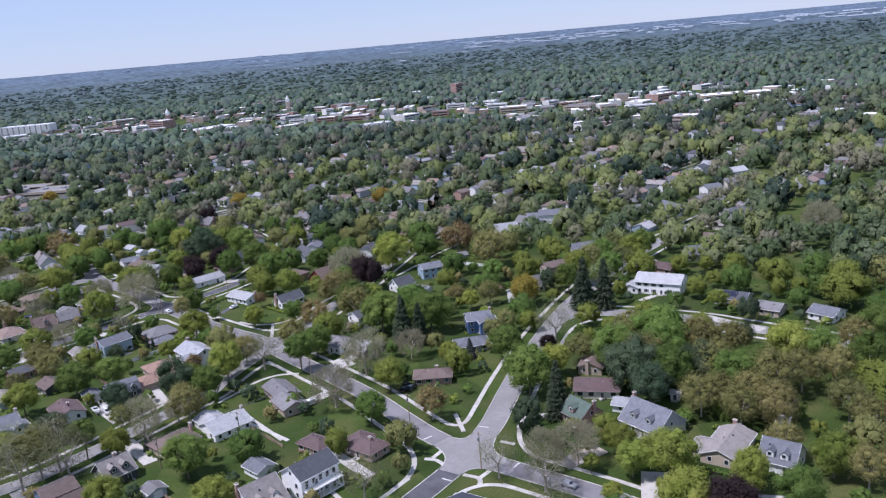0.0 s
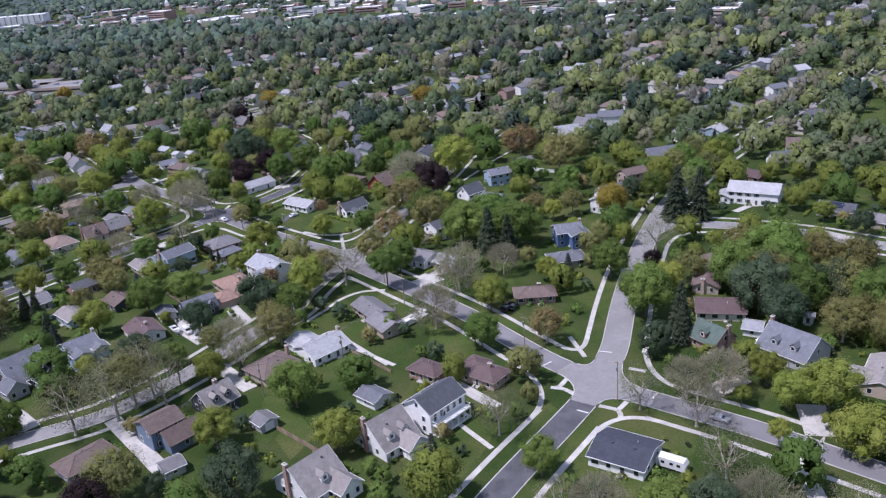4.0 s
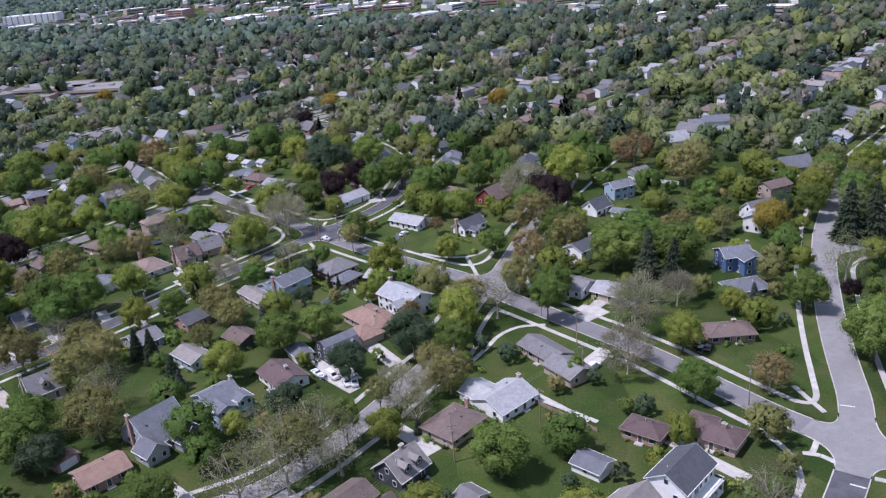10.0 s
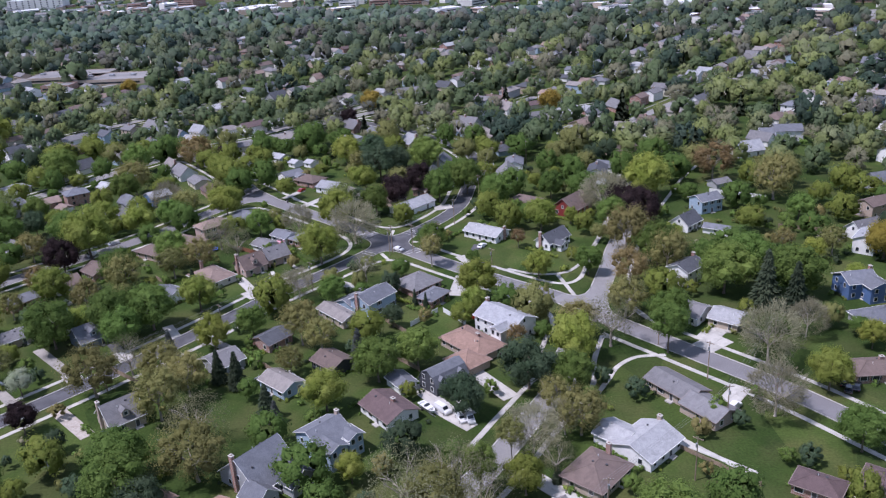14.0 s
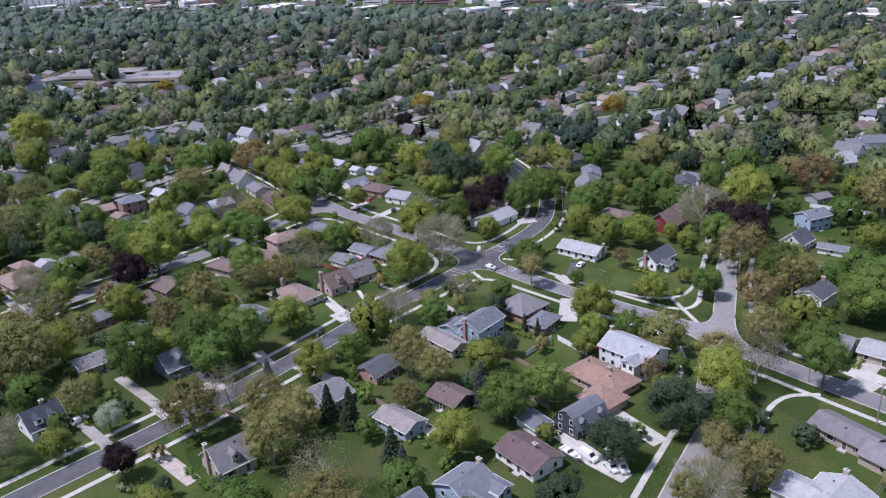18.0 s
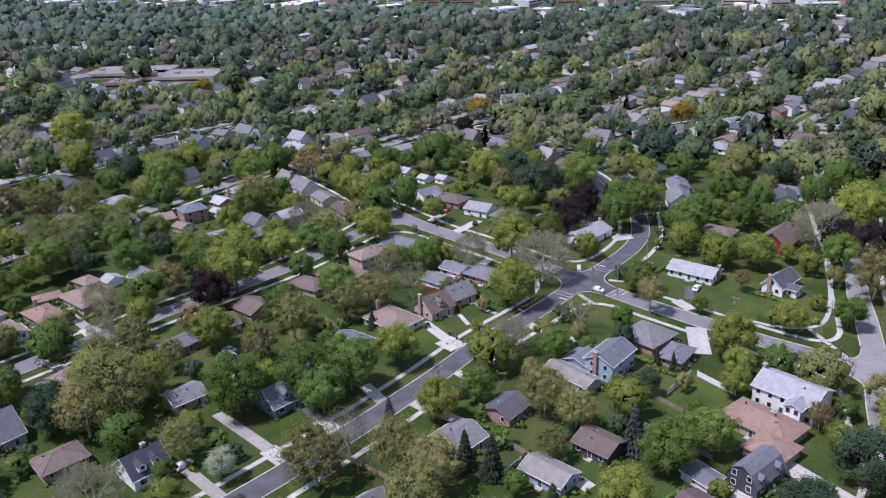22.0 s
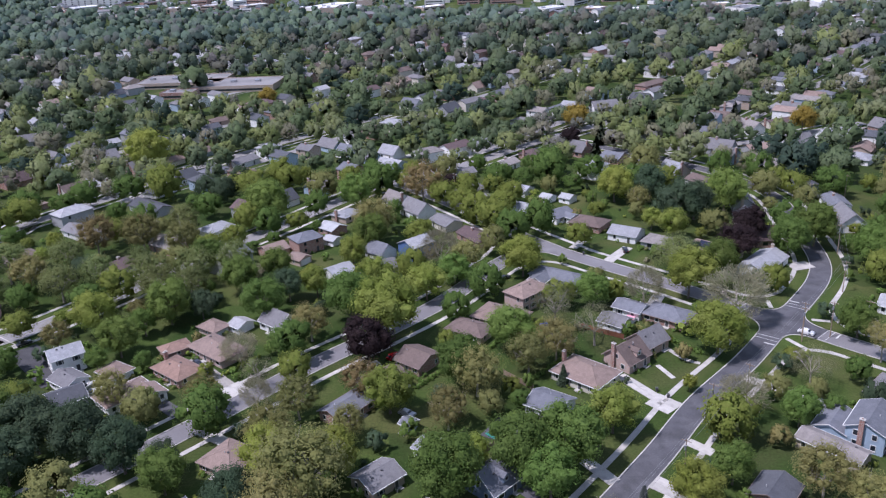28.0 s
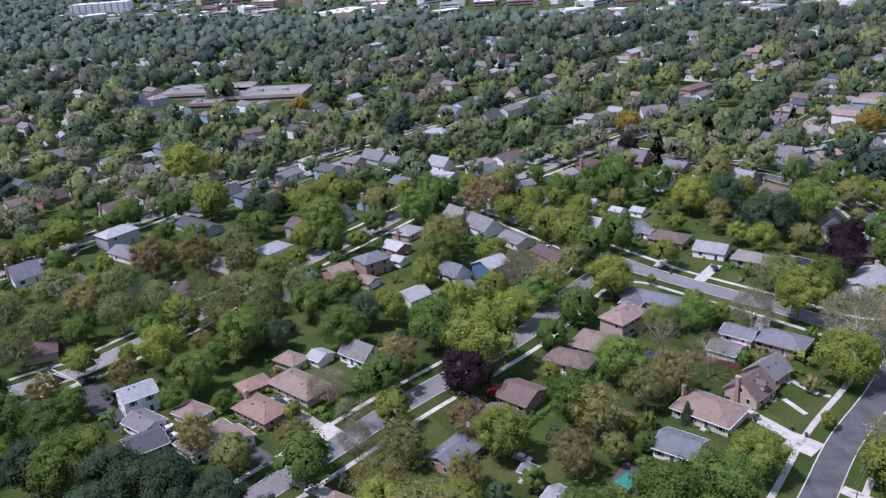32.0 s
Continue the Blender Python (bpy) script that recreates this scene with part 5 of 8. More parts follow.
# ---- the town centre and the distance ----
PALE = mat("pale_render", (0.60, 0.58, 0.55), (0.70, 0.69, 0.66), 0.05, 0.8, 0.6, 0.08, val=0.15)
FLATROOF = mat("flat_roof", (0.58, 0.59, 0.61), (0.70, 0.71, 0.73), 0.06, 0.8, 0.5, 0.1, val=0.25)
WHITEROOF = mat("white_membrane_roof", (0.72, 0.73, 0.75), (0.80, 0.81, 0.82), 0.06, 0.7, 0.5, 0.08, val=0.2)
DARKROOF = mat("dark_flat_roof", (0.14, 0.14, 0.15), (0.2, 0.2, 0.21), 0.06, 0.85, 0.5, 0.1, val=0.25)


def hall(x, y, L, W, H, turn, wall, roof, label, floors=2, name="commercial_building"):
    """A flat-roofed building with a parapet, rows of windows and plant on the roof."""
    ob = thing(name, label, "building", pose(x, y, 0, 0, 0, turn), "town buildings")
    s = Shape()
    s.box(-L / 2, -W / 2, 0, L / 2, W / 2, H - 0.5)
    for a, b, c, d in ((-L / 2, -W / 2, L / 2, -W / 2 + 0.4), (-L / 2, W / 2 - 0.4, L / 2, W / 2), (-L / 2, -W / 2 + 0.4, -L / 2 + 0.4, W / 2 - 0.4), (L / 2 - 0.4, -W / 2 + 0.4, L / 2, W / 2 - 0.4)):
        s.box(a, b, H - 0.5, c, d, H + 0.3)
    w = part("wall", s.mesh("wall", wall), ob)
    r = Shape()
    r.box(-L / 2 + 0.4, -W / 2 + 0.4, H - 0.5, L / 2 - 0.4, W / 2 - 0.4, H - 0.2)
    part("roof", r.mesh("roof", roof), ob)
    unit = slab_mesh("roof_plant", -2, -2, 0, 2, 2, 1.7, METAL, "roof_plant")
    for i in range(max(1, int(L / 22))):
        part("roof_plant", unit, ob, "", pose(-L / 2 + 8 + i * 20, 0, H - 0.2))
    if floors > 4:
        pane = shared("far_pane", lambda: (lambda q: (q.box(-1.4, -0.06, 0, 1.4, 0.1, 1.9), q.mesh("window", GLASS))[1])(Shape()))
        for f in range(min(floors, 6)):
            for i in range(9):
                part("window", pane, w, "", pose((i + 0.5) / 9 * L - L / 2, -W / 2, 1.0 + f * (H - 0.5) / floors))
    else:
        for f in range(floors):
            part("window", slab_mesh(("band", round(L)), -L * 0.44, -0.06, 0, L * 0.44, 0.1, 1.5, GLASS, "window"), w, "long window band", pose(0, -W / 2, 1.1 + f * (H - 0.5) / floors))
    PLACED.append((x, y, max(L, W) / 2, turn, L, W))
    return ob


SCHOOL = mat("tar_gravel_roof", (0.165, 0.16, 0.158), (0.235, 0.228, 0.222), 0.06, 0.9, 0.6, 0.12)
LABELS = {"stripe": "five-storey pale building with dark window bands", "PALE": "pale rendered flat-roofed building in the town centre", "BRICK": "red brick flat-roofed building in the town centre",
          "BRICKTAN": "tan brick flat-roofed building in the town centre", "BRICKPINK": "pink brick flat-roofed shop building"}
# ---- town buildings ----
hall(-734, 1676, 104, 40, 19.0, 4, PALE, FLATROOF, LABELS["stripe"], 5, "commercial_building")
hall(-725, 1601, 43, 32, 4.6, 36, PALE, FLATROOF, LABELS["PALE"], 1, "commercial_building")
hall(-394, 1510, 43, 32, 15.4, -28, BRICK, FLATROOF, LABELS["BRICK"], 4, "commercial_building")
hall(-97, 1327, 28, 20, 8.2, -6, PALE, DARKROOF, LABELS["PALE"], 2, "commercial_building")
hall(-245, 1976, 56, 40, 8.2, 52, BRICKTAN, DARKROOF, LABELS["BRICKTAN"], 2, "commercial_building")
hall(-318, 1842, 35, 26, 8.2, -40, BRICKTAN, FLATROOF, LABELS["BRICKTAN"], 2, "commercial_building")
hall(-118, 2058, 41, 30, 8.2, -6, BRICK, FLATROOF, LABELS["BRICK"], 2, "commercial_building")
hall(1, 1683, 63, 40, 8.2, 36, PALE, FLATROOF, LABELS["PALE"], 2, "commercial_building")
hall(-100, 1606, 32, 24, 8.2, -28, BRICKTAN, FLATROOF, LABELS["BRICKTAN"], 2, "commercial_building")
hall(6, 1308, 44, 32, 8.2, -6, BRICK, FLATROOF, LABELS["BRICK"], 2, "commercial_building")
hall(91, 1234, 38, 28, 8.2, 52, PALE, FLATROOF, LABELS["PALE"], 2, "commercial_building")
hall(98, 1106, 25, 19, 8.2, -40, BRICKPINK, FLATROOF, LABELS["BRICKPINK"], 2, "commercial_building")
hall(-47, 1323, 32, 23, 8.2, -6, BRICK, FLATROOF, LABELS["BRICK"], 2, "commercial_building")
hall(51, 1169, 37, 27, 4.6, 36, PALE, FLATROOF, LABELS["PALE"], 1, "commercial_building")
hall(-48, 1644, 52, 38, 8.2, -28, BRICK, DARKROOF, LABELS["BRICK"], 2, "commercial_building")
hall(94, 1872, 32, 23, 8.2, -6, PALE, FLATROOF, LABELS["PALE"], 2, "commercial_building")
hall(187, 1717, 22, 16, 26.2, 52, BRICK, FLATROOF, LABELS["BRICK"], 7, "commercial_building")
hall(239, 1372, 23, 17, 8.2, -40, PALE, FLATROOF, LABELS["PALE"], 2, "commercial_building")
hall(263, 1208, 43, 31, 8.2, -6, BRICKTAN, FLATROOF, LABELS["BRICKTAN"], 2, "commercial_building")
hall(328, 1254, 22, 16, 8.2, 36, PALE, FLATROOF, LABELS["PALE"], 2, "commercial_building")
hall(354, 1130, 40, 29, 8.2, -28, BRICKTAN, DARKROOF, LABELS["BRICKTAN"], 2, "commercial_building")
hall(388, 1086, 23, 17, 8.2, -6, BRICKTAN, DARKROOF, LABELS["BRICKTAN"], 2, "commercial_building")
hall(437, 1109, 35, 26, 8.2, 52, PALE, FLATROOF, LABELS["PALE"], 2, "commercial_building")
hall(436, 872, 31, 23, 8.2, -40, BRICKTAN, FLATROOF, LABELS["BRICKTAN"], 2, "commercial_building")
hall(387, 915, 22, 16, 4.6, -6, PALE, DARKROOF, LABELS["PALE"], 1, "commercial_building")
hall(591, 1148, 103, 40, 4.6, -6, BRICKTAN, FLATROOF, LABELS["BRICKTAN"], 1, "commercial_building")
hall(200, 1256, 22, 16, 8.2, 36, BRICKTAN, DARKROOF, LABELS["BRICKTAN"], 2, "commercial_building")
hall(-300, 1958, 32, 23, 8.2, -28, BRICKTAN, DARKROOF, LABELS["BRICKTAN"], 2, "commercial_building")
hall(-389, 1387, 18, 13, 4.6, -6, PALE, DARKROOF, LABELS["PALE"], 1, "commercial_building")
hall(-259, 1370, 77, 40, 4.6, 52, PALE, FLATROOF, LABELS["PALE"], 1, "commercial_building")
hall(-738, 2025, 30, 21, 8.2, -40, PALE, FLATROOF, LABELS["PALE"], 2, "commercial_building")
hall(148, 1247, 27, 20, 8.2, -6, BRICK, DARKROOF, LABELS["BRICK"], 2, "commercial_building")
hall(264, 1059, 35, 26, 4.6, 36, PALE, DARKROOF, LABELS["PALE"], 1, "commercial_building")
hall(539, 778, 18, 11, 8.2, -6, BRICKTAN, DARKROOF, LABELS["BRICKTAN"], 2, "commercial_building")
hall(544, 981, 24, 17, 4.6, -28, BRICK, DARKROOF, LABELS["BRICK"], 1, "commercial_building")
hall(-34, 2356, 62, 40, 8.2, -6, BRICKTAN, DARKROOF, LABELS["BRICKTAN"], 2, "commercial_building")
hall(269, 1645, 35, 26, 4.6, 52, PALE, FLATROOF, LABELS["PALE"], 1, "commercial_building")
hall(-297, 703, 26, 16, 4.6, -6, BRICK, SCHOOL, LABELS["BRICK"], 1, "school")
hall(-256, 731, 66, 39, 4.6, -6, BRICKTAN, SCHOOL, LABELS["BRICKTAN"], 1, "school")
hall(-308, 760, 73, 40, 4.6, -6, BRICKTAN, SCHOOL, LABELS["BRICKTAN"], 1, "school")
# ---- tower, church spire and lots ----
def spire(x, y, base, h, m, label):
    ob = thing("clock_tower", label, "tower", pose(x, y, 0), "town buildings")
    s = Shape()
    s.box(-base / 2, -base / 2, 0, base / 2, base / 2, h * 0.62)
    part("tower_body", s.mesh("tower_body", m), ob)
    s = Shape()
    s.box(-base * 0.42, -base * 0.42, h * 0.62, base * 0.42, base * 0.42, h * 0.78)
    part("belfry", s.mesh("belfry", TRIM), ob)
    s = Shape()
    s.tube((0, 0, h * 0.78), (0, 0, h), base * 0.45, 0.1, 8)
    part("spire", s.mesh("spire", TRIM), ob)


spire(-395, 1560, 9, 34, BRICK, "white spired tower over a red brick building")
spire(-168, 1640, 9, 36, BRICKTAN, "pale clock tower in the town centre")
for i, (x, y, w, d) in enumerate(((-330, 1240, 90, 40), (60, 1035, 150, 22), (330, 1010, 170, 26), (-60, 1190, 120, 50), (180, 1150, 130, 40), (520, 880, 120, 50), (-700, 1480, 200, 50), (430, 1000, 90, 40))):
    s = Shape()
    s.face([(x - w, y - d / 2, 0.06 + i * 0.01), (x + w, y - d / 2, 0.06 + i * 0.01), (x + w, y + d / 2, 0.06 + i * 0.01), (x - w, y + d / 2, 0.06 + i * 0.01)])
    structure("parking_lot", s.mesh("parking_lot", ROADPALE))
    PLACED.append((x, y, d / 2, 0, 0, 0))
    for k in (-0.66, -0.33, 0.33, 0.66):
        PLACED.append((x + k * w, y, d / 2, 0, 0, 0))

TOWN = [p for p in PLACED if p[1] > 690 and p[4] > 15]
infill = random.Random(12)
for _ in range(400):
    x = infill.uniform(-640, 640)
    y = 1300 - 0.5 * x + infill.uniform(-130, 330)
    L, W, H = infill.uniform(16, 46), infill.uniform(14, 26), infill.choice((4.6, 4.6, 7.5, 8.2, 10.5))
    if any((x - a) ** 2 + (y - b) ** 2 < (r + L / 2 + 4) ** 2 for a, b, r, *_ in PLACED if b > 840):
        continue
    wall, word = infill.choice(((PALE, "PALE"), (BRICK, "BRICK"), (BRICKTAN, "BRICKTAN"), (PALE, "PALE")))
    hall(round(x), round(y), round(L), round(W), H, -6 + infill.choice((0, 90, 42)), wall, infill.choice((FLATROOF, FLATROOF, WHITEROOF, DARKROOF)), LABELS[word], 2 if H > 5 else 1)
    TOWN.append(PLACED[-1])
    if len(TOWN) > 88:
        break

# small shops and sheds between the larger buildings
shops, shop_mats = Shape(), [PALE, BRICK, BRICKTAN, FLATROOF, WHITEROOF, DARKROOF, ROOFS["grey"], ROOFS["dark"], ROOFS["slate"]]
made = []
for _ in range(2600):
    x = infill.uniform(-820, 760)
    y = 1290 - 0.5 * x + infill.uniform(-260, 420)
    L, W, H = infill.uniform(9, 26), infill.uniform(8, 16), infill.choice((4.0, 4.6, 6.5, 7.5))
    if any((x - a) ** 2 + (y - b) ** 2 < (r * 0.8 + L / 2 + 3) ** 2 for a, b, r, *_ in PLACED if b > 840) or any((x - a) ** 2 + (y - b) ** 2 < (L / 2 + c + 4) ** 2 for a, b, c in made):
        continue
    made.append((x, y, L / 2))
    m, wall, top = pose(x, y, 0, 0, 0, infill.choice((-6, 84, 42, -48))), infill.randrange(3), infill.randrange(3, 9)
    if top > 5:
        parts = ((gable_body(L, W, H, W * 0.2), wall), (gable_roof(L, W, H, W * 0.2), top))
    else:
        low, lid = Shape(), Shape()
        low.box(-L / 2, -W / 2, 0, L / 2, W / 2, H)
        lid.box(-L / 2 + 0.3, -W / 2 + 0.3, H, L / 2 - 0.3, W / 2 - 0.3, H + 0.25)
        parts = ((low, wall), (lid, top))
    for piece, slot in parts:
        shops.solid([m @ Vector(p) for p in piece.v], piece.f, slot)
    if len(made) > 230:
        break
for x, y, r in made:
    PLACED.append((x, y, r, 0, 0, 0))
tagged(new("town_shops", shops.mesh("town_shops", *shop_mats)), "small flat-roofed and gabled shops in the town centre", "buildings", "", "stuff")

# the plain far distance: wooded horizon with pale roofs, haze put into the colours
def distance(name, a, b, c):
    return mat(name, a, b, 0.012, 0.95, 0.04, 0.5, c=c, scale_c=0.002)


# bluer and paler ring by ring; heights set to reach the camera's horizon line
RIDGES = ((2700, 24, distance("hazed_distant_woods", (0.037, 0.064, 0.053), (0.053, 0.085, 0.070), (0.050, 0.081, 0.067))),
          (3150, 45, distance("hazed_distant_woods", (0.042, 0.070, 0.066), (0.056, 0.088, 0.083), (0.056, 0.087, 0.083))),
          (3600, 70, distance("hazed_distant_woods", (0.048, 0.078, 0.083), (0.062, 0.094, 0.101), (0.062, 0.094, 0.104))),
          (4050, 95, distance("hazed_distant_woods", (0.056, 0.088, 0.110), (0.068, 0.103, 0.126), (0.069, 0.103, 0.131))),
          (4500, 125, distance("hazed_distant_woods", (0.069, 0.105, 0.144), (0.079, 0.117, 0.158), (0.082, 0.120, 0.165))))
prev = (2150, 3)
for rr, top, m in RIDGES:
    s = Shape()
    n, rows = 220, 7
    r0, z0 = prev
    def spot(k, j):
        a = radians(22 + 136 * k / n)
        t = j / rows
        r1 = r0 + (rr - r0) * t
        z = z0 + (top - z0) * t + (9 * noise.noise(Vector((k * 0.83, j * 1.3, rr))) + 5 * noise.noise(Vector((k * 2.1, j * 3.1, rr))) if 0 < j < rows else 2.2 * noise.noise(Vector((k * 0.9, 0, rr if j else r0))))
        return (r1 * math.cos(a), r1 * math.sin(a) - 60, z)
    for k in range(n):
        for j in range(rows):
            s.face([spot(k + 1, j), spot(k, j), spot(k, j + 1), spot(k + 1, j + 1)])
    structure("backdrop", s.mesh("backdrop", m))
    prev = (rr, top)
# white roofs, their colour shifted to blue-grey for the haze
ROOFLINE = mat("hazed_distant_roofs", (0.55, 0.60, 0.66), (0.66, 0.70, 0.75), 0.01, 0.9)
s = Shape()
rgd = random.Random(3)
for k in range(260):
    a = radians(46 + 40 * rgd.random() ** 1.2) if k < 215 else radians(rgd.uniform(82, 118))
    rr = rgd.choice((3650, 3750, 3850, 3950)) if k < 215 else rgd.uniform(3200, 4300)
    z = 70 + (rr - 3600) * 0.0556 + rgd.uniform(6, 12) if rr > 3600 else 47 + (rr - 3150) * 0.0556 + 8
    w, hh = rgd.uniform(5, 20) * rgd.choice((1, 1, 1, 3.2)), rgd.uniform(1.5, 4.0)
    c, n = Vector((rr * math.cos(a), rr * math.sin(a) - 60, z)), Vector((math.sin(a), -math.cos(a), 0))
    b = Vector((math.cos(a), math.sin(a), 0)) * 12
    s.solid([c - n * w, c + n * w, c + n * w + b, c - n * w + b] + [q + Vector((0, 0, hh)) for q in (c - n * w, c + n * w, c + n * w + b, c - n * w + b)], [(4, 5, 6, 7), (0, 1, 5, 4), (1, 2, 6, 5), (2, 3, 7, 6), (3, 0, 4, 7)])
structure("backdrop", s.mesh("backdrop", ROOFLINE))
# ---- woods and houses further off ----
TURN = 48.0
UX, UY = math.cos(radians(TURN)), math.sin(radians(TURN))


def near_thing(x, y, gap):
    return any((x - a) ** 2 + (y - b) ** 2 < (r + gap) ** 2 for a, b, r, *_ in PLACED)


far_rg = random.Random(21)
FARLINES = [p for p in range(-900, 1500, 92)]
fs = Shape()
for p in FARLINES:
    for q in range(-300, 1900, 12):
        x, y = (q + 6) * UX - p * UY, (q + 6) * UY + p * UX
        if y < 440 or y > 1000 or abs(x) > 0.6 * y + 200 or road_gap(x, y) < 6:
            continue
        for off, wd, z in ((0, 3.4, 0.05), (-8.2, 0.5, 0.06), (8.2, 0.5, 0.06)):
            a, b = p + off - wd, p + off + wd
            fs.face([(q * UX - b * UY, q * UY + b * UX, z), (q * UX - a * UY, q * UY + a * UX, z), ((q + 12) * UX - a * UY, (q + 12) * UY + a * UX, z), ((q + 12) * UX - b * UY, (q + 12) * UY + b * UX, z)])
structure("road", fs.mesh("road", ROADPALE))


def far_street(x, y):
    """Distance from the middle of the nearest of the further streets."""
    p = -x * UY + y * UX
    return min(abs(p - k) for k in FARLINES)


SPOTS = []
STREETS = []
street_rg = random.Random(33)
for k, line in LINES.items():
    at = 6.0
    for i in range(2, len(line) - 2):
        at += (line[i] - line[i - 1]).length
        if at < 0:
            continue
        at = -street_rg.uniform(17, 22)
        u = side(line, i)
        for sd in (-1, 1):
            p = line[i] + u * sd * (ROADS[k][1] + street_rg.uniform(13.5, 16.5))
            d = line[i + 1] - line[i]
            if p.y < 215 or p.y > 520 or abs(p.x) > 330 or road_gap(p.x, p.y) < 9 or (112 < p.x < 178 and 320 < p.y < 425) or near_thing(p.x, p.y, 7.5) or (p.x > -245 and p.y < 345):
                continue
            STREETS.append((p.x, p.y, math.degrees(math.atan2(d.y, d.x)), sd))
            PLACED.append((p.x, p.y, 7.0, 0, 0, 0))
ROOFMIX = ["grey", "slate", "brown", "taupe", "grey", "light", "dark", "red", "grey", "slate", "taupe", "white", "dark", "tan"]
WALLMIX = ["white", "white", "white", "brick", "tanbrick", "grey", "paleblue", "cream", "white"]
for p in range(-900, 1500, 92):
    for q in range(-300, 1900, 17):
        for sd in (-1, 1):
            pp = p + sd * (17 + far_rg.uniform(-2, 2))
            x, y = q * UX - pp * UY, q * UY + pp * UX
            if y < 430 or y > 980 or abs(x) > 0.60 * y + 190 or far_rg.random() < 0.16:
                continue
            if road_gap(x, y) < 9 or near_thing(x, y, 9 if y > 420 else 13) or (112 < x < 178 and y < 425):
                continue
            SPOTS.append((x, y))
            PLACED.append((x, y, 7.0, 0, 0, 0))
SPOTS.sort(key=lambda p: p[1] + 0.2 * abs(p[0]))
far_faces = {}
for x, y, turn, sd in STREETS:
    roof, wall = far_rg.choice(ROOFMIX), far_rg.choice(WALLMIX)
    st = far_rg.choice((1, 1, 1, 1.5, 1.5, 2))
    L, W = far_rg.choice((10.5, 12, 13.5, 15)), far_rg.choice((8.5, 9.5, 10.5))
    house(round(x, 1), round(y, 1), round(turn + far_rg.choice((0, 0, 90)) + far_rg.uniform(-3, 3), 1), L, W, st, roof, wall, "hip" if st != 1.5 and far_rg.random() < 0.4 else "gable", sd, far_rg.choice(("", "m", "l")), near=False)
    PLACED.pop()
for n, (x, y) in enumerate(SPOTS):
    roof, wall = far_rg.choice(ROOFMIX), far_rg.choice(WALLMIX)
    L, W = far_rg.choice((10, 12, 14, 15)), far_rg.choice((8, 9, 10))
    turn = TURN + far_rg.choice((0, 90)) + far_rg.uniform(-5, 5)
    st = far_rg.choice((1, 1.5, 2, 2, 2))
    e, k = KINDS[st]
    r = W / 2 * k
    hip = far_rg.random() < 0.35 and st != 1.5
    if n < 62:
        house(round(x, 1), round(y, 1), turn, L, W, st, roof, wall, "hip" if hip else "gable", far_rg.choice((-1, 1)), far_rg.choice(("", "", "l", "m")), near=False)
        PLACED.pop()
        continue
    m = pose(x, y, 0, 0, 0, turn)
    for s, slot in ((gable_body(L, W, e, r if not hip else 0.02), WALLS[wall]), ((hip_roof if hip else gable_roof)(L, W, e, r), ROOFS[roof])):
        into = far_faces.setdefault(slot.name, (slot, Shape()))[1]
        into.solid([m @ Vector(p) for p in s.v], s.f)
whole, slots = Shape(), []
for slot, s in far_faces.values():
    whole.solid(s.v, s.f, len(slots))
    slots.append(slot)
tagged(new("far_houses", whole.mesh("far_houses", *slots)), "houses with shingle roofs among the distant trees", "houses", "", "stuff")


def template(seed, sprays, lumps, core, size=0.15, inner=0.84, full=1.0, lo=0.84, hi=1.14):
    """A light crown of radius 1 as arrays of corners, triangles and normals."""
    rg = random.Random(seed)
    v, f, nn = [], [], []
    bul = clump_points(rg, 0.84, lumps, full)
    for c, r in bul:
        bm = bmesh.new()
        bmesh.ops.create_icosphere(bm, subdivisions=core, radius=r * inner)
        n = len(v)
        out = Vector((c.x, c.y, c.z + 0.2)).normalized()
        v += [tuple(p.co * rg.uniform(0.7, 1.18) + c) for p in bm.verts]
        nn += [tuple((p.co.normalized() * 0.45 + out * 0.65).normalized()) for p in bm.verts]
        f += [tuple(n + q.index for q in t.verts) for t in bm.faces]
        bm.free()
    for i in range(sprays):
        c, r = bul[rg.randrange(lumps)]
        out = Vector((c.x, c.y, c.z + 0.25)).normalized()
        d = (Vector((rg.gauss(0, 1), rg.gauss(0, 1), rg.gauss(0, 1))).normalized() + out * 0.8).normalized()
        p = c + d * r * rg.uniform(lo, hi)
        soft = (d * 0.42 + out * 0.65 + Vector((rg.gauss(0, 0.13), rg.gauss(0, 0.13), rg.gauss(0.05, 0.13)))).normalized()
        nrm = (soft + Vector((rg.gauss(0, 0.28), rg.gauss(0, 0.28), rg.gauss(0.1, 0.28)))).normalized()
        t = nrm.to_track_quat("Z", "Y") @ Euler((0, 0, rg.uniform(0, 6.28))).to_quaternion()
        a, b = t @ Vector((size * rg.uniform(0.6, 1.3), 0, 0)), t @ Vector((0, size * rg.uniform(0.6, 1.3), 0))
        n = len(v)
        v += [tuple(p - a - b * 0.6), tuple(p + a * rg.uniform(0.5, 1.1) - b * 0.7), tuple(p + b * 1.2 + a * rg.uniform(-0.5, 0.5))]
        nn += [tuple(soft)] * 3
        f += [(n, n + 1, n + 2)]
    return np.array(v), np.array(f), np.array(nn)


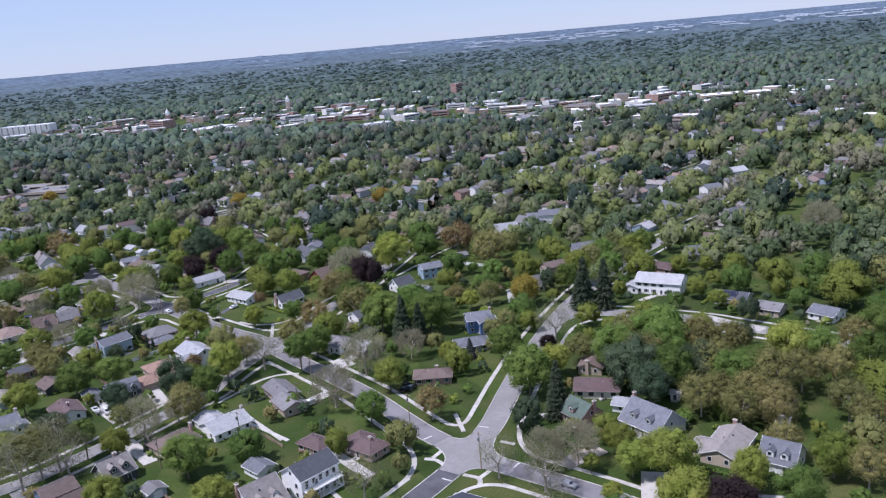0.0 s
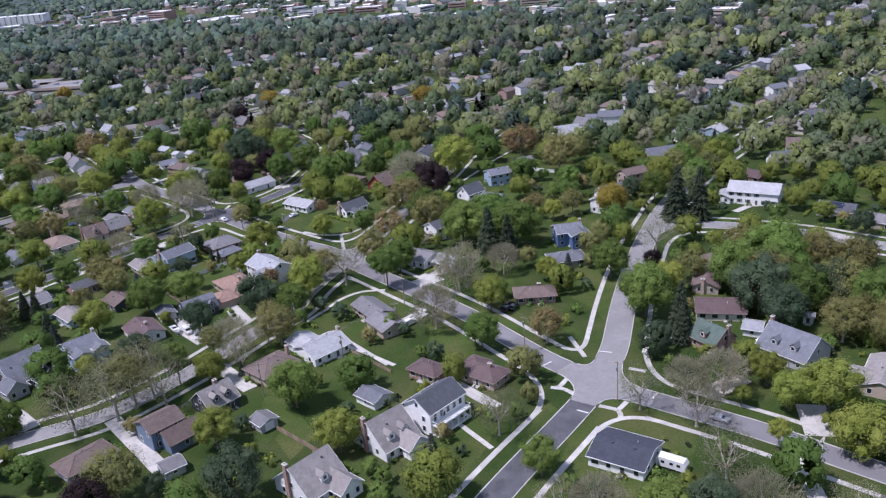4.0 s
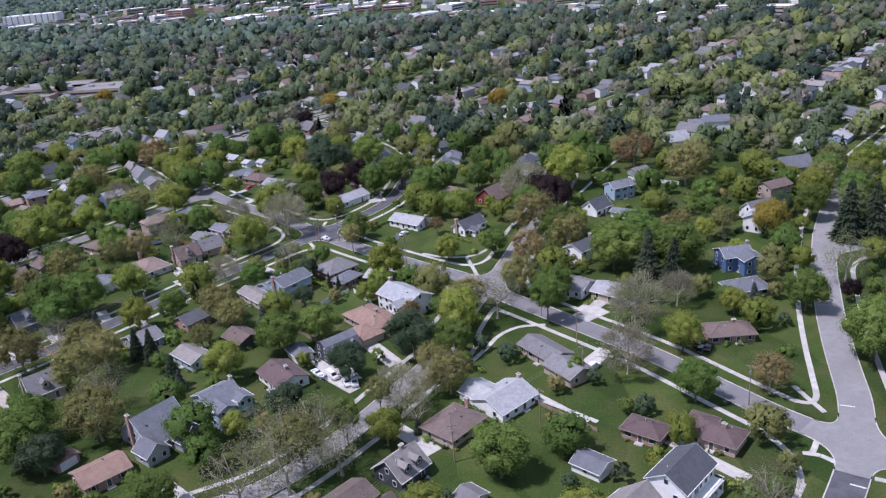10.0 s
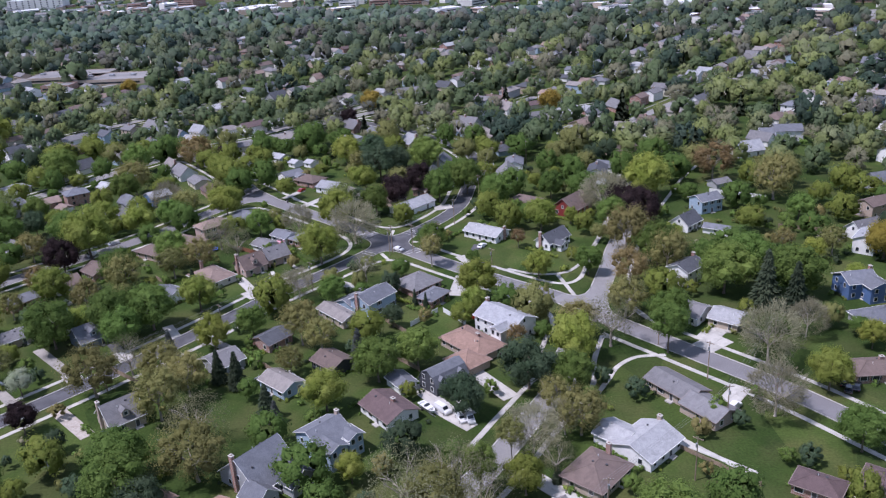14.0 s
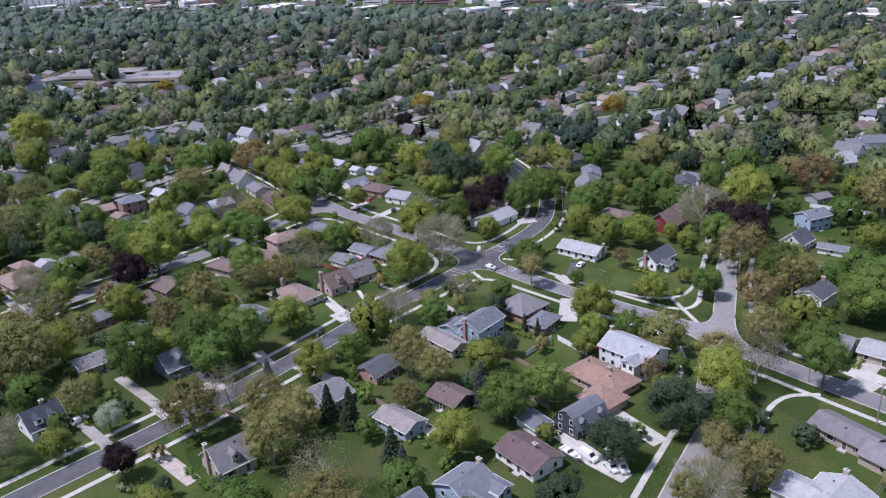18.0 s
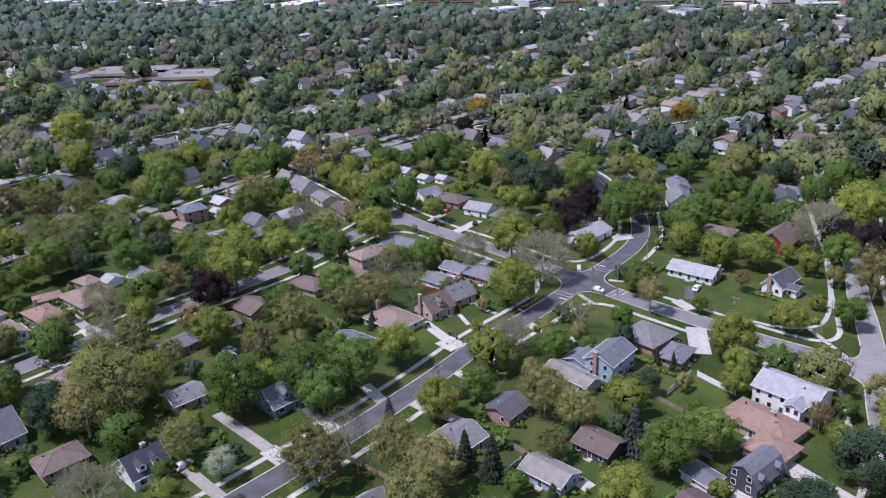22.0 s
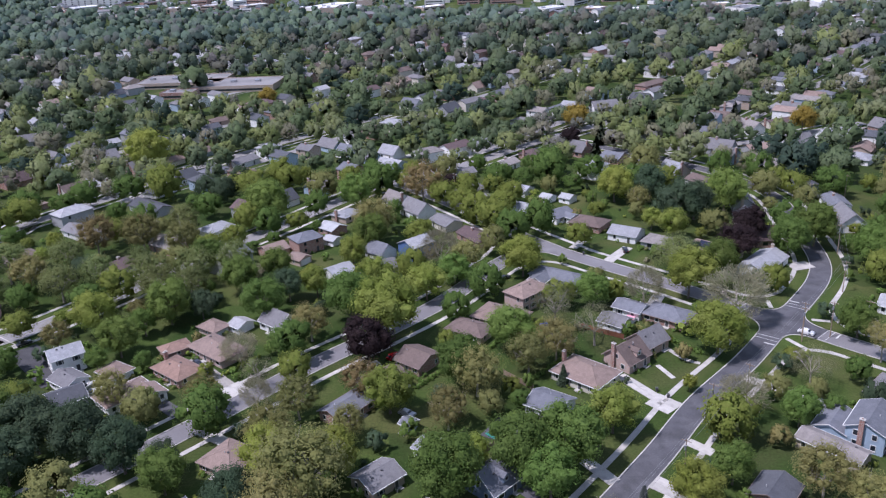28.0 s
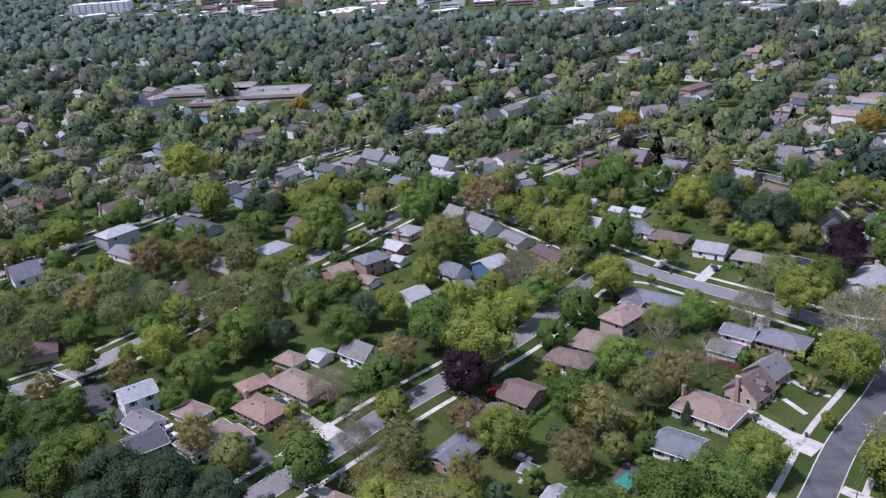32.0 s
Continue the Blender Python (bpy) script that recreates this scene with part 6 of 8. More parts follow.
def merged(name, places, temps, m, label, tall=1.0):
    """One mesh of many crowns; places: x, y, radius, height of the middle."""
    rg = random.Random(len(places))
    vs, fs, ns, n = [], [], [], 0
    for x, y, r, z in places:
        v, f, nn = temps[rg.randrange(len(temps))]
        a, wide = rg.uniform(0, 6.28), rg.uniform(0.86, 1.14)
        c, s = math.cos(a) * r * wide, math.sin(a) * r / wide
        q = np.stack((v[:, 0] * c - v[:, 1] * s + x, v[:, 0] * s + v[:, 1] * c + y, v[:, 2] * r * tall * rg.uniform(0.78, 1.25) + z), 1)
        vs.append(q)
        ns.append(np.stack((nn[:, 0] * math.cos(a) - nn[:, 1] * math.sin(a), nn[:, 0] * math.sin(a) + nn[:, 1] * math.cos(a), nn[:, 2]), 1))
        fs.append(f + n)
        n += len(v)
    if not vs:
        return
    v, f = np.concatenate(vs), np.concatenate(fs)
    me = bpy.data.meshes.new(name)
    me.vertices.add(len(v))
    me.vertices.foreach_set("co", v.ravel())
    me.loops.add(len(f) * 3)
    me.loops.foreach_set("vertex_index", f.ravel())
    me.polygons.add(len(f))
    me.polygons.foreach_set("loop_start", np.arange(len(f)) * 3)
    me.update(calc_edges=True)
    rounded(me, np.concatenate(ns))
    me.materials.append(m)
    tagged(new(name, me), label, "shrubs" if name == "shrubbery" else "trees", "", "stuff")


def woods_mat(name, a, b, c):
    return matt(mat(name, a, b, 0.11, 0.8, 1.2, 0.2, c=c, scale_c=0.06, trans=0.3, island=0.09))


# middle-distance trees: extra blue in the greens stands for haze
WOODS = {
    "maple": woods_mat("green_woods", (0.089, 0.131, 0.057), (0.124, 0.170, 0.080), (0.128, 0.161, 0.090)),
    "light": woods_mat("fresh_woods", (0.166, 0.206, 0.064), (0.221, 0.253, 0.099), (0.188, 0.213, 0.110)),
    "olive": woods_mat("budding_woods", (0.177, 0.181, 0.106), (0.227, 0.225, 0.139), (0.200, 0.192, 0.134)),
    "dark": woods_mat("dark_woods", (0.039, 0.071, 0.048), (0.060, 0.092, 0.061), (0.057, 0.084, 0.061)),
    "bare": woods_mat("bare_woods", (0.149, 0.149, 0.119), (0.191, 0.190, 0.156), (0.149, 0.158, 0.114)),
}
MIX = [("dark", 0.22), ("maple", 0.27), ("light", 0.23), ("olive", 0.18), ("bare", 0.10)]


def pick(rg, x=0.0, y=0.0):
    """A kind of tree; like kinds stand together in loose groups."""
    t = rg.random()
    if y:
        t = min(0.999, max(0.0, 0.62 * t + 0.38 * (0.5 + 1.1 * noise.noise(Vector((x * 0.022, y * 0.022, 7.0))))))
    for k, w in MIX:
        t -= w
        if t <= 0:
            return k
    return "maple"


grid = {}


def crowded(x, y, r, tight=0.84):
    cx, cy = int(x // 12), int(y // 12)
    for a in range(cx - 1, cx + 2):
        for b in range(cy - 1, cy + 2):
            for u, v, w in grid.get((a, b), ()):
                if (x - u) ** 2 + (y - v) ** 2 < (tight * (r + w)) ** 2:
                    return True
    return False


def claim(x, y, r):
    grid.setdefault((int(x // 12), int(y // 12)), []).append((x, y, r))


for x, y, r in TREES:
    claim(x, y, r)
HOUSEGRID = {}
# treeless spots on the camera side of houses, to keep them in view
VIEWGAPS = [(a - 7.5 * (a * 0.9) / math.hypot(a, b), b - 7.5 * b / math.hypot(a, b), 6.0) for n, (a, b, r, *_) in enumerate(PLACED) if (b > 360 and n % 8 < 7) or (a > 90 and b > 235)]
for a, b, r, *_ in PLACED + VIEWGAPS:
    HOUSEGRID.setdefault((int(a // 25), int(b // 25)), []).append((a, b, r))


def house_gap(x, y):
    best = 99.0
    for a in range(int(x // 25) - 1, int(x // 25) + 2):
        for b in range(int(y // 25) - 1, int(y // 25) + 2):
            for u, v, r in HOUSEGRID.get((a, b), ()):
                best = min(best, math.hypot(x - u, y - v) - r)
    return best


CLEAR = [(160, 150, 22), (146, 138, 16), (84, 150, 22), (60, 252, 24), (45, 275, 18), (95, 130, 12), (110, 95, 20), (70, 108, 12), (30, 175, 14), (15, 210, 12), (-40, 255, 14),
         (-150, 270, 22), (-120, 275, 14), (-105, 230, 16), (-15, 300, 18), (-45, 360, 14), (-25, 340, 14), (25, 300, 14), (135, 150, 10), (200, 225, 16), (230, 230, 12), (-60, 205, 10), (-95, 190, 14)]
# treeless circles; many keep roads, houses and the school in the camera's view
OPEN = [(205, 386, 12), (190, 380, 11), (176, 366, 10), (120, 270, 9), (131, 284, 10), (128, 300, 9), (136, 328, 8), (124, 312, 7), (172, 238, 8), (183, 250, 8), (28, 436, 9), (14, 456, 9), (38, 468, 9), (60, 472, 9), (-238, 300, 9), (-226, 312, 8), (-213, 327, 8), (-193, 358, 8), (-175, 380, 8), (-162, 398, 9), (-47, 250, 12), (-60, 245, 8), (-30, 252, 8), (250, 318, 9), (262, 334, 13), (272, 345, 13), (284, 352, 14), (299, 370, 15), (318, 388, 16), (336, 408, 16), (362, 442, 16), (386, 470, 16), (272, 380, 9), (285, 385, 9), (318, 428, 9), (277, 300, 9), (-52, 470, 14), (-95, 462, 14), (-70, 470, 12), (-150, 440, 12), (80, 178, 11), (96, 168, 9), (-330, 695, 34), (-288, 676, 34), (-250, 690, 34), (-225, 705, 28)]
mid = {k: [] for k, _ in MIX}
further = {k: [] for k, _ in MIX}
spikes = []
half = {k: [] for k, _ in MIX}
close = {k: [] for k, _ in MIX}
wood_rg = random.Random(5)
FLIGHT_A, FLIGHT_B = Vector((147, -104, 0)), Vector((-121, 84, 0))


def flight_gap(x, y):
    """Distance from the straight ground line under the camera's flight."""
    d = FLIGHT_B - FLIGHT_A
    p = Vector((x, y, 0)) - FLIGHT_A
    return (p - d * min(1, max(0, p.dot(d) / d.length_squared))).length


def hides_town(x, y):
    """Whether a tree here would stand on a town building or hide it from the camera."""
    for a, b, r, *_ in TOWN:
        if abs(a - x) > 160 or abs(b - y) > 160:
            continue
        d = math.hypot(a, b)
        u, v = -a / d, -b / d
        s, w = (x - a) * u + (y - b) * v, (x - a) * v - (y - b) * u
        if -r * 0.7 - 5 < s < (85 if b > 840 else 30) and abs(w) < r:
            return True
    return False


def hides_house(x, y, r):
    """Whether a crown of radius r here would hide a house from the camera, which looks north."""
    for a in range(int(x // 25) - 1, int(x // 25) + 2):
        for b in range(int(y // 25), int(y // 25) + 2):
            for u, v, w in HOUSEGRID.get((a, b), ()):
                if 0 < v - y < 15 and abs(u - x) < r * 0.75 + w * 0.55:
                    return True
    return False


# rows of street trees between kerb and walk
for k, line in LINES.items():
    at = 0.0
    for i in range(2, len(line) - 2):
        at += (line[i] - line[i - 1]).length
        if at < 0:
            continue
        at = -wood_rg.uniform(8, 16)
        for sd in (-1, 1):
            p = line[i] + side(line, i) * sd * (ROADS[k][1] + wood_rg.uniform(2.2, 3.4))
            r = wood_rg.uniform(5.4, 8.4)
            if not (p.x < -60 or p.y > 300) or (k in ("avenue", "long", "north", "elm") and p.y < 345) or p.y < 120 or p.y > 560 or road_gap(p.x, p.y) < 1.6 or wood_rg.random() < 0.3 or crowded(p.x, p.y, r * 0.85):
                continue
            claim(p.x, p.y, r)
            kind = wood_rg.choice(("maple", "light", "olive", "light", "maple"))
            (close if flight_gap(p.x, p.y) < 380 else half)[kind].append((p.x, p.y, r, r * 0.72 + 2.6))
count = 0
for _ in range(26000):
    y = 60 + 940 * wood_rg.random() ** 0.62
    x = wood_rg.uniform(-0.60 * y - 200, 0.60 * y + 200)
    big = wood_rg.random() < 0.7
    r = wood_rg.uniform(6.6, 10.4) if big else wood_rg.uniform(3.6, 6.4)
    g = flight_gap(x, y)
    r *= 0.78 if g < 340 else 1.0 if g < 480 else 1.12
    if crowded(x, y, r, 0.92 if g > 480 else 0.78 if g > 340 else 0.86) or house_gap(x, y) < r * (0.2 if g > 400 else 0.2):
        continue
    if g > 480 and wood_rg.random() < 0.12:
        continue
    if y > 430 and far_street(x, y) < 1.2 + r * 0.22:
        continue
    if road_gap(x, y) < (1.5 if y > 380 else 3.2) or (y > 640 and hides_town(x, y)):
        continue
    open_land = noise.noise(Vector((x * 0.011, y * 0.011, 3.0)))
    if y > 430 and open_land > 0.02 and wood_rg.random() < 0.55:
        continue
    # no near tree that would hide a house or road from the flight
    if g < 360 and (hides_house(x, y, r) or min(road_gap(x, y + 5), road_gap(x, y + 9), road_gap(x, y + 13)) < 0):
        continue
    if any((x - a) ** 2 + (y - b) ** 2 < c * c for a, b, c in OPEN):
        continue
    inside = y < 400 and -270 < x < 270
    if inside and (any((x - a) ** 2 + (y - b) ** 2 < c * c for a, b, c in CLEAR) or wood_rg.random() < 0.08):
        continue
    claim(x, y, r)
    k = pick(wood_rg, x, y)
    if g > 380 and wood_rg.random() < 0.06:
        spikes.append((x, y, min(r, 5.5) * wood_rg.uniform(0.6, 0.85), 0.0))
    elif g < 330 and count < 88:
        tree(round(x, 1), round(y, 1), r * 0.95, k)
        count += 1
    elif g < 380:
        close["olive" if k == "bare" else k].append((x, y, r * 0.95, r * 0.76 + 1.4))
    elif g < 640:
        half[k].append((x, y, r, r * 0.78 + 1.4))
    else:
        (mid if y < 720 + wood_rg.uniform(-60, 60) else further)[k].append((x, y, r, r * 0.78 + 1.6))
# small garden trees, hedging and foundation planting near the camera
BUSH = [template(500 + i, 60, 3, 1, 0.22, 0.75) for i in range(4)]
garden = {k: [] for k in ("maple", "light", "olive", "dark", "bare")}
garden_rg = random.Random(9)
for _ in range(3600):
    x, y = garden_rg.uniform(-290, 290), garden_rg.uniform(55, 430)
    r = garden_rg.choice((0.7, 0.9, 1.1, 1.4, 1.8, 2.4))
    if road_gap(x, y) < (6.8 + r) or crowded(x, y, r * 0.8) or house_gap(x, y) < r * 0.4 or noise.noise(Vector((x * 0.045, y * 0.045, 0))) < 0.1:
        continue
    if r > 1.8 and any((x - a) ** 2 + (y - b) ** 2 < c * c for a, b, c in CLEAR):
        continue
    claim(x, y, r * 0.7)
    garden[pick(garden_rg)].append((x, y, r, r * (0.75 if r < 2 else 1.0)))
for a, b, r, turn, L, W in PLACED:
    if L < 8 or b > 430:
        continue
    m = pose(a, b, 0, 0, 0, turn)
    for _ in range(garden_rg.randrange(5, 13)):
        t, sd = garden_rg.uniform(-0.5, 0.5), garden_rg.choice((-1, 1))
        p = m @ (Vector((t * L, sd * (W / 2 + 0.9), 0)) if garden_rg.random() < 0.65 else Vector((sd * (L / 2 + 0.9), t * W, 0)))
        r = garden_rg.uniform(0.45, 1.05)
        garden[garden_rg.choice(("maple", "dark", "light", "maple", "olive"))].append((p.x, p.y, r, r * 0.6))
# hedges between the plots
for a, b, r, turn, L, W in PLACED:
    if L < 8 or b > 400 or garden_rg.random() < 0.45:
        continue
    m = pose(a, b, 0, 0, 0, turn)
    sd, ln, k = garden_rg.choice((-1, 1)), garden_rg.uniform(8, 20), garden_rg.choice(("dark", "maple", "maple", "light"))
    for i in range(int(ln / 1.0)):
        p = m @ Vector((sd * (L / 2 + 3.6), W / 2 + 1 - i * 1.0 + garden_rg.uniform(-0.2, 0.2), 0))
        if road_gap(p.x, p.y) > 7.2 and house_gap(p.x, p.y) > -1.5:
            garden[k].append((p.x, p.y, garden_rg.uniform(0.6, 0.85), 0.6))
# small ornamental trees
small = {k: [] for k, _ in MIX}
for _ in range(1500):
    x, y = garden_rg.uniform(-290, 290), garden_rg.uniform(60, 400)
    r = garden_rg.uniform(1.9, 3.4)
    if flight_gap(x, y) > 340 or road_gap(x, y) < 2 + r or crowded(x, y, r * 0.7) or house_gap(x, y) < r * 0.3 or len(small["maple"]) > 110 or any((x - a) ** 2 + (y - b) ** 2 < c * c for a, b, c in OPEN):
        continue
    claim(x, y, r)
    small[garden_rg.choice(("maple", "light", "maple", "dark", "olive"))].append((x, y, r, r * 0.85 + 0.7))
for k in garden:
    merged("shrubbery", garden[k], BUSH, LEAF[k], {"maple": "green garden shrubs and small trees beside the houses", "light": "yellow-green garden shrubs beside the houses", "olive": "olive budding garden shrubs and small trees", "dark": "dark evergreen garden shrubs beside the houses", "bare": "grey-brown leafless garden shrubs"}[k])
TEMPS = {k: [template(200 + i + len(k), 170, 7, 1, 0.082, 0.84, 0.5, 0.8, 1.2) for i in range(6)] for k in ("maple", "light", "dark")}
TEMPS["olive"] = TEMPS["bare"] = [template(300 + i, 190, 8, 1, 0.072, 0.74, 0.3, 0.7, 1.25) for i in range(6)]
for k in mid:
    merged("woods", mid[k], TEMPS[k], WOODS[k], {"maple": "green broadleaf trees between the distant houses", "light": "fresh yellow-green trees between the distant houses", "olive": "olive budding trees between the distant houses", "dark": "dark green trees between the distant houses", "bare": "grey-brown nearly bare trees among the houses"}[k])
def spike_template(seed):
    """A light conifer of radius 1 and height 3.4, its foot at 0."""
    rg, v, f, nn = random.Random(seed), [], [], []
    for i in range(90):
        t = rg.random() ** 0.7
        a, z = rg.uniform(0, math.tau), 0.3 + 3.1 * (1 - t)
        out = Vector((math.cos(a), math.sin(a), 0.5)).normalized()
        p = Vector((math.cos(a), math.sin(a), 0)) * (0.05 + 0.8 * t * rg.uniform(0.8, 1.1)) + Vector((0, 0, z))
        u = Vector((-math.sin(a), math.cos(a), 0)) * (0.12 + 0.16 * t)
        d = Vector((math.cos(a), math.sin(a), -0.7)).normalized() * (0.2 + 0.2 * t)
        n = len(v)
        v += [tuple(p - u - d * 0.4), tuple(p + u * 0.8 - d * 0.5), tuple(p + d)]
        nn += [tuple(out)] * 3
        f.append((n, n + 1, n + 2))
    n = len(v)
    for k in range(7):
        a = k * math.tau / 7
        v.append((math.cos(a) * 0.75, math.sin(a) * 0.75, 0.3))
        nn.append(tuple(Vector((math.cos(a), math.sin(a), 0.5)).normalized()))
    v.append((0, 0, 3.2))
    nn.append((0, 0, 1))
    f += [(n + k, n + (k + 1) % 7, n + 7) for k in range(7)]
    return np.array(v), np.array(f), np.array(nn)


merged("woods", spikes, [spike_template(700 + i) for i in range(4)], LEAF["conifer"], "dark pointed conifers among the garden trees")
FULL = [template(600 + i, 480, 17, 1, 0.06, 0.82, 0.4, 0.8, 1.2) for i in range(6)]
AIRY = [template(660 + i, 600, 18, 1, 0.048, 0.66, 0.2, 0.65, 1.28) for i in range(5)]
RICH = [template(620 + i, 1400, 26, 1, 0.042, 0.76, 0.3, 0.78, 1.3) for i in range(5)]
GARDEN = {"maple": "green broadleaf trees in the gardens", "light": "fresh yellow-green trees in the gardens", "olive": "olive budding trees in the gardens", "dark": "dark green trees in the gardens", "bare": "grey-brown nearly bare garden trees"}
for k in small:
    merged("woods", small[k], FULL, LEAF[k], "small ornamental trees in the gardens")
for k in close:
    merged("woods", close[k], RICH, LEAF[k], GARDEN[k])
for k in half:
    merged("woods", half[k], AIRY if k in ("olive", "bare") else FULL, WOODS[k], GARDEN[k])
LOW = [template(400 + i, 16, 3, 1, 0.15, 1.0, 1.2) for i in range(4)]
far = {k: [] for k, _ in MIX}


for _ in range(9000):
    y = 960 + 1500 * wood_rg.random() ** 1.5
    x = wood_rg.uniform(-0.60 * y - 150, 0.60 * y + 250)
    strip = abs(y - (1330 - 0.5 * x)) < 190 and -800 < x < 700
    r = wood_rg.uniform(5.0, 9.5) * (1 + max(0, y - 1400) / 2200) * (0.6 if strip else 1)
    if (strip and wood_rg.random() < 0.3) or crowded(x, y, r * 0.85) or hides_town(x, y):
        continue
    claim(x, y, r)
    far[pick(wood_rg, x, y)].append((x, y, r, r * 0.75))
# the woods go on over the raised backdrop rings to the horizon
RISE = [(2150, 3)] + [(q, z) for q, z, _ in RIDGES]
DOME = [template(450 + i, 4, 1, 1, 0.3, 1.4) for i in range(6)]
# haze painted into the leaf colours, bluer in the outer belt
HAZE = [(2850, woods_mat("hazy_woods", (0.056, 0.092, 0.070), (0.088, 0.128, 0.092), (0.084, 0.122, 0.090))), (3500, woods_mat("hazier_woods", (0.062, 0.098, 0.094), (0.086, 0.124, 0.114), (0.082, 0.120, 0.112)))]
rim = [[] for _ in HAZE]
for _ in range(8000):
    q, a = 2150 + 1350 * wood_rg.random() ** 1.1, radians(wood_rg.uniform(50, 122))
    z = next(z0 + (z1 - z0) * (q - q0) / (q1 - q0) for (q0, z0), (q1, z1) in zip(RISE, RISE[1:]) if q <= q1)
    r = wood_rg.uniform(6, 12)
    rim[0 if q < 2850 else 1].append((q * math.cos(a), q * math.sin(a) - 60, r, z + r * 0.1))
# haze over the far woods is put into these bluer, greyer greens
FARHAZED = {
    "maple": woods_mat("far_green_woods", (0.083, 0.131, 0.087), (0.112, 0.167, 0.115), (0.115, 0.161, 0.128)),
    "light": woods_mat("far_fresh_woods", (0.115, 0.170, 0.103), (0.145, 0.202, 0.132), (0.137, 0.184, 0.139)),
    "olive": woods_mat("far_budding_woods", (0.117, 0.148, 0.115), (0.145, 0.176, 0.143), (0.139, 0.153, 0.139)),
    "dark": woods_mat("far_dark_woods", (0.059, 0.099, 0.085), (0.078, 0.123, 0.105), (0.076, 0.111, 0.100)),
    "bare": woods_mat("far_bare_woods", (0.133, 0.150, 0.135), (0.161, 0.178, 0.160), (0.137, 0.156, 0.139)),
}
# a milder blue shift in the leaf colour, for haze towards the town
MIDHAZED = {
    "maple": woods_mat("hazed_green_woods", (0.073, 0.108, 0.063), (0.099, 0.136, 0.084), (0.104, 0.135, 0.093)),
    "light": woods_mat("hazed_fresh_woods", (0.115, 0.152, 0.071), (0.149, 0.181, 0.097), (0.135, 0.163, 0.106)),
    "olive": woods_mat("hazed_budding_woods", (0.118, 0.127, 0.088), (0.147, 0.154, 0.113), (0.137, 0.135, 0.109)),
    "dark": woods_mat("hazed_dark_woods", (0.041, 0.070, 0.055), (0.058, 0.088, 0.068), (0.056, 0.080, 0.068)),
    "bare": woods_mat("hazed_bare_woods", (0.111, 0.108, 0.099), (0.138, 0.134, 0.121), (0.112, 0.116, 0.096)),
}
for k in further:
    merged("woods", further[k], TEMPS[k], MIDHAZED[k], "mixed green street trees towards the town")
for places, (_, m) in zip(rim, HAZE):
    merged("woods", places, DOME, m, "hazy woods on the raised backdrop", 0.4)
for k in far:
    merged("woods", far[k], LOW, FARHAZED[k], "far woods and street trees of the town")
# ---- drives, vehicles, fences, poles ----
DRIVES = [0]


def ribbon(name, pts, w, m, z):
    s = Shape()
    v = [Vector((a, b, 0)) for a, b in pts]
    for i in range(len(v) - 1):
        d = (v[i + 1] - v[i]).normalized()
        n = Vector((-d.y, d.x, 0)) * w / 2
        a, b, c, e = v[i] - n, v[i + 1] - n, v[i + 1] + n, v[i] + n
        s.solid([(q.x, q.y, -0.1) for q in (a, b, c, e)] + [(q.x, q.y, z) for q in (a, b, c, e)], [(4, 5, 6, 7), (0, 1, 5, 4), (1, 2, 6, 5), (2, 3, 7, 6), (3, 0, 4, 7)])
    return s.mesh(name, m)


def kerb_end(a, b):
    """A drive's two ends, each drawn back as far as the carriageway's edge."""
    way = [(a[0] + (b[0] - a[0]) * t / 24, a[1] + (b[1] - a[1]) * t / 24) for t in range(25)]
    free = [road_gap(*p) > 0.0 for p in way]
    best, at = (0, 0), 0
    while at < 25:
        end = at
        while end < 25 and free[end]:
            end += 1
        best, at = max(best, (end - at, at)), end + 1
    n, first = best
    return (way[first], way[first + n - 1]) if n > 3 else (a, b)


def drive(a, b, w, m):
    """A driveway of slabs from a to b: separate bays of about 3 m with joints between, or one sheet of asphalt or gravel."""
    DRIVES[0] += 1
    z = 0.075 + (DRIVES[0] % 9) * 0.004
    a, b = kerb_end(a, b)
    PLACED.append(((a[0] + b[0]) / 2, (a[1] + b[1]) / 2, w / 2, 0, 0, 0))
    if m not in (CONCRETE, AGED) or w < 2:
        structure("driveway", ribbon("driveway", (a, b), w, m, z))
        return
    p, q = Vector((*a, 0)), Vector((*b, 0))
    n = max(1, round((q - p).length / 4.2))
    L = (q - p).length / n
    top = structure("driveway", ribbon("driveway", (a, b), w, GRAVEL, z - 0.03))
    cols = 2 if w > 3.4 else 1
    def make():
        s = Shape()
        s.box(-L / 2 + 0.03, -w / cols / 2 + 0.03, -0.06, L / 2 - 0.03, w / cols / 2 - 0.03, 0.0)
        return s.mesh("slab", m)
    me = make()
    ang = math.degrees(math.atan2(q.y - p.y, q.x - p.x))
    nrm = Vector((-(q - p).y, (q - p).x, 0)).normalized()
    for i in range(n):
        for c in range(cols):
            at = p.lerp(q, (i + 0.5) / n) + nrm * ((c + 0.5) / cols - 0.5) * w
            part("slab", me, top, "", pose(at.x, at.y, z + 0.004 * ((i + c) % 3), 0, 0, ang))


def footpath(*pts):
    DRIVES[0] += 1
    line = [(p.x, p.y) for p in sampled(pts, 1.6)] if len(pts) > 2 else pts
    structure("footpath", ribbon("footpath", line, 1.35, CONCRETE, 0.085 + (DRIVES[0] % 7) * 0.005))


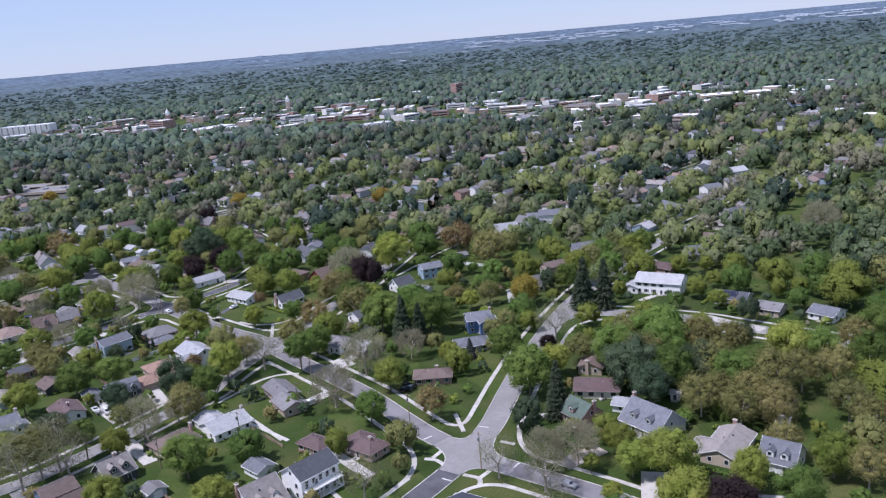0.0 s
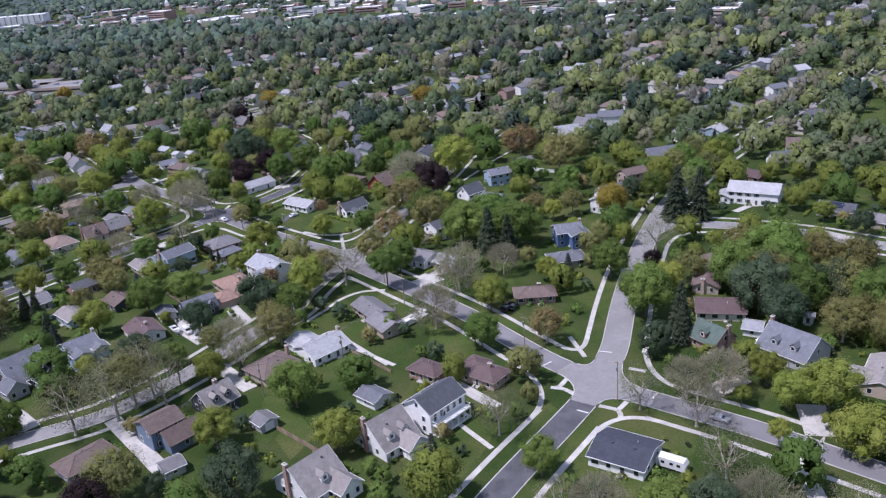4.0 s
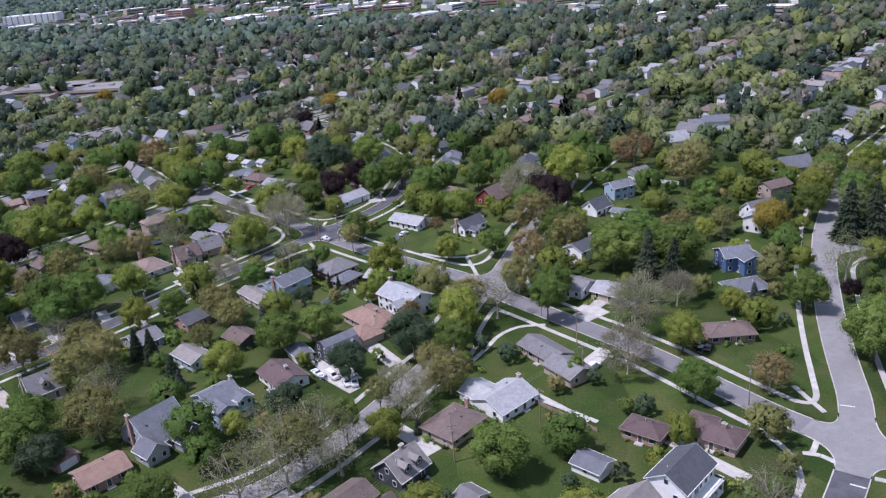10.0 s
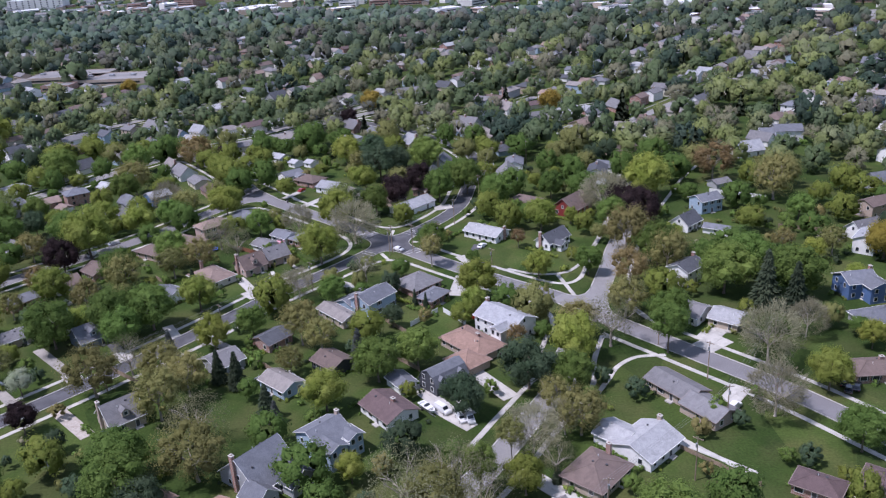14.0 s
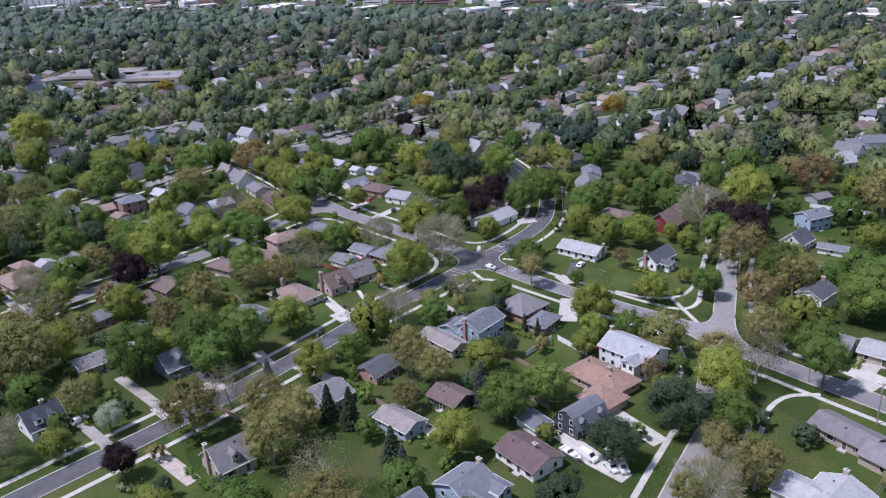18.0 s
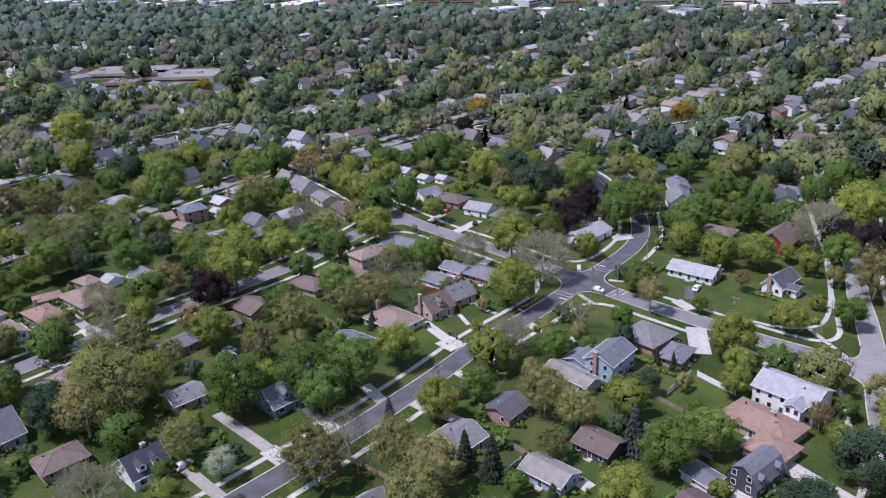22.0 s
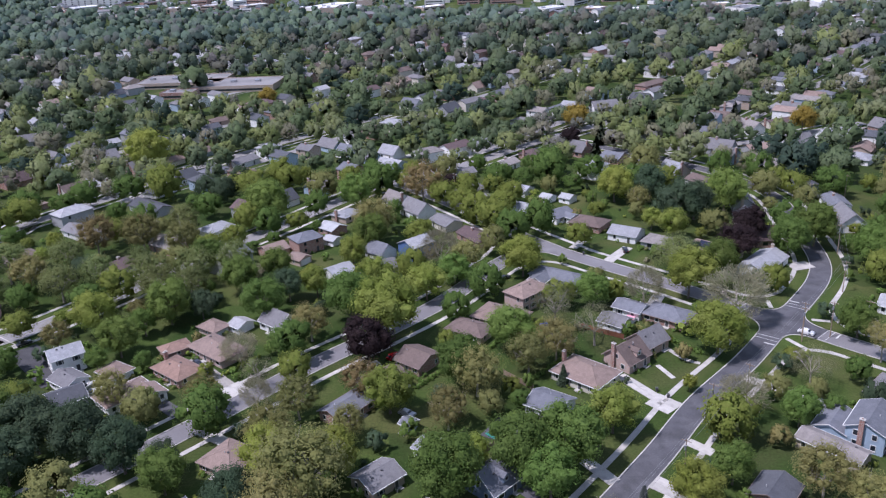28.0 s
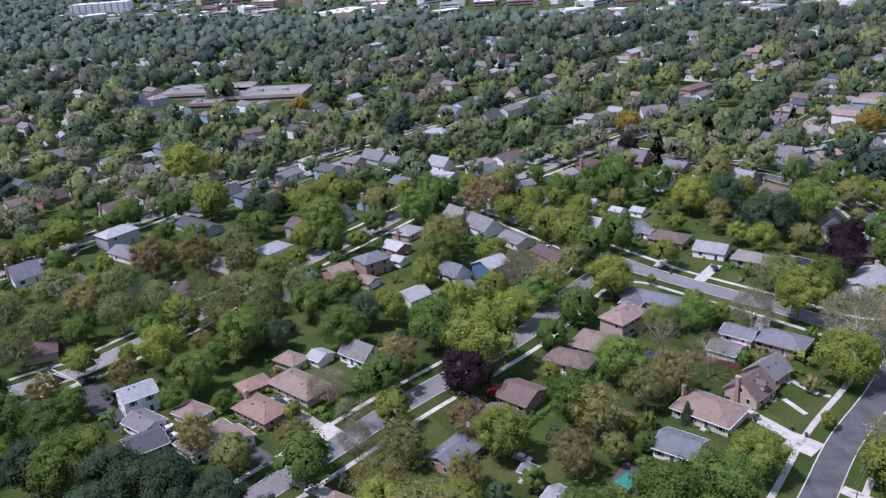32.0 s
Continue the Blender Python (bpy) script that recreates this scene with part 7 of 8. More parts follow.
CARPAINT = {
    "red": mat("red_paint", (0.35, 0.012, 0.015), (0.30, 0.01, 0.012), 1.0, 0.25, 4.0, 0.03, coat=1.0),
    "black": mat("black_paint", (0.014, 0.015, 0.018), (0.02, 0.02, 0.024), 1.0, 0.25, 4.0, 0.03, coat=1.0),
    "silver": mat("silver_paint", (0.42, 0.43, 0.45), (0.46, 0.47, 0.49), 1.0, 0.3, 4.0, 0.03, metal=0.5, coat=1.0),
    "white": mat("white_paint", (0.72, 0.72, 0.71), (0.68, 0.68, 0.67), 1.0, 0.3, 4.0, 0.03, coat=1.0),
}


def car_body(L, W, hood, belt, roof, a, b, c, d):
    """A body in cross sections: bonnet, windscreen, roof, rear window, boot."""
    s = Shape()
    prof = [(-L / 2, 0.35), (-L / 2, belt * 0.82), (d, belt), (c, roof), (b, roof), (a, belt), (L / 2 - 0.15, hood), (L / 2, hood * 0.75), (L / 2, 0.35)]
    rows = []
    for y, k in ((-W / 2, 0), (-W / 2 + 0.06, 1), (W / 2 - 0.06, 1), (W / 2, 0)):
        rows.append([(x, (y * (0.80 if z > belt + 0.05 else 1.0)), z if k else min(z, z - 0.04)) for x, z in prof])
    n = len(prof)
    s.solid([p for r in rows for p in r], [(i * n + j, i * n + (j + 1) % n, (i + 1) * n + (j + 1) % n, (i + 1) * n + j) for i in range(3) for j in range(n)] + [tuple(range(n)), tuple(range(4 * n - 1, 3 * n - 1, -1))])
    return s


def car(x, y, turn, colour):
    van = colour in ("van", "suv")
    paint = CARPAINT["white" if van else colour]
    word = {"red": "red", "black": "black", "silver": "silver", "white": "white", "van": "white", "suv": "white"}[colour]
    ob = thing("car", f"parked {word} {'van' if colour == 'van' else 'car'} with dark windows", "car", pose(x, y, 0.1, 0, 0, turn), "parked vehicles")
    L, W, belt, roof = (5.2, 2.0, 1.15, 2.0) if van else (4.6, 1.85, 0.95, 1.48)
    a, b, c, d = (1.5, 0.8, -2.3, -2.5) if van else (1.05, 0.35, -1.2, -1.85)
    part("body", shared(("car", colour), lambda: car_body(L, W, belt * 0.95, belt, roof, a, b, c, d).mesh("body", paint)), ob)
    def glass():
        s = Shape()
        w = W / 2 * 0.81
        for y0, y1 in ((-w - 0.012, -w + 0.02), (w - 0.02, w + 0.012)):
            s.solid([(a - 0.15, y0, belt + 0.06), (b - 0.05, y0, roof - 0.1), (c + 0.05, y0, roof - 0.1), (d + 0.2, y0, belt + 0.06), (a - 0.15, y1, belt + 0.06), (b - 0.05, y1, roof - 0.1), (c + 0.05, y1, roof - 0.1), (d + 0.2, y1, belt + 0.06)],
                    [(0, 1, 2, 3), (7, 6, 5, 4), (0, 4, 5, 1), (1, 5, 6, 2), (2, 6, 7, 3), (3, 7, 4, 0)])
        return s.mesh("side_window", GLASS)
    part("side_window", shared(("cg", van), glass), ob)
    def shield(p, q, sgn):
        s = Shape()
        w = W / 2 * 0.74
        k = Vector((sgn * 0.02, 0, 0.02))
        p0, p1, q0, q1 = Vector((p[0], -w, p[1] + 0.06)), Vector((p[0], w, p[1] + 0.06)), Vector((q[0], -w, q[1] - 0.06)), Vector((q[0], w, q[1] - 0.06))
        s.face([p0 + k, p1 + k, q1 + k, q0 + k] if sgn > 0 else [p1 + k, p0 + k, q0 + k, q1 + k])
        return s.mesh("windscreen", GLASS)
    part("windscreen", shared(("ws", van), lambda: shield((a, belt), (b, roof), 1)), ob)
    part("rear_window", shared(("rw", van), lambda: shield((d, belt), (c, roof), -1)), ob)
    def wheel():
        s = Shape()
        s.tube((0, -0.11, 0), (0, 0.11, 0), 0.33, 0.33, 14)
        return s.mesh("wheel", RUBBER)
    def rim():
        s = Shape()
        s.tube((0, -0.12, 0), (0, 0.12, 0), 0.19, 0.19, 10)
        return s.mesh("rim", METAL)
    for wx in (-L * 0.3, L * 0.31):
        for wy in (-W / 2 + 0.08, W / 2 - 0.08):
            wh = part("wheel", shared("wheel", wheel), ob, "", pose(wx, wy, 0.33))
            part("rim", shared("rim", rim), wh)
    def lamps(m, xx):
        s = Shape()
        s.box(xx - 0.03, -0.16, -0.07, xx + 0.03, 0.16, 0.07)
        return s.mesh("headlight", m)
    for wy in (-W * 0.36, W * 0.36):
        part("headlight", shared("hl", lambda: lamps(TRIM, 0)), ob, "", pose(L / 2, wy, belt * 0.72))
        part("tail_light", shared("tl", lambda: lamps(CARPAINT["red"], 0)), ob, "", pose(-L / 2, wy, belt * 0.72))
    return ob


def boat(x, y, turn):
    ob = thing("boat", "white motorboat on a trailer in a concrete drive", "boat", pose(x, y, 0.08, 0, 0, turn))
    s = Shape()
    ring = [(3.4, 0.0), (2.6, 0.75), (1.0, 1.1), (-2.8, 1.05), (-2.8, -1.05), (1.0, -1.1), (2.6, -0.75)]
    n = len(ring)
    s.solid([(a * 0.8, b * 0.45, 0.55) for a, b in ring] + [(a, b, 1.5) for a, b in ring] + [(a * 0.86, b * 0.8, 1.45) for a, b in ring] + [(a * 0.8, b * 0.7, 1.05) for a, b in ring],
            [(i + k * n, (i + 1) % n + k * n, (i + 1) % n + (k + 1) * n, i + (k + 1) * n) for k in range(3) for i in range(n)] + [tuple(range(3 * n, 4 * n)), tuple(range(n - 1, -1, -1))])
    part("hull", s.mesh("hull", CARPAINT["white"]), ob)
    s = Shape()
    s.box(0.5, -0.8, 1.2, 1.9, 0.8, 1.7)
    part("cabin", s.mesh("cabin", CARPAINT["white"]), ob)
    s = Shape()
    s.box(-0.2, -0.7, 1.4, 0.55, 0.7, 2.0)
    part("windscreen", s.mesh("windscreen", GLASS), ob)
    s = Shape()
    s.box(-2.6, -0.55, 0.3, 4.3, -0.45, 0.5)
    s.box(-2.6, 0.45, 0.3, 4.3, 0.55, 0.5)
    part("trailer_frame", s.mesh("trailer_frame", METAL), ob)
    for wy in (-0.95, 0.95):
        part("wheel", shared("wheel", lambda: None), ob, "", pose(-1.0, wy, 0.33))


def fence(a, b, m, h):
    """Posts and boards between two points; every board is a piece of its own."""
    p, q = Vector((*a, 0)), Vector((*b, 0))
    L, ang = (q - p).length, math.degrees(math.atan2(q.y - p.y, q.x - p.x))
    word = {"white_vinyl": "white vinyl privacy", "stained_fence": "red-stained wooden", "weathered_wood": "weathered wooden"}[m.name]
    ob = thing("fence", f"{word} garden fence on the lawn", "fence", pose(p.x, p.y, 0, 0, 0, ang), "garden fences")
    n = max(2, round(L / 2.4))
    post = shared(("post", m.name, h), lambda: (lambda s: (s.box(-0.07, -0.07, 0, 0.07, 0.07, h + 0.12), s.mesh("post", m))[1])(Shape()))
    board = shared(("board", m.name, h, round(L / n, 1)), lambda: (lambda s: (s.box(-L / n / 2 + 0.07, -0.025, 0.08, L / n / 2 - 0.07, 0.025, h), s.mesh("fence_panel", m))[1])(Shape()))
    for i in range(n + 1):
        part("post", post, ob, "", pose(i * L / n, 0, 0))
        if i < n:
            part("fence_panel", board, ob, "", pose((i + 0.5) * L / n, 0, 0))


POLES = []


def pole(x, y, h=11.5, turn=-40):
    ob = thing("utility_pole", "weathered wooden utility pole with crossarm beside the street", "utility pole", pose(x, y, 0, 0, 0, turn), "utility poles")
    POLES.append((x, y, h))
    part("post", shared(("pole", h), lambda: (lambda s: (s.tube((0, 0, 0), (0, 0, h), 0.17, 0.11, 8), s.mesh("post", WOOD))[1])(Shape())), ob)
    part("crossarm", shared("arm", lambda: (lambda s: (s.box(-1.2, -0.06, -0.07, 1.2, 0.06, 0.07), s.mesh("crossarm", WOOD))[1])(Shape())), ob, "", pose(0, 0.12, h - 0.6))
    for k in (-1.05, -0.45, 0.45, 1.05):
        part("insulator", shared("ins", lambda: (lambda s: (s.tube((0, 0, 0), (0, 0, 0.22), 0.05, 0.04, 6), s.mesh("insulator", TRIM))[1])(Shape())), ob, "", pose(k, 0.12, h - 0.53))
    part("transformer", shared("trf", lambda: (lambda s: (s.tube((0, 0, -0.5), (0, 0, 0.5), 0.25, 0.25, 10), s.mesh("transformer", METAL))[1])(Shape())), ob, "", pose(0, -0.42, h - 2.0))
    return ob


def cable(a, b, sag=0.5, r=0.014):
    s = Shape()
    a, b = Vector(a), Vector(b)
    pts = [a.lerp(b, t / 8) - Vector((0, 0, sag * 4 * (t / 8) * (1 - t / 8))) for t in range(9)]
    d = (b - a).normalized()
    u, w = Vector((-d.y, d.x, 0)).normalized() * r, Vector((0, 0, r))
    ringed = [q for p in pts for q in (p - u - w, p + u - w, p + u + w, p - u + w)]
    s.solid(ringed, [(4 * i + k, 4 * i + (k + 1) % 4, 4 * i + 4 + (k + 1) % 4, 4 * i + 4 + k) for i in range(8) for k in range(4)])
    tagged(new("cable", s.mesh("cable", WIRE)), "thin grey overhead cable between utility poles", "cable", "overhead cables")


def street_line(line, off, step, h=11.0, arms=3):
    """Poles along a street at an even step, with cables between them."""
    pts, run, last = [], 0.0, None
    for i in range(1, len(line)):
        run += (line[i] - line[i - 1]).length
        if run >= step:
            run = 0.0
            p = line[i] + side(line, i) * off
            d = line[i] - line[i - 1]
            pole(p.x, p.y, h, math.degrees(math.atan2(d.y, d.x)) - 90)
            pts.append((p, side(line, i)))
    for (p, u), (q, w) in zip(pts, pts[1:]):
        for k in (-1.05, 0.45, 1.05)[:arms]:
            cable((p.x + u.x * k, p.y + u.y * k, h - 0.3), (q.x + w.x * k, q.y + w.y * k, h - 0.3))
# ---- drives and paths ----
drive((-50.1, 258.8), (-40.2, 242.0), 3.6, CONCRETE)
drive((-44.2, 246.6), (-39.6, 241.2), 6.5, CONCRETE)
drive((-40.6, 227.4), (-36.0, 222.4), 3, CONCRETE)
drive((32.3, 248.2), (28.9, 232.1), 6, CONCRETE)
drive((31.6, 267.1), (34.6, 260.2), 4, CONCRETE)
drive((39.0, 277.7), (35.9, 267.5), 3, DRIVEDARK)
drive((22.8, 324.0), (31.9, 326.4), 6, CONCRETE)
drive((-113.0, 184.4), (-103.8, 174.4), 1.2, CONCRETE)
drive((-109.0, 191.6), (-94.5, 177.0), 3, AGED)
drive((-103.6, 211.2), (-86.8, 194.2), 3.2, AGED)
drive((-87.4, 194.6), (-82.4, 189.2), 4.6, CONCRETE)
drive((-53.8, 214.9), (-47.6, 209.0), 4.8, CONCRETE)
drive((-47.8, 209.2), (-39.0, 201.6), 3.4, AGED)
drive((31.5, 181.7), (40.8, 166.7), 5, CONCRETE)
drive((15.5, 176.0), (25.3, 160.4), 4.5, CONCRETE)
drive((25.8, 168.5), (30.7, 160.3), 1.2, CONCRETE)
drive((95.1, 184.9), (105.6, 191.8), 7, CONCRETE)
drive((91.8, 154.7), (101.4, 165.3), 5, CONCRETE)
drive((106.5, 120.1), (119.4, 103.3), 3.6, CONCRETE)
drive((15.9, 112.0), (37.4, 86.6), 4.5, CONCRETE)
drive((37.4, 139.4), (51.4, 122.4), 4.5, CONCRETE)
drive((-15.0, 119.2), (-5.8, 110.2), 6, CONCRETE)
drive((18.1, 167.1), (29.8, 154.0), 4, CONCRETE)
drive((172.5, 100.8), (184.6, 108.5), 6, GRAVEL)
drive((195.9, 93.4), (192.8, 80.3), 7, CONCRETE)
drive((184.1, 73.0), (181.8, 51.6), 4, CONCRETE)
drive((197.3, 57.6), (191.3, 50.4), 4, DRIVEDARK)
drive((220.8, 78.0), (216.5, 62.7), 8, CONCRETE)
drive((-82.2, 174.2), (-68.7, 160.7), 4, GRAVEL)
drive((-173.2, 280.6), (-157.6, 263.8), 3.2, AGED)
drive((-158.0, 264.2), (-152.6, 258.4), 5.6, CONCRETE)
drive((-183.3, 264.0), (-168.2, 250.2), 4, DRIVEDARK)
drive((-229.6, 292.5), (-209.1, 270.7), 9, DRIVEDARK)
drive((-86.9, 237.9), (-79.7, 232.9), 9, DRIVEDARK)
drive((-48.1, 351.8), (-40.4, 362.9), 3.2, CONCRETE)
drive((-39.5, 335.5), (-27.6, 350.1), 4, CONCRETE)
drive((-33.8, 295.1), (-26.7, 307.8), 4, CONCRETE)
drive((-161.6, 243.1), (-149.0, 233.8), 3.5, CONCRETE)
drive((168.4, 131.9), (184.8, 132.7), 3, CONCRETE)
drive((99.2, 190.7), (112.9, 204.8), 6, CONCRETE)
drive((-18.2, 254.8), (-1.0, 239.2), 3.4, CONCRETE)
drive((1.7, 218.6), (8.8, 224.0), 4, DRIVEDARK)
drive((-12.9, 175.1), (-22.4, 187.5), 3.5, CONCRETE)
drive((-84.6, 217.8), (-76.2, 206.4), 3.2, DRIVEDARK)
drive((-76.2, 206.4), (-70.8, 199.4), 4.4, CONCRETE)
drive((-66.0, 222.4), (-58.0, 209.4), 3.4, CONCRETE)
drive((-132.5, 487.0), (-108.7, 497.7), 6, CONCRETE)
drive((289.8, 400.3), (311.6, 403.5), 4, CONCRETE)
drive((231.2, 291.2), (249.2, 296.2), 4, CONCRETE)
drive((226.5, 234.5), (238.7, 243.2), 3, CONCRETE)
drive((245.8, 208.1), (261.7, 188.4), 5, CONCRETE)
footpath((117.6, 307.1), (125.8, 321.7), (138.1, 344.7), (151.2, 364.2))
footpath((48.2, 252.3), (56.4, 246.6), (66.9, 245.6), (74.5, 253.1), (84.2, 273.1), (93.0, 296.2))
footpath((65.0, 244.2), (67.9, 226.8))
footpath((90.6, 245.0), (84.6, 226.1), (84.8, 216.0), (87.2, 208.0))
footpath((146.2, 125.8), (143.9, 138.6))
footpath((134.4, 110.9), (136.5, 110.8), (139.5, 115.0))
footpath((135.0, 110.6), (137.8, 109.5), (139.9, 106.6))
footpath((149.3, 93.9), (149.5, 97.4), (145.2, 100.2))
footpath((149.7, 97.8), (152.5, 101.1))
footpath((160.8, 115.2), (156.8, 117.6))
footpath((13.4, 285.1), (18.3, 283.4))
footpath((1.6, 274.5), (4.6, 267.6))
footpath((4.8, 294.4), (5.5, 299.5))
footpath((109.6, 96.5), (116.8, 85.5))
footpath((74.7, 149.9), (89.8, 130.2))
footpath((71.5, 148.9), (82.7, 138.5), (91.8, 129.6))
footpath((61.5, 163.0), (67.8, 172.9), (71.7, 179.3), (78.0, 183.8), (86.4, 184.0))
footpath((-44.6, 200.0), (-46.9, 194.7))
footpath((-34.7, 274.7), (-30.3, 265.7), (-26.8, 263.0))
footpath((-36.1, 255.9), (-38.7, 263.2))
# ---- vehicles ----
car(22.6, 162.2, -52, "van")
car(27.1, 157.9, -71, "white")
car(-117.1, 270.0, -60, "white")
car(-112.5, 274.8, 49, "red")
car(-107.7, 244.6, -33, "silver")
car(-40.9, 361.8, 64, "red")
car(-29.5, 346.3, 87, "black")
car(-76.0, 326.7, 36, "black")
car(-116.9, 269.3, -42, "silver")
car(-170.1, 276.4, -47, "black")
car(-230.1, 295.3, 45, "black")
car(-106.1, 188.6, 51, "white")
car(-165.9, 271.8, -47, "black")
car(-111.3, 302.7, 43, "silver")
car(-115.7, 290.9, 43, "white")
car(95.5, 155.1, 44, "van")
car(126.9, 160.2, 60, "black")
car(129.3, 160.9, 59, "black")
car(193.2, 121.0, 30, "black")
car(196.1, 126.3, 54, "silver")
car(186.9, 118.0, 9, "red")
car(172.5, 89.8, -40, "silver")
car(193.8, 53.3, -131, "black")
car(8.2, 276.6, -44, "white")
car(217.5, 304.9, -69, "white")
car(29.3, 157.6, -79, "suv")
car(40.5, 274.8, 56, "white")
car(-116.8, 292.4, 46, "silver")
car(33.5, 214.4, -35, "red")
car(127.3, 163.2, 58, "black")
car(-19.8, 356.2, 55, "black")
# ---- fences ----
fence((13.7, 211.3), (22.3, 220.4), VINYL, 1.7)
fence((24.2, 220.2), (30.9, 209.9), VINYL, 1.7)
fence((144.4, 324.0), (163.9, 310.0), VINYL, 1.7)
fence((-56.2, 287.8), (-44.6, 279.1), REDWOOD, 1.7)
fence((4.3, 197.6), (16.5, 183.3), WOOD, 1.5)
fence((75.0, 143.4), (90.9, 125.3), WOOD, 1.2)
fence((-77.8, 197.4), (-54.5, 178.1), WOOD, 1.5)
fence((-81.4, 262.3), (-74.2, 253.5), WOOD, 1.6)
fence((15.3, 202.7), (5.6, 216.0), WOOD, 1.5)
fence((-92.9, 221.8), (-84.2, 232.1), WOOD, 1.5)
fence((-33.7, 178.6), (-27.1, 185.6), VINYL, 1.5)
fence((62.7, 100.6), (75.7, 88.0), WOOD, 1.5)
fence((155.7, 276.3), (175.7, 266.0), WOOD, 1.6)
fence((-17.5, 178.4), (-30.9, 193.7), WOOD, 1.6)
# ---- poles ----
pole(6.0, 274.5)
pole(-33.0, 234.2)
pole(42.1, 244.9)
pole(23.9, 273.5)
pole(150.3, 102.0)
pole(129.8, 131.4)
pole(93.7, 169.9)
pole(-33.2, 228.0)
pole(77.6, 128.6)
pole(104.8, 152.6)
pole(86.0, 190.3)
pole(43.1, 333.3)
pole(71.0, 388.3)
pole(13.9, 273.9)
pole(-90.7, 420.4)
pole(90.5, 318.0)
# ---- single things ----
boat(18.5, 163.0, -54)
boat(-196.0, 262.0, 48)
boat(-199.0, 265.5, 48)
street_line([p for p in LINES["avenue"] if 160 < p.y < 420], -8.6, 38)
for a, b in (((56, 118), (92, 150)), ((92, 150), (118, 186)), ((30, 88), (56, 118))):
    pole(b[0], b[1], 10.5, 0)
    for k in (-0.9, 0.0, 0.9):
        cable((a[0] + k, a[1], 10.2), (b[0] + k, b[1], 10.2), 0.6)


def porch(parent, L, W):
    """A white porch along the front with a balustraded balcony on its roof."""
    y0 = -W / 2
    for z, name in ((0.35, "porch_floor"), (3.1, "balcony_floor")):
        s = Shape()
        s.box(-L / 2 + 0.3, y0 - 2.4, z, L / 2 - 0.3, y0 - 0.1, z + 0.28)
        part(name, s.mesh(name, TRIM), parent)
    post = slab_mesh("porch_post", -0.13, -0.13, 0, 0.13, 0.13, 2.47, TRIM, "porch_post")
    rail = slab_mesh("porch_rail", -1.25, -0.05, 0, 1.25, 0.05, 0.1, TRIM, "porch_rail")
    bal = slab_mesh("baluster", -0.04, -0.03, 0, 0.04, 0.03, 0.85, TRIM, "baluster")
    n = 6
    span = (L - 1.2) / (n - 1)
    for i in range(n):
        x = -L / 2 + 0.6 + i * span
        part("porch_post", post, parent, "", pose(x, y0 - 2.2, 0.63))
        if i < n - 1:
            part("porch_rail", rail, parent, "", pose(x + span / 2, y0 - 2.25, 4.2) @ Matrix.Diagonal((span / 2.5, 1, 1, 1)))
            for k in range(7):
                part("baluster", bal, parent, "", pose(x + span * (k + 0.5) / 7, y0 - 2.25, 3.38))
            for z in (1.0, 4.1):
                window(parent, x + span / 2, y0, z, 0, 1.0, 1.5)
    for d in (-1, 1):
        part("porch_rail", rail, parent, "", pose(d * (L / 2 - 0.4), y0 - 1.2, 4.2, 0, 0, 90) @ Matrix.Diagonal((0.9, 1, 1, 1)))


porch(white_house, 12.6, 9.0)


def bar(x, y, turn, l, w=0.5, z=0.16):
    s = Shape()
    s.box(-l / 2, -w / 2, 0, l / 2, w / 2, 0.004)
    ob = structure("road_marking", s.mesh("road_marking", PAINT))
    ob.matrix_world = pose(x, y, z, 0, 0, turn)


for x, y in NODES[:2]:
    for ang, p, d, w in legs_at(x, y, 14.5):
        t = math.degrees(math.atan2(d.y, d.x)) + 90
        c = p + left(d) * (w * 0.5)
        bar(c.x, c.y, t, w * 0.9)
    if (x, y) == NODES[1]:
        for ang, p, d, w in legs_at(x, y, 11.0):
            t = math.degrees(math.atan2(d.y, d.x)) + 90
            for k in (0.0, 2.0):
                c = p + d * k
                bar(c.x, c.y, t, w * 1.9, 0.18, 0.17)


def patio_umbrella(x, y):
    ob = thing("patio_umbrella", "open white patio umbrella over a garden terrace", "umbrella", pose(x, y, 0))
    s = Shape()
    s.tube((0, 0, 0), (0, 0, 2.6), 0.04, 0.04, 6)
    part("pole", s.mesh("pole", METAL), ob)
    s = Shape()
    n = 8
    s.solid([(0, 0, 2.75)] + [(1.6 * math.cos(k * math.tau / n), 1.6 * math.sin(k * math.tau / n), 2.15) for k in range(n)] + [(1.6 * math.cos(k * math.tau / n), 1.6 * math.sin(k * math.tau / n), 2.0) for k in range(n)],
            [(0, 1 + k, 1 + (k + 1) % n) for k in range(n)] + [(1 + k, 1 + n + k, 1 + n + (k + 1) % n, 1 + (k + 1) % n) for k in range(n)])
    part("canopy", s.mesh("canopy", VINYL), ob)


PINK = mat("pink_plastic", (0.62, 0.25, 0.30), (0.55, 0.20, 0.26), 1.0, 0.5, 4.0, 0.05)
TEAL = mat("teal_tarpaulin", (0.02, 0.16, 0.13), (0.03, 0.22, 0.17), 1.2, 0.6, 4.0, 0.15)
BLUEPAD = mat("blue_pad", (0.03, 0.08, 0.32), (0.04, 0.10, 0.38), 1.0, 0.5, 4.0, 0.05)


def playhouse(x, y, turn):
    ob = thing("playhouse", "pink plastic garden playhouse", "playhouse", pose(x, y, 0, 0, 0, turn))
    part("wall", gable_body(2.2, 1.8, 1.3, 0.6).mesh("wall", TRIM), ob)
    part("roof", gable_roof(2.2, 1.8, 1.3, 0.6, 0.2, 0.1).mesh("roof", PINK), ob)


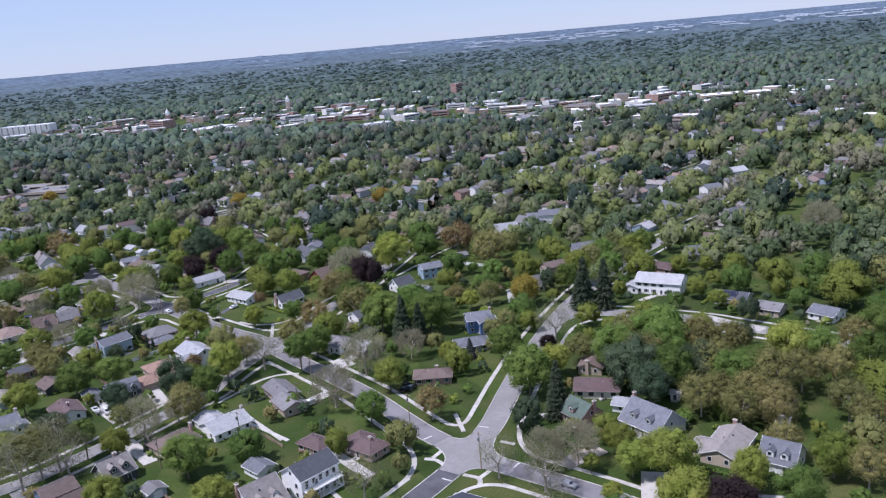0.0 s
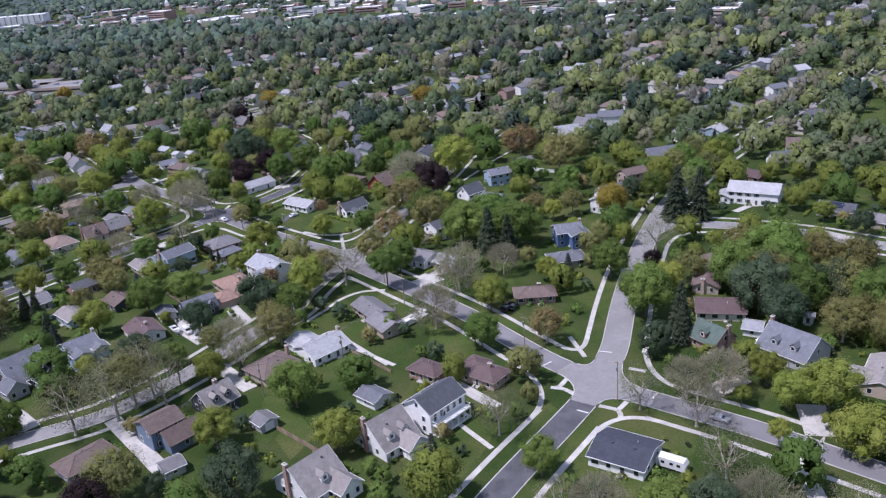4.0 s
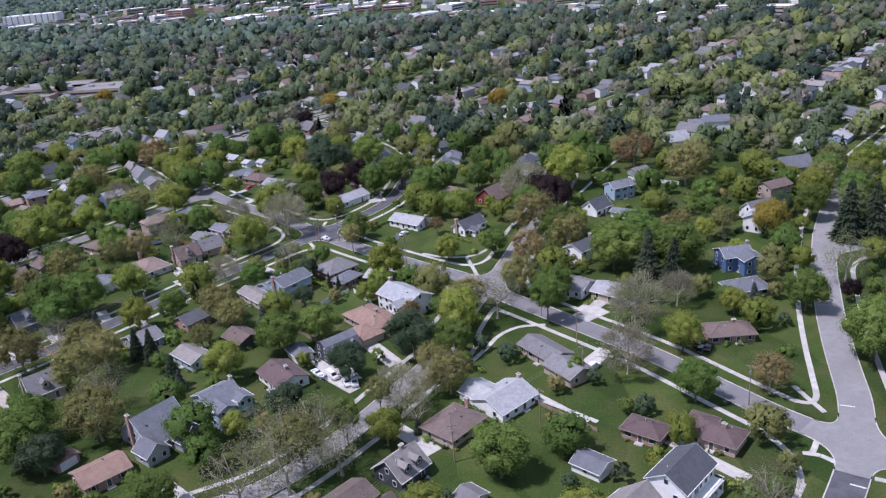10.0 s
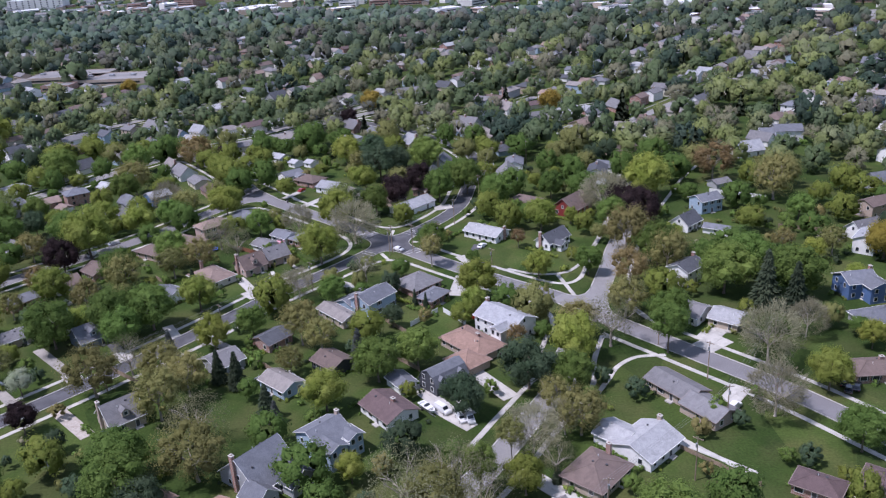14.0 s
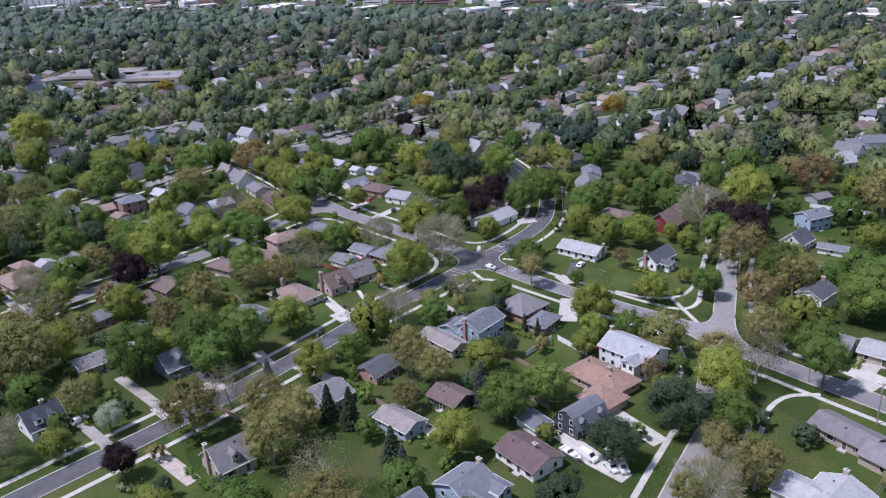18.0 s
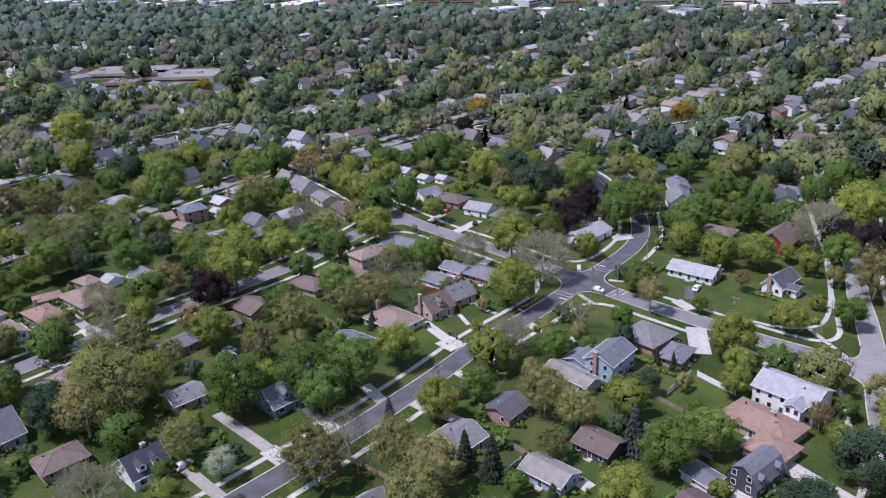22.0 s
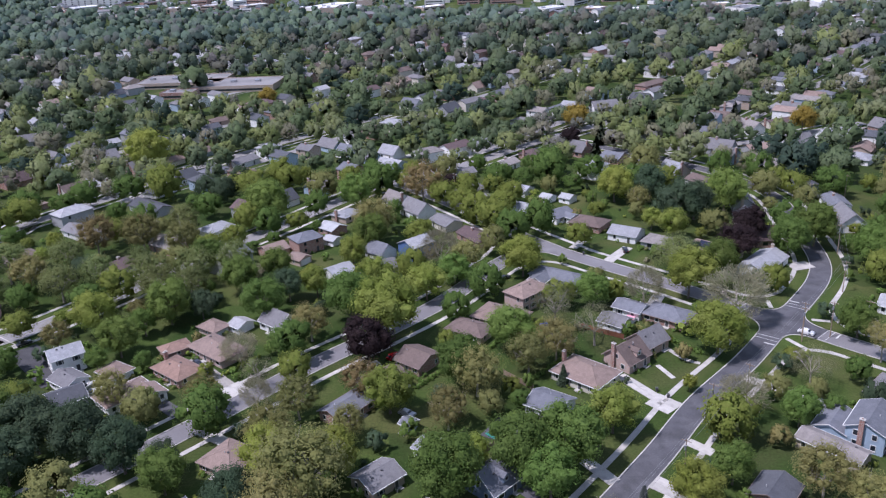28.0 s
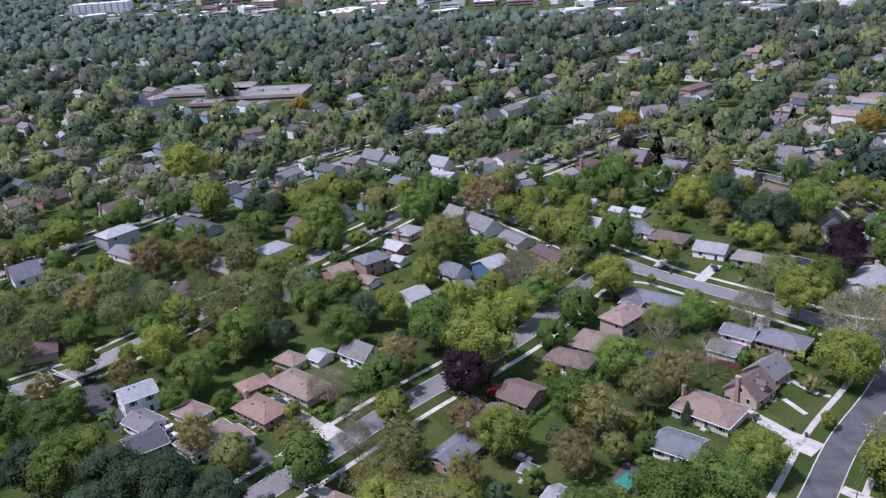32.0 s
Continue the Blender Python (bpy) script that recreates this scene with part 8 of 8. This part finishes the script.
def trampoline(x, y):
    ob = thing("trampoline", "round trampoline with a blue pad on the lawn", "trampoline", pose(x, y, 0))
    s = Shape()
    n = 16
    c = [(math.cos(k * math.tau / n), math.sin(k * math.tau / n)) for k in range(n)]
    s.solid([(1.9 * a, 1.9 * b, 0.8) for a, b in c] + [(1.5 * a, 1.5 * b, 0.8) for a, b in c], [(k, (k + 1) % n, n + (k + 1) % n, n + k) for k in range(n)])
    part("pad", s.mesh("pad", BLUEPAD), ob)
    s = Shape()
    s.face([(1.5 * a, 1.5 * b, 0.78) for a, b in c])
    part("mat", s.mesh("mat", RUBBER), ob)
    leg = shared("tleg", lambda: (lambda s: (s.tube((0, 0, 0), (0, 0, 2.3), 0.03, 0.03, 6), s.mesh("leg", METAL))[1])(Shape()))
    for k in range(0, n, 4):
        part("leg", leg, ob, "", pose(1.92 * c[k][0], 1.92 * c[k][1], 0))


def trailer(x, y, turn):
    ob = thing("caravan", "white caravan trailer parked beside a house", "caravan", pose(x, y, 0.05, 0, 0, turn))
    s = Shape()
    prof = [(-3.4, 0.6), (-3.4, 2.6), (-3.1, 2.9), (2.9, 2.9), (3.5, 2.0), (3.3, 0.6)]
    n = len(prof)
    s.solid([(a, -1.2, b) for a, b in prof] + [(a, 1.2, b) for a, b in prof], [(k, (k + 1) % n, n + (k + 1) % n, n + k) for k in range(n)] + [tuple(range(n - 1, -1, -1)), tuple(range(n, 2 * n))])
    part("body", s.mesh("body", CARPAINT["white"]), ob)
    for k in (-1.8, 0.2, 1.8):
        for d in (-1.21, 1.21):
            part("window", window_pane(0.8, 0.6), ob, "", pose(k, d, 1.6, 0, 0, 0 if d < 0 else 180))
    for d in (-1.1, 1.1):
        part("wheel", SHARED["wheel"], ob, "", pose(-0.3, d, 0.33))


def tarp(x, y, turn):
    ob = thing("tarpaulin", "crumpled teal tarpaulin spread on dark paving", "tarpaulin", pose(x, y, 0.09, 0, 0, turn))
    s = Shape()
    for i in range(6):
        for j in range(5):
            q = [(a * 0.8 - 2.4, b * 0.8 - 2, 0.12 + 0.22 * abs(noise.noise(Vector((a * 0.7, b * 0.7, 4))))) for a, b in ((i, j), (i + 1, j), (i + 1, j + 1), (i, j + 1))]
            s.face(q)
    part("sheet", s.mesh("sheet", TEAL), ob)


def bin_at(x, y):
    ob = thing("wheeled_bin", "dark plastic wheeled bin beside the kerb", "bin", pose(x, y, 0.1))
    s = Shape()
    s.solid([(-0.26, -0.3, 0), (0.26, -0.3, 0), (0.26, 0.3, 0), (-0.26, 0.3, 0), (-0.33, -0.38, 1.0), (0.33, -0.38, 1.0), (0.33, 0.38, 1.0), (-0.33, 0.38, 1.0)], [(3, 2, 1, 0), (4, 5, 6, 7), (0, 1, 5, 4), (1, 2, 6, 5), (2, 3, 7, 6), (3, 0, 4, 7)])
    part("tub", s.mesh("tub", DARKTRIM), ob)
    part("lid", slab_mesh("binlid", -0.35, -0.4, 0, 0.35, 0.42, 0.07, DARKTRIM, "lid"), ob, "", pose(0, 0, 1.0))


patio_umbrella(-73.1, 147.2)
playhouse(-39.9, 290.1, -40)
trampoline(-66.4, 288.9)
trailer(156.2, 72.8, -36)
tarp(-85.2, 234.5, 40)
bin_at(-40.1, 246.6)
bin_at(-42.2, 249.9)
bin_at(124.2, 132.3)
bin_at(-45.2, 345.0)
# ---- streets running on behind the camera ----
for pts, w, m in (([(-106, 61.8), (-190, 25), (-320, -30)], 6.2, ROADPALE), ([(43, -27), (-20, -100), (-120, -210)], 7.0, ROADDARK), ([(-177, 81), (-260, -10), (-360, -120)], 6.6, ROADDARK)):
    structure("road", ribbon("road", pts, w, m, 0.045))
